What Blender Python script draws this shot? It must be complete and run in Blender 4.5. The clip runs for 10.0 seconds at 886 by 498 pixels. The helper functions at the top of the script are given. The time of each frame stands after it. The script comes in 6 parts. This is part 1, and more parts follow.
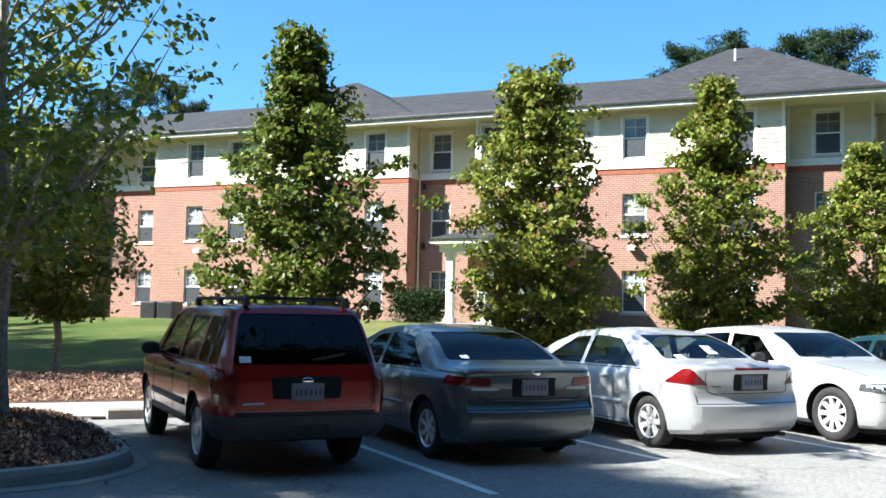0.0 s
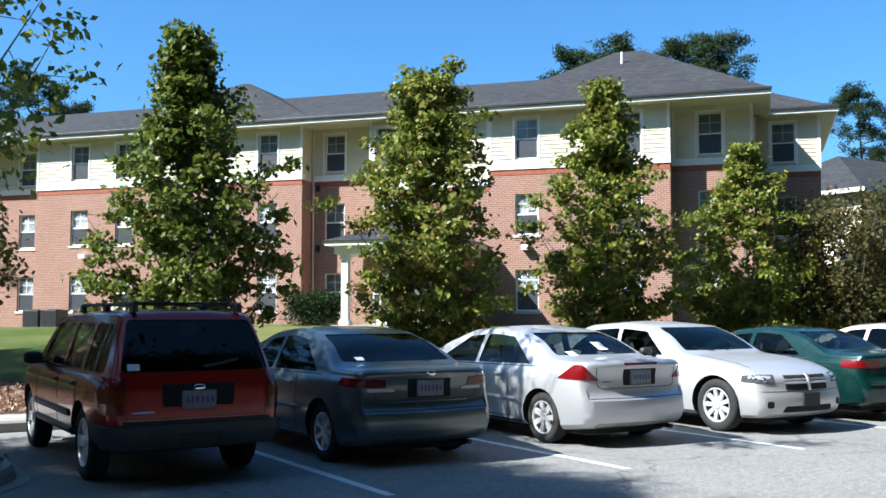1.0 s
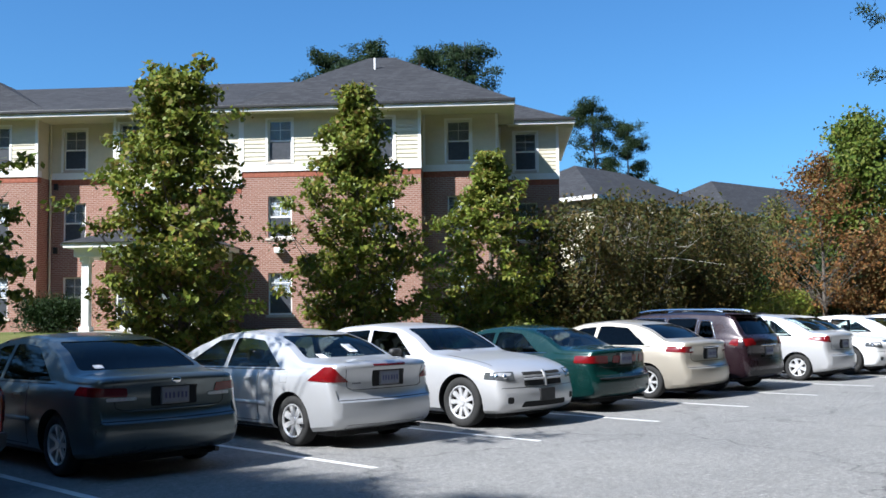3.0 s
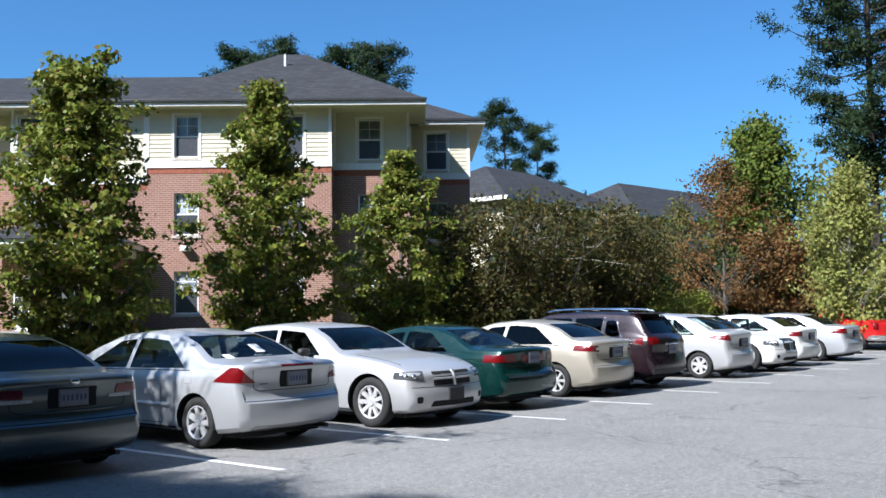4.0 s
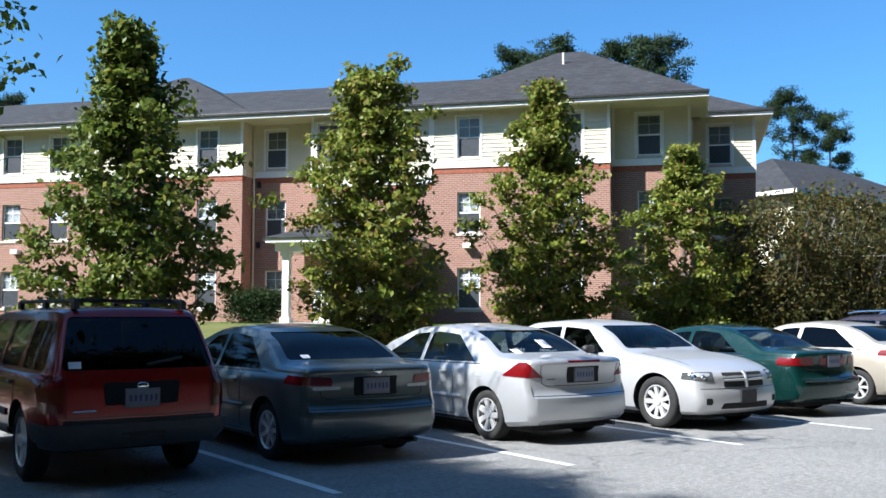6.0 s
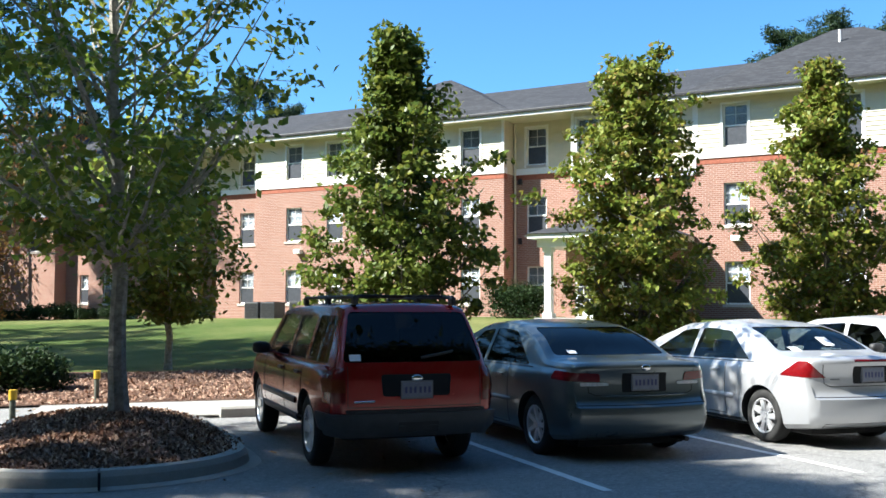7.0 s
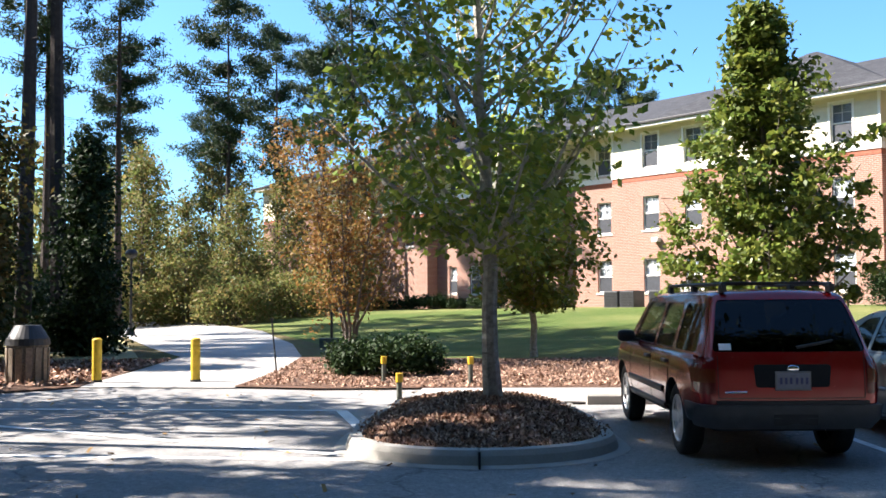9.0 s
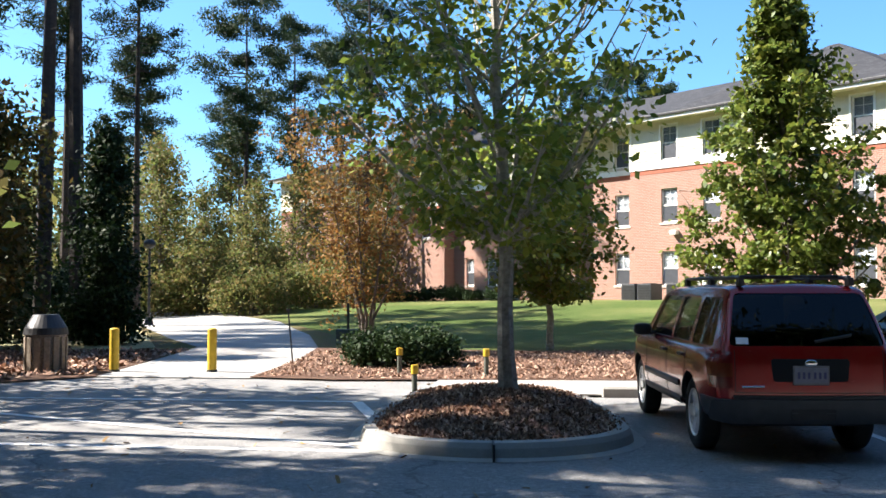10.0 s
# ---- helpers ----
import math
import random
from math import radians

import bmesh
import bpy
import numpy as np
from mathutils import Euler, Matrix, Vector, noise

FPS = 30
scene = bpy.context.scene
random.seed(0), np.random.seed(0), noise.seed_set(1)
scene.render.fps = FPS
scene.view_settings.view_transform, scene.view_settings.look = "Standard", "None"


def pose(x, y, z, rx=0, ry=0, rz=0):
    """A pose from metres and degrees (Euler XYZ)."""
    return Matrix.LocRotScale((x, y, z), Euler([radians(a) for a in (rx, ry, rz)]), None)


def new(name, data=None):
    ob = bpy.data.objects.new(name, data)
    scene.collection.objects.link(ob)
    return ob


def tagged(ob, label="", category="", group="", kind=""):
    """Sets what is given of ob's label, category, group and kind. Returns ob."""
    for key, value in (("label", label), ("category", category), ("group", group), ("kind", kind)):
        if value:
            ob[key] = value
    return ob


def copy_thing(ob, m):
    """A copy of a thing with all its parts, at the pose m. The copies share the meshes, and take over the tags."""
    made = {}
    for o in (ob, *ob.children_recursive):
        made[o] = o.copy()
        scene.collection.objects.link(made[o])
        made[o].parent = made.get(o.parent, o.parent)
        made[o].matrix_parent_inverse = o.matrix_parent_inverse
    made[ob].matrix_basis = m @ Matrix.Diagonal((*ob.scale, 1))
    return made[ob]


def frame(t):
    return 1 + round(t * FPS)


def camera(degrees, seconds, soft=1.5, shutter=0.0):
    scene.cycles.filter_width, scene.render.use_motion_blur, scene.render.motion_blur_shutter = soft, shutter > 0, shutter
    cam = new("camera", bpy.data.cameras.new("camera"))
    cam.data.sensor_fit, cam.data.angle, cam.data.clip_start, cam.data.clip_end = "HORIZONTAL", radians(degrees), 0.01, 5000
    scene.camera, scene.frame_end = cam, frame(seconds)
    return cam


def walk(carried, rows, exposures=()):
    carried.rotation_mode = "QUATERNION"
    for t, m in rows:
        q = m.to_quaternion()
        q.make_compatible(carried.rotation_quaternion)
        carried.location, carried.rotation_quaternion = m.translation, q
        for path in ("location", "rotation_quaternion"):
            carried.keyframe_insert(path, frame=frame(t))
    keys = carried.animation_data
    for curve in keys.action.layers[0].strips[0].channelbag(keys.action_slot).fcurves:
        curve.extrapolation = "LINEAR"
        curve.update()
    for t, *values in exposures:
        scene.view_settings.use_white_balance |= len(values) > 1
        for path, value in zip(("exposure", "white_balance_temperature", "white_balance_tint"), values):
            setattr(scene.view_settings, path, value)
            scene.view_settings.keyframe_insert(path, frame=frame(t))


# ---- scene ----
from mathutils.bvhtree import BVHTree

cam = camera(48.4, 10.0, soft=1.6)
EYE = 1.578
ROWS = [
    (0.0, 0.0, 0.0, 0.0, -26.14, 3.58, -1.21),
    (0.5, 0.008, 0.004, 0.001, -29.21, 3.65, -0.46),
    (1.0, 0.015, -0.021, -0.0, -32.13, 3.72, -0.02),
    (1.5, 0.011, -0.034, -0.001, -35.48, 3.64, -0.41),
    (2.0, 0.029, -0.056, -0.001, -40.07, 3.72, 0.31),
    (2.5, 0.031, -0.093, -0.003, -43.29, 3.78, 0.55),
    (3.0, 0.027, -0.089, -0.003, -46.29, 3.8, 0.76),
    (3.2, 0.031, -0.076, -0.002, -47.3, 3.79, 0.78),
    (4.3, 0.07, -0.064, 0.0, -52.14, 3.66, 0.68),
    (4.5, 0.071, -0.044, 0.001, -52.13, 3.64, 0.6),
    (5.0, 0.031, -0.023, 0.0, -47.33, 3.6, 0.09),
    (5.2, -0.012, -0.012, -0.001, -44.59, 3.61, 0.25),
    (6.3, -0.058, 0.033, -0.001, -32.01, 3.56, -0.28),
    (6.5, -0.056, 0.067, 0.001, -29.12, 3.53, -0.18),
    (7.0, -0.08, 0.068, -0.001, -20.57, 3.29, -0.16),
    (7.5, -0.101, 0.048, -0.002, -14.21, 3.0, -0.76),
    (8.0, -0.122, 0.036, -0.004, -9.58, 2.92, -0.38),
    (8.5, -0.153, 0.02, -0.006, -4.33, 2.78, 0.43),
    (9.0, -0.162, 0.027, -0.006, -0.04, 2.68, 0.32),
    (9.5, -0.163, 0.025, -0.006, 1.2, 2.57, 0.5),
    (10.0, -0.142, 0.066, -0.004, 0.96, 2.2, 0.0),
]
walk(cam, [(t, pose(x, y, EYE + z, 90 + pitch, roll, yaw)) for t, x, y, z, yaw, pitch, roll in ROWS],
     exposures=[(0.0, 1.5, 6200, 4), (0.5, 1.25, 6050, 4), (1.0, 1.1, 5950, 5), (2.5, 0.8, 5900, 8), (4.5, 0.72, 5850, 9), (5.0, 0.95, 5900, 8), (6.5, 1.05, 6000, 7), (7.0, 1.45, 6250, 5), (7.5, 2.05, 6400, 14), (8.0, 2.2, 6500, 17), (8.5, 2.05, 6600, 16), (9.0, 1.8, 6700, 13), (10.0, 1.65, 6700, 11)])

# ---- sky and sun ----
SUN_AZ, SUN_EL = math.atan2(-0.985, 0.174), radians(44)     # clockwise from +y
world = bpy.data.worlds.new("sky")
scene.world = world
world.use_nodes = True
_n = world.node_tree.nodes
_sky = _n.new("ShaderNodeTexSky")
_sky.sky_type = 'NISHITA'
_sky.sun_disc = False
_sky.sun_elevation = SUN_EL
_sky.sun_rotation = SUN_AZ
_sky.air_density, _sky.dust_density, _sky.ozone_density = 1.0, 1.0, 4.0
_hue = _n.new("ShaderNodeMix")
_hue.data_type, _hue.blend_type = "RGBA", "MULTIPLY"
_hue.inputs[0].default_value = 1.0
_hue.inputs[7].default_value = (0.62, 1.0, 1.24, 1)
world.node_tree.links.new(_sky.outputs[0], _hue.inputs[6])
world.node_tree.links.new(_hue.outputs[2], _n["Background"].inputs[0])
_n["Background"].inputs[1].default_value = 0.078
sun = new("sun", bpy.data.lights.new("sun", "SUN"))
sun.data.energy, sun.data.angle, sun.data.color = 6.6, radians(0.53), (1.0, 0.94, 0.87)
_to = Vector((math.sin(SUN_AZ) * math.cos(SUN_EL), math.cos(SUN_AZ) * math.cos(SUN_EL), math.sin(SUN_EL)))
sun.matrix_world = Matrix.Translation(_to * 200) @ (_to.to_track_quat("Z", "Y").to_matrix().to_4x4())

# ---- helpers ----
def link_mesh(name, me, material, parent=None, label=""):
    ob = new(name, me)
    mats = material if isinstance(material, (list, tuple)) else [material]
    if not me.materials:
        for m in mats:
            me.materials.append(m)
    if parent:
        ob.parent = parent
    return tagged(ob, label=label)


def part(name, bm, material, parent=None, label="", smooth=False):
    """One bmesh as one mesh object under a thing or a part."""
    me = bpy.data.meshes.new(name)
    bmesh.ops.recalc_face_normals(bm, faces=bm.faces)
    if smooth:
        for f in bm.faces:
            f.smooth = True
    bm.to_mesh(me)
    bm.free()
    return link_mesh(name, me, material, parent, label)


def thing(name, label, category, m=None, group="", kind=""):
    ob = new(name)
    ob.empty_display_size = 0.2
    if m:
        ob.matrix_world = m
    return tagged(ob, label, category, group, kind)


def box(bm, x0, x1, y0, y1, z0, z1, m=None, bevel=0.0):
    vs = bmesh.ops.create_cube(bm, size=1)["verts"]
    for v in vs:
        v.co = Vector((x0 + (v.co.x + .5) * (x1 - x0), y0 + (v.co.y + .5) * (y1 - y0), z0 + (v.co.z + .5) * (z1 - z0)))
    if bevel:
        es = list({e for v in vs for e in v.link_edges})
        got = bmesh.ops.bevel(bm, geom=es, offset=bevel, segments=2, affect='EDGES', profile=0.6)
        vs = list({v for f in got["faces"] for v in f.verts} | {v for v in vs if v.is_valid})
    if m:
        bmesh.ops.transform(bm, matrix=m, verts=vs)
    return vs


def cyl(bm, r0, r1, p0, p1, seg=12, caps=True):
    p0, p1 = Vector(p0), Vector(p1)
    d = p1 - p0
    m = Matrix.Translation((p0 + p1) / 2) @ d.to_track_quat("Z", "Y").to_matrix().to_4x4()
    return bmesh.ops.create_cone(bm, cap_ends=caps, segments=seg, radius1=r0, radius2=r1, depth=d.length, matrix=m)["verts"]


def raw_mesh(name, verts, faces, smooth=False):
    me = bpy.data.meshes.new(name)
    me.from_pydata([tuple(v) for v in verts], [], faces)
    if smooth:
        me.polygons.foreach_set("use_smooth", [True] * len(me.polygons))
    me.update()
    return me


def quad_mesh(name, co, per=4):
    """A mesh of many loose quads (or triangles) from an array (n, per, 3)."""
    n = len(co)
    me = bpy.data.meshes.new(name)
    me.vertices.add(n * per)
    me.vertices.foreach_set("co", np.ascontiguousarray(co, dtype=np.float32).ravel())
    me.loops.add(n * per)
    me.loops.foreach_set("vertex_index", np.arange(n * per, dtype=np.int32))
    me.polygons.add(n)
    me.polygons.foreach_set("loop_start", np.arange(0, n * per, per, dtype=np.int32))
    me.polygons.foreach_set("loop_total", np.full(n, per, dtype=np.int32))
    me.update(calc_edges=True)
    return me


# ---- materials ----
class Nodes:
    def __init__(self, name):
        self.mat = bpy.data.materials.new(name)
        self.mat.use_nodes = True
        self.t = self.mat.node_tree
        self.bsdf = self.t.nodes["Principled BSDF"]

    def add(self, kind, **values):
        n = self.t.nodes.new("ShaderNode" + kind)
        for key, value in values.items():
            n.inputs[key.replace("_", " ")].default_value = value
        return n

    def link(self, a, b):
        self.t.links.new(a, b)

    def coords(self, scale=(1, 1, 1)):
        tc, mp = self.add("TexCoord"), self.add("Mapping")
        mp.inputs["Scale"].default_value = scale
        self.link(tc.outputs["Object"], mp.inputs[0])
        return mp.outputs[0]

    def noise(self, scale, detail=4, rough=0.6, vec=None):
        n = self.add("TexNoise", Scale=scale, Detail=detail, Roughness=rough)
        self.link(vec or self.coords(), n.inputs["Vector"])
        return n.outputs["Fac"]

    def ramp(self, fac, stops):
        r = self.add("ValToRGB")
        e = r.color_ramp.elements
        while len(e) < len(stops):
            e.new(0.5)
        for el, (p, c) in zip(e, stops):
            el.position, el.color = p, (*c, 1)
        self.link(fac, r.inputs[0])
        return r.outputs[0]

    def mix(self, fac, a, b, mode="MIX"):
        m = self.t.nodes.new("ShaderNodeMix")
        m.data_type, m.blend_type = "RGBA", mode
        for sock, v in ((m.inputs[0], fac), (m.inputs[6], a), (m.inputs[7], b)):
            if hasattr(v, "is_linked"):
                self.link(v, sock)
            else:
                sock.default_value = v if isinstance(v, (int, float)) else (*v, 1)
        return m.outputs[2]

    def bump(self, height, strength=0.3, dist=0.02):
        b = self.add("Bump", Strength=strength, Distance=dist)
        self.link(height, b.inputs["Height"])
        self.link(b.outputs[0], self.bsdf.inputs["Normal"])

    def out(self, color=None, rough=0.6, metal=0.0, spec=0.5):
        if hasattr(color, "is_linked"):
            self.link(color, self.bsdf.inputs["Base Color"])
        elif color:
            self.bsdf.inputs["Base Color"].default_value = (*color, 1)
        if hasattr(rough, "is_linked"):
            self.link(rough, self.bsdf.inputs["Roughness"])
        else:
            self.bsdf.inputs["Roughness"].default_value = rough
        self.bsdf.inputs["Metallic"].default_value = metal
        self.bsdf.inputs["Specular IOR Level"].default_value = spec
        return self.mat


def plain(name, color, rough=0.5, metal=0.0, var=0.12, scale=6.0, bump=0.0):
    n = Nodes(name)
    lo, hi = [c * (1 - var) for c in color], [min(1, c * (1 + var)) for c in color]
    f = n.noise(scale, 5)
    if bump:
        n.bump(n.noise(scale * 8, 3), bump)
    return n.out(n.ramp(f, [(0.3, lo), (0.7, hi)]), rough, metal)


def mat_asphalt():
    n = Nodes("asphalt")
    big, mid, fine, grit = n.noise(0.25, 5), n.noise(3, 6, 0.7), n.noise(90, 4, 0.7), n.noise(17, 6, 0.85)
    c = n.ramp(fine, [(0.3, (.06, .06, .064)), (0.5, (.21, .208, .203)), (0.68, (.5, .49, .47))])
    c = n.mix(0.4, c, n.ramp(big, [(0.35, (.17, .17, .17)), (0.7, (.27, .265, .255))]))
    c = n.mix(0.9, c, n.ramp(grit, [(0.36, (.38, .38, .39)), (0.47, (.95, .95, .95)), (0.56, (1.0, 1.0, .99)), (0.66, (2.2, 2.15, 2.1))]), "MULTIPLY")
    v = n.add("TexVoronoi", Scale=0.22)
    v.feature = "DISTANCE_TO_EDGE"
    warp = n.add("TexNoise", Scale=1.6, Detail=6.0)
    n.link(n.coords(), warp.inputs["Vector"])
    add = n.add("VectorMath")
    n.link(n.coords(), add.inputs[0])
    n.link(warp.outputs["Color"], add.inputs[1])
    n.link(add.outputs[0], v.inputs["Vector"])
    crack = n.ramp(v.outputs["Distance"], [(0.0, (0, 0, 0)), (0.006, (1, 1, 1))])
    c = n.mix(0.5, c, crack, "MULTIPLY")
    stain = n.ramp(mid, [(0.3, (.7, .7, .7)), (0.55, (1, 1, 1))])
    c = n.mix(0.5, c, stain, "MULTIPLY")
    n.bump(fine, 0.5, 0.01)
    return n.out(c, 0.88, 0, 0.3)


def mat_concrete(name, base=(.48, .46, .42)):
    n = Nodes(name)
    big, fine = n.noise(1.2, 6, 0.7), n.noise(60, 4)
    c = n.ramp(big, [(0.25, [b * .72 for b in base]), (0.55, base), (0.8, [b * 1.12 for b in base])])
    c = n.mix(0.25, c, n.ramp(fine, [(.3, (.5, .48, .45)), (.7, (1, 1, 1))]), "MULTIPLY")
    n.bump(fine, 0.25, 0.006)
    return n.out(c, 0.85, 0, 0.3)


def mat_line():
    n = Nodes("road_paint")
    w = n.noise(7, 6, 0.75)
    c = n.ramp(w, [(0.30, (.2, .2, .2)), (0.42, (.62, .62, .6)), (0.8, (.8, .8, .78))])
    n.bump(n.noise(80, 3), 0.3, 0.005)
    return n.out(c, 0.7)


def mat_grass():
    n = Nodes("lawn_grass")
    big, mid, fine = n.noise(0.12, 4), n.noise(1.6, 6, 0.7), n.noise(45, 5, 0.75)
    c = n.ramp(fine, [(0.25, (.018, .042, .008)), (0.5, (.055, .10, .02)), (0.75, (.115, .155, .04))])
    c = n.mix(0.5, c, n.ramp(mid, [(0.3, (.04, .078, .013)), (0.7, (.12, .138, .04))]))
    c = n.mix(n.ramp(big, [(0.45, (0, 0, 0)), (0.72, (.6, .6, .6))]), c, (.27, .24, .1))
    n.bump(fine, 0.9, 0.05)
    return n.out(c, 0.9, 0, 0.15)


def mat_forest_floor():
    n = Nodes("forest_floor")
    a, b = n.noise(0.5, 6, 0.7), n.noise(14, 5, 0.8)
    c = n.ramp(b, [(0.3, (.05, .038, .022)), (0.55, (.15, .11, .06)), (0.78, (.25, .19, .11))])
    c = n.mix(n.ramp(a, [(0.4, (0, 0, 0)), (0.6, (.7, .7, .7))]), c, (.11, .12, .04))
    n.bump(b, 0.8, 0.05)
    return n.out(c, 0.95, 0, 0.1)


def mat_mulch():
    n = Nodes("mulch")
    b, a = n.noise(26, 6, 0.8), n.noise(2, 4)
    c = n.ramp(b, [(0.28, (.05, .03, .022)), (0.5, (.15, .09, .065)), (0.75, (.3, .2, .15))])
    c = n.mix(0.3, c, n.ramp(a, [(.3, (.07, .04, .03)), (.7, (.22, .14, .1))]))
    n.bump(b, 1.0, 0.06)
    return n.out(c, 0.95, 0, 0.1)


def mat_island(name, colors, rough=0.6, trans=0.0, spec=0.18):
    """Colour that varies from loose piece to loose piece (leaves, chips)."""
    n = Nodes(name)
    g = n.add("NewGeometry")
    k = len(colors) - 1
    c = n.ramp(g.outputs["Random Per Island"], [(i / k, col) for i, col in enumerate(colors)])
    n.out(c, rough, 0, spec)
    if trans:
        tr = n.add("BsdfTranslucent")
        n.link(c, tr.inputs[0])
        mx = n.add("MixShader")
        mx.inputs[0].default_value = trans
        n.link(n.bsdf.outputs[0], mx.inputs[1])
        n.link(tr.outputs[0], mx.inputs[2])
        n.link(mx.outputs[0], n.t.nodes["Material Output"].inputs[0])
    return n.mat


def mat_brick():
    n = Nodes("red_brick")
    tc, sep, comb, sm = n.add("TexCoord"), n.add("SeparateXYZ"), n.add("CombineXYZ"), n.add("Math")
    n.link(tc.outputs["Object"], sep.inputs[0])
    sm.operation = "ADD"
    n.link(sep.outputs[0], sm.inputs[0])
    n.link(sep.outputs[1], sm.inputs[1])
    n.link(sm.outputs[0], comb.inputs[0])
    n.link(sep.outputs[2], comb.inputs[1])
    br = n.add("TexBrick", Scale=1.0, Mortar_Size=0.011, Brick_Width=0.21, Row_Height=0.075, Mortar_Smooth=0.2, Bias=-0.1)
    br.inputs["Color1"].default_value = (.25, .112, .08, 1)
    br.inputs["Color2"].default_value = (.335, .168, .125, 1)
    br.inputs["Mortar"].default_value = (.46, .39, .33, 1)
    n.link(comb.outputs[0], br.inputs["Vector"])
    a, b = n.noise(0.6, 5), n.noise(11, 5, .7)
    c = n.mix(0.3, br.outputs["Color"], n.ramp(a, [(.3, (.26, .12, .088)), (.7, (.35, .185, .138))]))
    c = n.mix(0.4, c, n.ramp(b, [(.3, (.62, .58, .55)), (.65, (1, 1, 1))]), "MULTIPLY")
    n.bump(br.outputs["Fac"], -0.5, 0.01)
    return n.out(c, 0.88, 0, 0.25)


def mat_shingle():
    n = Nodes("asphalt_shingles")
    tc, sep, comb, sm = n.add("TexCoord"), n.add("SeparateXYZ"), n.add("CombineXYZ"), n.add("Math")
    n.link(tc.outputs["Object"], sep.inputs[0])
    sm.operation = "ADD"
    n.link(sep.outputs[0], sm.inputs[0])
    n.link(sep.outputs[1], sm.inputs[1])
    n.link(sm.outputs[0], comb.inputs[0])
    n.link(sep.outputs[2], comb.inputs[1])
    tab = n.add("TexBrick", Scale=1.0, Mortar_Size=0.012, Brick_Width=0.34, Row_Height=0.075, Mortar_Smooth=0.3, Bias=-0.1)
    tab.inputs["Color1"].default_value = (.026, .027, .031, 1)
    tab.inputs["Color2"].default_value = (.066, .068, .074, 1)
    tab.inputs["Mortar"].default_value = (.016, .016, .018, 1)
    n.link(comb.outputs[0], tab.inputs["Vector"])
    a, b = n.noise(0.7, 5, .7), n.noise(18, 5, .75)
    c = n.mix(0.4, tab.outputs["Color"], n.ramp(b, [(.25, (.022, .023, .027)), (.5, (.043, .045, .05)), (.78, (.08, .082, .09))]))
    c = n.mix(0.35, c, n.ramp(a, [(.3, (.6, .6, .6)), (.65, (1, 1, 1))]), "MULTIPLY")
    n.bump(tab.outputs["Fac"], -0.6, 0.02)
    return n.out(c, 0.92, 0, 0.2)


def mat_glass_dark(name, tint=(.012, .015, .017), rough=0.03, spec=0.5):
    n = Nodes(name)
    f = n.noise(3.0, 3)
    n.bsdf.inputs["IOR"].default_value = 1.52
    return n.out(n.ramp(f, [(.3, tint), (.7, [t * 1.6 for t in tint])]), rough, 0, spec)


def mat_paint(name, color, metal=0.35, rough=0.32, dirt=0.12):
    n = Nodes(name)
    f, d = n.noise(260, 2), n.noise(1.7, 6, .75)
    c = n.mix(0.12, color, n.ramp(f, [(.35, [x * .7 for x in color]), (.65, [min(1, x * 1.4) for x in color])]))
    c = n.mix(n.ramp(d, [(.45, (0, 0, 0)), (.8, (dirt * 2, dirt * 2, dirt * 2))]), c, (.3, .27, .23))
    n.bsdf.inputs["Coat Weight"].default_value = 0.6
    n.bsdf.inputs["Coat Roughness"].default_value = 0.06
    r = n.ramp(d, [(.3, (rough * .85,) * 3), (.8, (rough * 1.3,) * 3)])
    return n.out(c, r, metal)


M_ASPHALT, M_LINE, M_GRASS, M_FLOOR, M_MULCH = mat_asphalt(), mat_line(), mat_grass(), mat_forest_floor(), mat_mulch()
M_CONC, M_KERB = mat_concrete("path_concrete", (.34, .33, .31)), mat_concrete("kerb_concrete", (.34, .33, .30))
M_BRICK, M_SHINGLE = mat_brick(), mat_shingle()
M_SIDING = plain("cream_siding", (.63, .58, .44), 0.6, var=.06, scale=2.0)
M_TRIM = plain("white_trim", (.80, .79, .76), 0.5, var=.05, scale=3.0)
M_SOLDIER = plain("brick_soldier_course", (.30, .095, .055), 0.88, var=.3, scale=9.0, bump=.3)
M_STONE = plain("sill_stone", (.55, .48, .41), 0.8, var=.12)
M_WGLASS = mat_glass_dark("window_glass", (.03, .036, .042), 0.04)
M_SCREEN = plain("insect_screen", (.05, .055, .065), 0.45, var=.25)
M_BLIND = plain("window_blind", (.30, .33, .36), 0.6, var=.1)
M_DARK = plain("dark_metal", (.03, .03, .032), 0.5, 0.3, var=.3)
M_BLACKPL = plain("black_plastic", (.022, .022, .024), 0.55, var=.3, scale=12)
M_GREYPL = plain("grey_plastic", (.17, .175, .19), 0.5, var=.2, scale=8)
M_RUBBER = plain("tyre_rubber", (.018, .018, .018), 0.85, var=.3, scale=20)
M_CHROME = plain("chrome", (.7, .7, .7), 0.12, 1.0, var=.05)
M_ALLOY = plain("alloy_wheel", (.72, .72, .73), 0.32, 0.5, var=.12, scale=14)
M_YELLOW = plain("yellow_paint", (.52, .34, .02), 0.55, var=.18, scale=10)
M_GREENPOST = plain("weathered_post", (.09, .1, .08), 0.8, var=.3, scale=14)
M_CHIP = mat_island("bark_chips", [(0.073, 0.040, 0.027), (0.200, 0.109, 0.073), (0.344, 0.200, 0.141), (0.597, 0.418, 0.299), (0.154, 0.084, 0.057), (0.271, 0.164, 0.112)], 0.9)
M_LITTER = mat_island("fallen_leaves", [(.1, .055, .02), (.24, .14, .05), (.35, .22, .09), (.16, .08, .03)], 0.8)

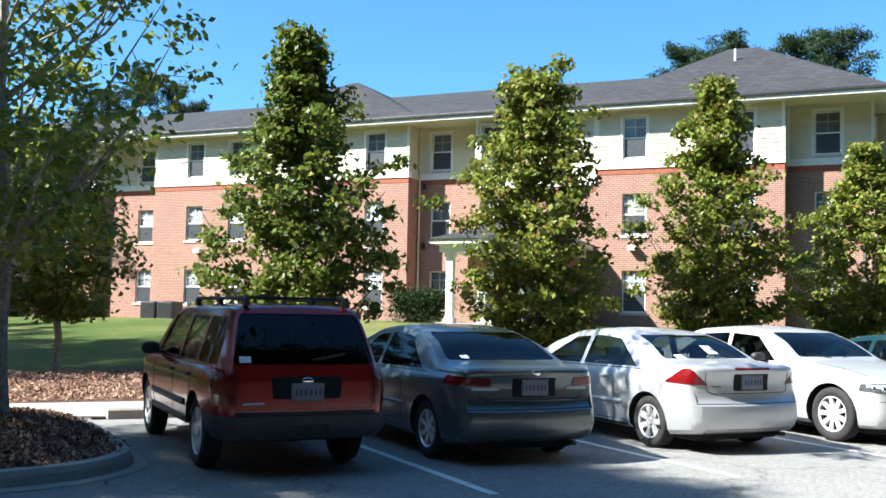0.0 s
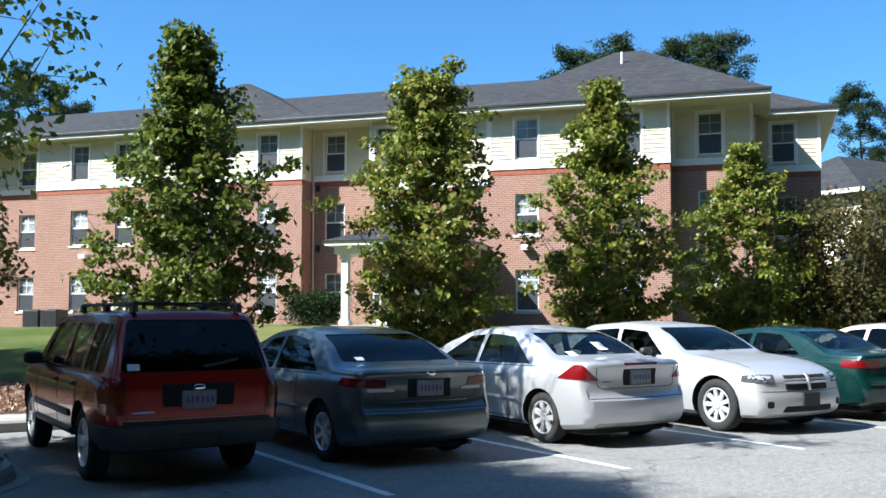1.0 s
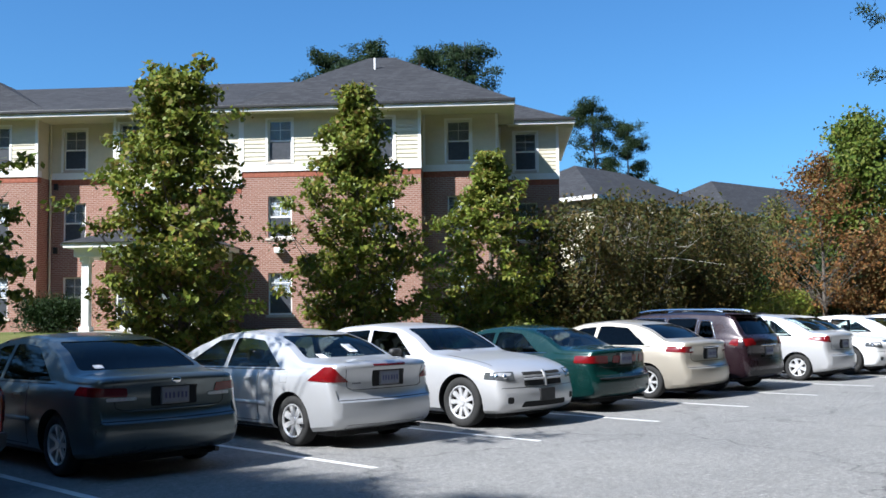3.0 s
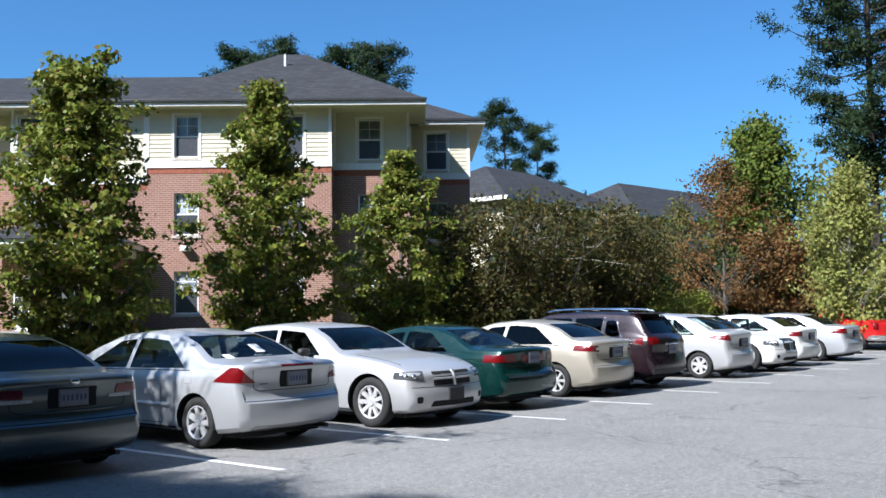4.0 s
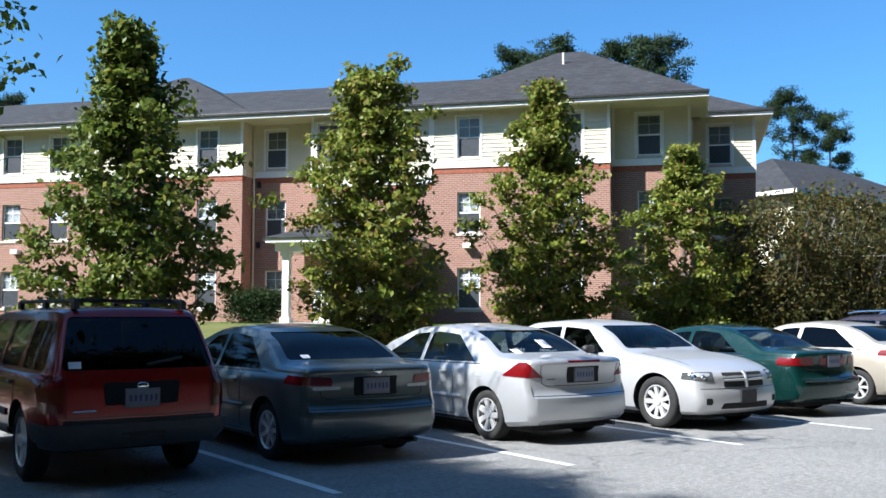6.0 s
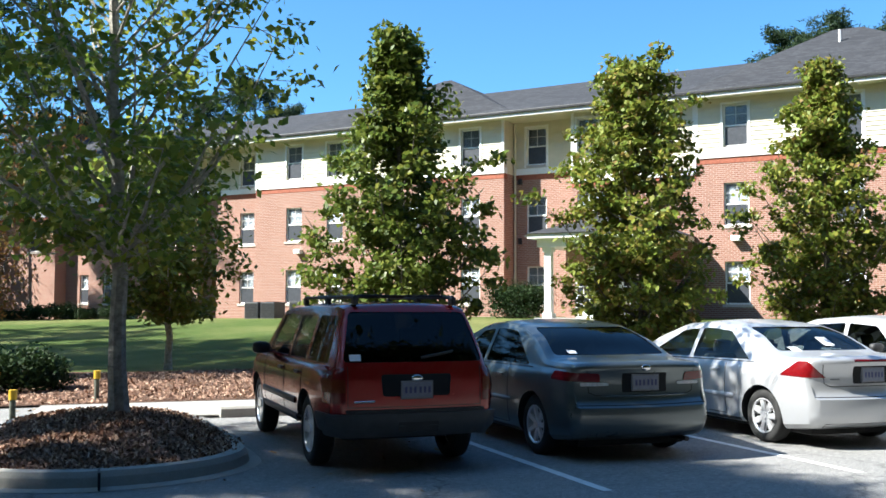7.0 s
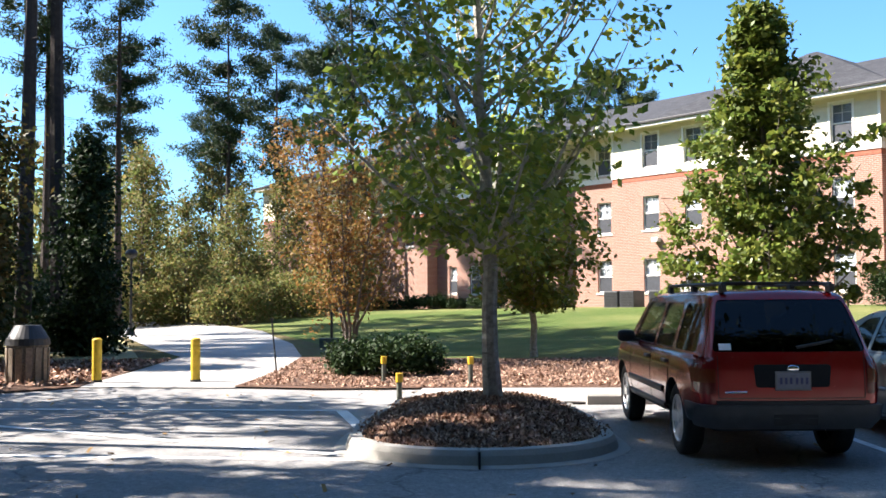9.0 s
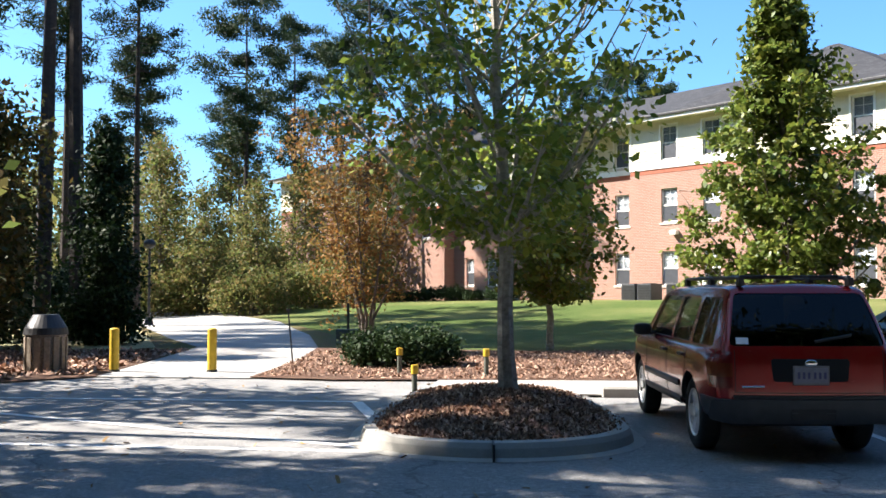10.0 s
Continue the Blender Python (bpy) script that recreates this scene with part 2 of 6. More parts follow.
# ---- ground ----
FO, FANG = Vector((22.9, 30.5, 0)), radians(-50)        # facade frame: x along the wall, y into the house
FM = Matrix.Translation(FO) @ Matrix.Rotation(FANG, 4, "Z")
FMI = FM.inverted()


def sstep(a, b, x):
    k = min(1, max(0, (x - a) / (b - a)))
    return k * k * (3 - 2 * k)


def base_z(u):
    return 1.12 + 0.013 * min(0, max(u, -60) + 9)


def gz(x, y):
    """Height of the ground: level car park, then a lawn that rises to the house."""
    p = FMI @ Vector((x, y, 0))
    w = -p.y
    rise = sstep(21.0, 0.5, w) * base_z(p.x)
    return rise * sstep(15.5, 19.5, y + 0.05 * abs(x)) if x > -3 else rise * sstep(17.5, 26, y)


def sheet(name, outline, dz, material, step=1.5, label="", parent=None, follow=True, kind="structure", thick=0.0):
    bm = bmesh.new()
    f = bm.faces.new([bm.verts.new((x, y, 0)) for x, y in outline])
    xs, ys = [p[0] for p in outline], [p[1] for p in outline]
    if follow:
        for axis, lo, hi in ((0, min(xs), max(xs)), (1, min(ys), max(ys))):
            v = lo + step
            while v < hi:
                co, no = [0, 0, 0], [0, 0, 0]
                co[axis], no[axis] = v, 1
                bmesh.ops.bisect_plane(bm, geom=bm.verts[:] + bm.edges[:] + bm.faces[:], plane_co=co, plane_no=no)
                v += step
    bmesh.ops.triangulate(bm, faces=[q for q in bm.faces if len(q.verts) > 4])
    for v in bm.verts:
        v.co.z = (gz(v.co.x, v.co.y) if follow else 0) + dz
    if thick:
        r = bmesh.ops.extrude_face_region(bm, geom=bm.faces[:])
        for v in r["geom"]:
            if isinstance(v, bmesh.types.BMVert):
                v.co.z -= thick
    ob = part(name, bm, material, parent, label)
    if kind:
        tagged(ob, kind=kind)
    if ob.data.polygons and ob.data.polygons[0].normal.z < 0 and not thick:
        ob.data.flip_normals()
    return ob


def ground_sheet():
    """One sheet out to the horizon, finer near the car park."""
    def ticks(lo, hi, step):
        t = list(np.arange(lo, hi + .01, step))
        far = [40, 90, 200, 500, 1200, 2600]
        return [lo - f for f in reversed(far)] + t + [hi + f for f in far]
    xs, ys = ticks(-60, 70, 2.0), ticks(-20, 90, 2.0)
    vs = []
    for y in ys:
        for x in xs:
            z = gz(x, y)
            vs.append((x, y, z - 0.04 if y < 18.6 or x > 60 else z))
    nx = len(xs)
    fs = [(j * nx + i, j * nx + i + 1, (j + 1) * nx + i + 1, (j + 1) * nx + i) for j in range(len(ys) - 1) for i in range(nx - 1)]
    ob = link_mesh("ground", raw_mesh("ground", vs, fs, True), M_FLOOR)
    return tagged(ob, "leaf-strewn earth round the car park", "ground", kind="structure")


ground_sheet()
STALL0, PITCH = 6.98, 2.74          # first stall line beside the silver sedan, and the stall width
tagged(sheet("car_park", [(-70, -40), (90, -40), (90, 14.2), (1.7, 14.2), (1.7, 15.4), (-0.4, 16.0), (-0.4, 17.4), (-2.4, 18.4), (-9, 18.0), (-70, 16)], 0.0, M_ASPHALT, follow=False),
       "worn grey asphalt car park", "asphalt", kind="structure")
tagged(sheet("lawn", [(-1.2, 24.4), (1.5, 23.9), (5, 23.2), (8, 20.6), (60, 18.2), (60, -8), (84, -8), (84, 40), (38, 60), (20, 78), (-12, 80), (-9.5, 46), (-6.3, 38), (-3.2, 29)], 0.012, M_GRASS, 2.0),
       "mown green lawn sloping up to the house", "lawn", kind="structure")
tagged(sheet("verge_grass", [(-30, 30), (-16, 24), (-9.2, 23.0), (-8.0, 25.5), (-11, 34), (-18, 50), (-34, 46)], 0.014, plain("dry_grass", (.3, .27, .13), 0.9, var=.35, scale=9, bump=.6), 2.0),
       "dry grass strip beside the concrete path", "grass", kind="structure")
tagged(sheet("concrete_path", [(-6.5, 17.15), (-3.7, 16.9), (-3.6, 18.6), (-3.5, 21), (-3.7, 25), (-5.0, 32), (-7.6, 41), (-13, 52), (-24, 60), (-28, 56), (-19.5, 48), (-12.3, 38), (-9.0, 30), (-6.9, 25.5), (-6.6, 20.4)], 0.02, M_CONC, 1.5),
       "pale concrete footpath through the lawn", "path", kind="structure")


def ribbon(name, pts, width, z0, z1, material, label, category):
    """A kerb along a line: a square section with a rounded top edge."""
    pts = [Vector((x, y, 0)) for x, y in pts]
    sec = [(-width / 2, z0), (-width / 2, z1 - .03), (-width / 2 + .03, z1), (width / 2 - .03, z1), (width / 2, z1 - .03), (width / 2, z0)]
    vs, fs = [], []
    for i, p in enumerate(pts):
        d = (pts[min(i + 1, len(pts) - 1)] - pts[max(i - 1, 0)]).normalized()
        nrm = Vector((d.y, -d.x, 0))
        for a, z in sec:
            q = p + nrm * a
            vs.append((q.x, q.y, z))
    k = len(sec)
    for i in range(len(pts) - 1):
        for j in range(k - 1):
            fs.append((i * k + j, (i + 1) * k + j, (i + 1) * k + j + 1, i * k + j + 1))
    fs += [tuple(range(k)), tuple((len(pts) - 1) * k + j for j in reversed(range(k)))]
    bm = bmesh.new()
    bm.from_mesh(raw_mesh(name, vs, fs))
    return tagged(part(name, bm, material), label, category, kind="structure")


ribbon("kerb", [(1.9, 14.25), (20, 14.25), (62, 14.25)], 0.16, 0.0, 0.15, M_KERB, "grey concrete kerb at the stall heads", "kerb")
tagged(sheet("footpath", [(-0.6, 15.1), (1.9, 14.34), (62, 14.34), (62, 16.3), (3, 16.4), (-0.5, 16.5)], 0.03, M_CONC, follow=False, thick=.02), "concrete footpath behind the stalls", "pavement", kind="structure")
tagged(sheet("planting_bed", [(-3.75, 16.95), (-2.2, 16.5), (-0.5, 16.52), (3, 16.42), (62, 16.32), (62, 18.4), (8, 20.8), (5, 23.3), (1.5, 24.0), (-1.2, 24.5), (-3.75, 25.0), (-3.55, 21), (-3.65, 18.6)], 0.035, M_MULCH, 1.0),
       "brown mulch bed under the young trees", "mulch bed", kind="structure")
tagged(sheet("verge_bed", [(-6.45, 17.1), (-6.6, 20), (-7.0, 25), (-9.3, 23.1), (-16, 24.2), (-30, 30.2), (-36, 24), (-30, 15.6), (-8.2, 15.5)], 0.03, M_MULCH, 1.2), "brown mulch bed beside the path", "mulch bed", kind="structure")

# kerbed island with a mound of mulch
ISL = [(-1.15, 10.3), (-1.05, 9.85), (-0.77, 9.45), (-0.33, 9.2), (0.17, 9.1), (0.74, 9.2), (1.23, 9.5), (1.54, 9.95), (1.63, 10.5), (1.58, 12.0), (1.45, 13.4), (1.23, 14.0), (0.48, 14.3), (-0.33, 14.2), (-0.73, 13.8), (-0.95, 12.4), (-1.13, 11.2)]


def smooth_loop(pts, n):
    out, k = [], len(pts)
    for i in range(k):
        p0, p1, p2, p3 = (Vector((*pts[(i + d) % k], 0)) for d in (-1, 0, 1, 2))
        for s in range(n):
            t = s / n
            q = .5 * ((2 * p1) + (p2 - p0) * t + (2 * p0 - 5 * p1 + 4 * p2 - p3) * t * t + (3 * p1 - p0 - 3 * p2 + p3) * t ** 3)
            out.append(q)
    return out


ISL_LOOP = smooth_loop(ISL, 4)


def island_kerb():
    lp = ISL_LOOP
    n = len(lp)
    sec = [(0.14, 0.006), (0.02, 0.02), (0.0, 0.10), (-0.03, 0.15), (-0.15, 0.155), (-0.16, 0.0)]
    vs, fs = [], []
    for i, p in enumerate(lp):
        d = (lp[(i + 1) % n] - lp[i - 1]).normalized()
        nrm = Vector((d.y, -d.x, 0))
        for a, z in sec:
            q = p + nrm * a
            vs.append((q.x, q.y, z))
    k = len(sec)
    for i in range(n):
        for j in range(k - 1):
            fs.append((i * k + j, ((i + 1) % n) * k + j, ((i + 1) % n) * k + j + 1, i * k + j + 1))
    isl = thing("kerbed_island", "pale concrete kerb round a mulch island with one tree", "traffic island", kind="structure")
    link_mesh("kerb", raw_mesh("kerb", vs, fs), M_KERB, isl)
    bm = bmesh.new()
    box(bm, .155, .175, 8.97, 9.26, 0.0, 0.158)
    part("joint", bm, M_DARK, isl)
    # mound
    vs, fs, rings = [(0.3, 12.2, 0.33)], [], 9
    c = Vector((0.3, 12.2, 0))
    for r in range(1, rings + 1):
        s = r / rings
        for p in lp:
            q = c + (p - c) * s * 0.955
            z = 0.11 + 0.22 * (1 - s ** 1.6) + 0.03 * noise.noise(q * 2.2) * (1 - s * .5)
            vs.append((q.x, q.y, z))
    for i in range(n):
        fs.append((0, 1 + i, 1 + (i + 1) % n))
    for r in range(rings - 1):
        for i in range(n):
            a, b = 1 + r * n, 1 + (r + 1) * n
            fs.append((a + i, b + i, b + (i + 1) % n, a + (i + 1) % n))
    link_mesh("mulch_mound", raw_mesh("mulch_mound", vs, fs, True), M_MULCH, isl, "heap of brown bark mulch")


island_kerb()


def mound_z(x, y):
    c, p = Vector((0.3, 12.2, 0)), Vector((x, y, 0))
    d = p - c
    edge = min(ISL_LOOP, key=lambda q: 1 - (q - c).normalized().dot(d.normalized())) - c
    s = d.length / (edge.length * .955)
    return (0.115 + 0.22 * (1 - s ** 1.6)) if s < 1 else None


def chips(name, count, place, size, material, label, category, tilt=0.5):
    rng = np.random.default_rng(len(name) + count)
    co = []
    for _ in range(count):
        x, y, z = place(rng)
        a, t = rng.uniform(0, 6.28), rng.normal(0, tilt)
        l, w = size * rng.uniform(.5, 1.5), size * rng.uniform(.2, .55)
        e1 = np.array([math.cos(a) * math.cos(t), math.sin(a) * math.cos(t), math.sin(t)]) * l
        e2 = np.array([-math.sin(a), math.cos(a), rng.normal(0, .3)]) * w
        p = np.array([x, y, z + abs(e1[2]) * .5 + .008])
        co.append([p - e1 - e2, p + e1 - e2, p + e1 * .7 + e2, p - e1 * .7 + e2])
    ob = link_mesh(name, quad_mesh(name, np.array(co)), material)
    return tagged(ob, label, category, kind="stuff")


def on_island(rng):
    while True:
        x, y = rng.uniform(-1.2, 1.75), rng.uniform(9.2, 14.2)
        z = mound_z(x, y)
        if z is not None:
            return x, y, z


def on_bed(rng):
    x = rng.uniform(-3.6, 9)
    y = rng.uniform(17.0 if x < -2 else 16.6, 23.6 if x < 5 else 20)
    return x, y, gz(x, y) + .04


def on_verge(rng):
    x = rng.uniform(-12, -6.7)
    y = rng.uniform(16.2 if x < -7.6 else 17.2, 24)
    return x, y, gz(x, y) + .035


def on_lot(rng):
    x, y = rng.uniform(-10, 5), rng.uniform(7.5, 16.5)
    return x, y, .002


chips("bark_chips", 16000, on_island, .026, M_CHIP, "loose brown bark chips and dead leaves", "mulch", .6)
chips("bark_chips", 20000, on_bed, .03, M_CHIP, "loose brown bark chips and dead leaves", "mulch", .5)
chips("bark_chips", 5000, on_verge, .06, M_CHIP, "loose bark chips and leaf litter by the path", "mulch", .5)
chips("fallen_leaves", 260, on_lot, .035, M_LITTER, "scattered dry leaves on the asphalt", "leaves", .25)


# painted lines
def line_on_lot(p0, p1, width=.1, name="stall_line", label="white painted stall line", z=.004):
    p0, p1 = Vector((*p0, 0)), Vector((*p1, 0))
    d = (p1 - p0).normalized()
    nrm = Vector((-d.y, d.x, 0)) * width / 2
    vs = [(*(q)[:2], z) for q in (p0 - nrm, p1 - nrm, p1 + nrm, p0 + nrm)]
    ob = link_mesh(name, raw_mesh(name, vs, [(0, 1, 2, 3)]), M_LINE)
    return tagged(ob, label, "road marking", "stall lines", "structure")


for i in range(-1, 14):
    line_on_lot((STALL0 + PITCH * i, 7.55), (STALL0 + PITCH * i, 13.2))
C0 = (-0.72, 9.52)
line_on_lot(C0, (-14, 10.9), .13, "fire_lane_line", "white painted fire lane line")
line_on_lot((C0[0] - .1, C0[1] + .12), (-14, 16.6), .12, "fire_lane_line", "white painted fire lane line", .006)
line_on_lot(C0, (-0.9, 10.6), .16, "fire_lane_line", "white painted fire lane line", .008)
line_on_lot((-0.95, 11.0), (-1.55, 13.6), .16, "fire_lane_line", "white painted fire lane line")
line_on_lot((-1.55, 13.6), (-14, 14.6), .12, "fire_lane_line", "white painted fire lane line", .006)

# ---- the brick house ----
EAVE, BAND = 9.4, 7.3
WIN_W, WIN_H = 0.92, 1.6
SEGS = [  # u0, u1, depth, windows' centres, bottom of the siding
    (-56.7, -46.0, 0.0, (-54.0, -51.5, -48.5), BAND), (-46.0, -38.0, 0.6, (-44.2, -39.8), 6.7), (-38.0, -35.0, 1.4, (-36.4,), BAND),
    (-35.0, -27.0, 0.4, (-33.4, -29.0), BAND), (-27.0, -22.9, 1.0, (-24.3,), BAND),
    (-22.9, -9.5, 0.0, (-20.57, -18.2, -14.0, -11.1), BAND), (-9.5, -6.45, 1.0, (-8.45,), BAND),
    (-6.45, -1.4, 0.0, (-5.75, -4.75), 6.7), (-1.4, 5.55, 0.0, (0.1, 4.05), BAND),
    (5.55, 8.5, 1.0, (6.95,), BAND), (8.5, 11.0, 4.0, (9.62,), BAND)]
FLOORS = (3.25 - WIN_H, 6.2 - WIN_H, 9.15 - WIN_H)
house = thing("apartment_building", "three-storey red brick apartment house with cream siding and grey shingles", "building", FM)


def wall_grid(bm, u0, u1, z0, z1, y0, y1, holes):
    """One wall slab with openings through it."""
    us = sorted({u0, u1, *[h[0] for h in holes if u0 < h[0] < u1], *[h[1] for h in holes if u0 < h[1] < u1]})
    zs = sorted({z0, z1, *[h[2] for h in holes if z0 < h[2] < z1], *[h[3] for h in holes if z0 < h[3] < z1]})
    grid, made = {}, []
    for i, u in enumerate(us):
        for j, z in enumerate(zs):
            grid[i, j] = bm.verts.new((u, y0, z))
    for i in range(len(us) - 1):
        for j in range(len(zs) - 1):
            uc, zc = (us[i] + us[i + 1]) / 2, (zs[j] + zs[j + 1]) / 2
            if not any(h[0] < uc < h[1] and h[2] < zc < h[3] for h in holes):
                made.append(bm.faces.new((grid[i, j], grid[i + 1, j], grid[i + 1, j + 1], grid[i, j + 1])))
    for v in grid.values():
        if not v.link_faces:
            bm.verts.remove(v)
    r = bmesh.ops.extrude_face_region(bm, geom=made)
    bmesh.ops.translate(bm, verts=[v for v in r["geom"] if isinstance(v, bmesh.types.BMVert)], vec=(0, y1 - y0, 0))


def clapboards(bm, u0, u1, z0, z1, y, holes):
    """Lapped boards, each a wedge, broken at the windows."""
    h, z = 0.165, z0
    while z < z1 - .02:
        top = min(z1, z + h)
        cuts = sorted([(q[0], q[1]) for q in holes if q[2] < (z + top) / 2 < q[3]])
        a = u0
        for s, e in cuts + [(u1, u1)]:
            if s > a + .02:
                vs = [bm.verts.new(p) for p in ((a, y - .032, z), (s, y - .032, z), (s, y - .008, top), (a, y - .008, top), (a, y, z), (s, y, z))]
                bm.faces.new(vs[:4])
                bm.faces.new((vs[0], vs[4], vs[5], vs[1]))
            a = max(a, e)
        z = top


def window_template():
    w = new("window")
    w.parent = house
    hw = WIN_W / 2
    bm = bmesh.new()
    for a, b, c, d in ((-hw, -hw + .055, 0, WIN_H), (hw - .055, hw, 0, WIN_H), (-hw + .055, hw - .055, 0, .06), (-hw + .055, hw - .055, WIN_H - .055, WIN_H), (-hw + .055, hw - .055, WIN_H / 2 - .03, WIN_H / 2 + .03)):
        box(bm, a, b, .06, .13, c, d)
    part("window_frame", bm, M_TRIM, w)
    bm = bmesh.new()
    box(bm, -.011, .011, .075, .088, WIN_H / 2 + .03, WIN_H - .055)
    box(bm, -hw + .055, hw - .055, .075, .088, WIN_H * .755, WIN_H * .755 + .022)
    part("muntin", bm, M_TRIM, w)
    bm = bmesh.new()
    box(bm, -hw + .055, hw - .055, .09, .096, WIN_H / 2 + .03, WIN_H - .055)
    pane = part("pane", bm, M_WPANE, w)
    pane.visible_shadow = False
    bm = bmesh.new()
    z = WIN_H / 2 + .02
    while z < WIN_H - .03:
        box(bm, -hw + .04, hw - .04, .15, .175, z, z + .035)
        z += .043
    part("blind", bm, M_BLIND, w)
    bm = bmesh.new()
    box(bm, -hw + .055, hw - .055, .07, .078, .06, WIN_H / 2 - .03)
    part("insect_screen", bm, M_SCREEN, w)
    bm = bmesh.new()
    box(bm, -hw - .1, hw + .1, -.05, .06, -.11, -.003, bevel=.01)
    part("window_sill", bm, M_STONE, w)
    # dark board behind the sashes, its colour standing in for the unlit room
    bm = bmesh.new()
    box(bm, -hw - .02, hw + .02, .2, .215, -.02, WIN_H + .02)
    part("room_shade_board", bm, M_DARK, w)
    return w


def mat_pane():
    n = Nodes("clear_pane")
    n.bsdf.inputs["Transmission Weight"].default_value = 1.0
    n.bsdf.inputs["IOR"].default_value = 1.45
    return n.out((.92, .95, .97), 0.02)


M_WPANE = mat_pane()
WINDOW = window_template()
first = True
T = 0.3
for k, (u0, u1, dep, wins, band) in enumerate(SEGS):
    holes = [(c - WIN_W / 2, c + WIN_W / 2, z, z + WIN_H) for c in wins for z in FLOORS if not (band < 7 and z < 3)]
    b0 = base_z((u0 + u1) / 2) - 0.6
    bm = bmesh.new()
    wall_grid(bm, u0, u1, b0, band - .36, dep, dep + T, holes)
    part("wall", bm, M_BRICK, house)
    bm = bmesh.new()
    wall_grid(bm, u0, u1, band - .36, band - .14, dep - .012, dep + T, holes)
    part("soldier_course", bm, M_SOLDIER, house)
    bm = bmesh.new()
    wall_grid(bm, u0, u1, band, EAVE + .1, dep + .002, dep + T, holes)
    clapboards(bm, u0, u1, band + .12, EAVE, dep, [(h[0] - .09, h[1] + .09, h[2] - .1, h[3] + .09) for h in holes])
    part("siding", bm, M_SIDING, house)
    bm = bmesh.new()
    box(bm, u0 - .02, u1 + .02, dep - .05, dep + T, band - .14, band + .12)
    box(bm, u0 - .015, u0 + .1, dep - .04, dep + .02, band + .12, EAVE)
    box(bm, u1 - .1, u1 + .015, dep - .04, dep + .02, band + .12, EAVE)
    for h in holes:
        if h[2] > band:
            box(bm, h[0] - .09, h[0], dep - .04, dep + .03, h[2] - .1, h[3] + .09)
            box(bm, h[1], h[1] + .09, dep - .04, dep + .03, h[2] - .1, h[3] + .09)
            box(bm, h[0], h[1], dep - .04, dep + .03, h[3], h[3] + .09)
    part("trim", bm, M_TRIM, house)
    for h in holes:
        m = Matrix.Translation(((h[0] + h[1]) / 2, dep + .012, h[2]))
        if first:
            WINDOW.matrix_basis, first = m, False
        else:
            copy_thing(WINDOW, m)
    # returns at the steps of the front
    if k + 1 < len(SEGS):
        nd, nb = SEGS[k + 1][2], max(band, SEGS[k + 1][4])
        lo, hi = min(dep, nd), max(dep, nd)
        if hi - lo > .05:
            ua, ub = (u1 - T, u1) if nd > dep else (u1, u1 + T)
            y0, y1 = lo + T, hi
            bb = band if nd > dep else SEGS[k + 1][4]
            if y1 > y0:
                bm = bmesh.new()
                box(bm, ua, ub, y0, y1, b0, bb - .14)
                part("wall", bm, M_BRICK, house)
                bm = bmesh.new()
                box(bm, ua, ub, y0, y1, bb - .14, EAVE + .1)
                part("siding", bm, M_SIDING, house)
bm = bmesh.new()
box(bm, 10.7, 11.0, 4.3, 13.0, 0.4, BAND - .14)
box(bm, -56.7, -56.4, .3, 13.0, 0, BAND - .14)
box(bm, -56.7, 11.0, 12.7, 13.0, 0, BAND - .14)
part("wall", bm, M_BRICK, house)
bm = bmesh.new()
box(bm, 10.7, 11.0, 4.3, 13.0, BAND - .14, EAVE + .1)
box(bm, -56.7, -56.4, .3, 13.0, BAND - .14, EAVE + .1)
box(bm, -56.7, 11.0, 12.7, 13.0, BAND - .14, EAVE + .1)
part("siding", bm, M_SIDING, house)


def hip(name, u0, u1, y0, y1, z, ra, rb, ry0, ry1, rz):
    """Roof solid: eave rectangle, and a ridge (or a small flat top) at rz."""
    vs = [(u0, y0, z), (u1, y0, z), (u1, y1, z), (u0, y1, z), (ra, ry0, rz), (rb, ry0, rz), (rb, ry1, rz), (ra, ry1, rz)]
    fs = [(0, 1, 5, 4), (1, 2, 6, 5), (2, 3, 7, 6), (3, 0, 4, 7), (4, 5, 6, 7), (3, 2, 1, 0)]
    bm = bmesh.new()
    bm.from_mesh(raw_mesh(name, vs, fs))
    return part(name, bm, M_SHINGLE, house)


RZ = EAVE + .22
hip("roof", -57.4, 8.2, -.6, 13.6, RZ, -51, 0.5, 6.45, 6.55, 12.2)
hip("roof", -20.2, -8.85, -.62, 13.4, RZ + .004, -14.75, -14.35, 4.2, 9.0, 12.5)
hip("roof", -1.75, 9.1, -.63, 13.5, RZ + .008, 2.95, 4.05, 4.7, 9.0, 12.72)
hip("roof", 4.0, 11.6, 3.4, 13.7, RZ - .05, 5.6, 5.8, 8.4, 8.6, 12.35)
hip("roof", -47, -37, -.9, 13.4, RZ + .004, -42.3, -41.7, 4.2, 9.0, 12.5)
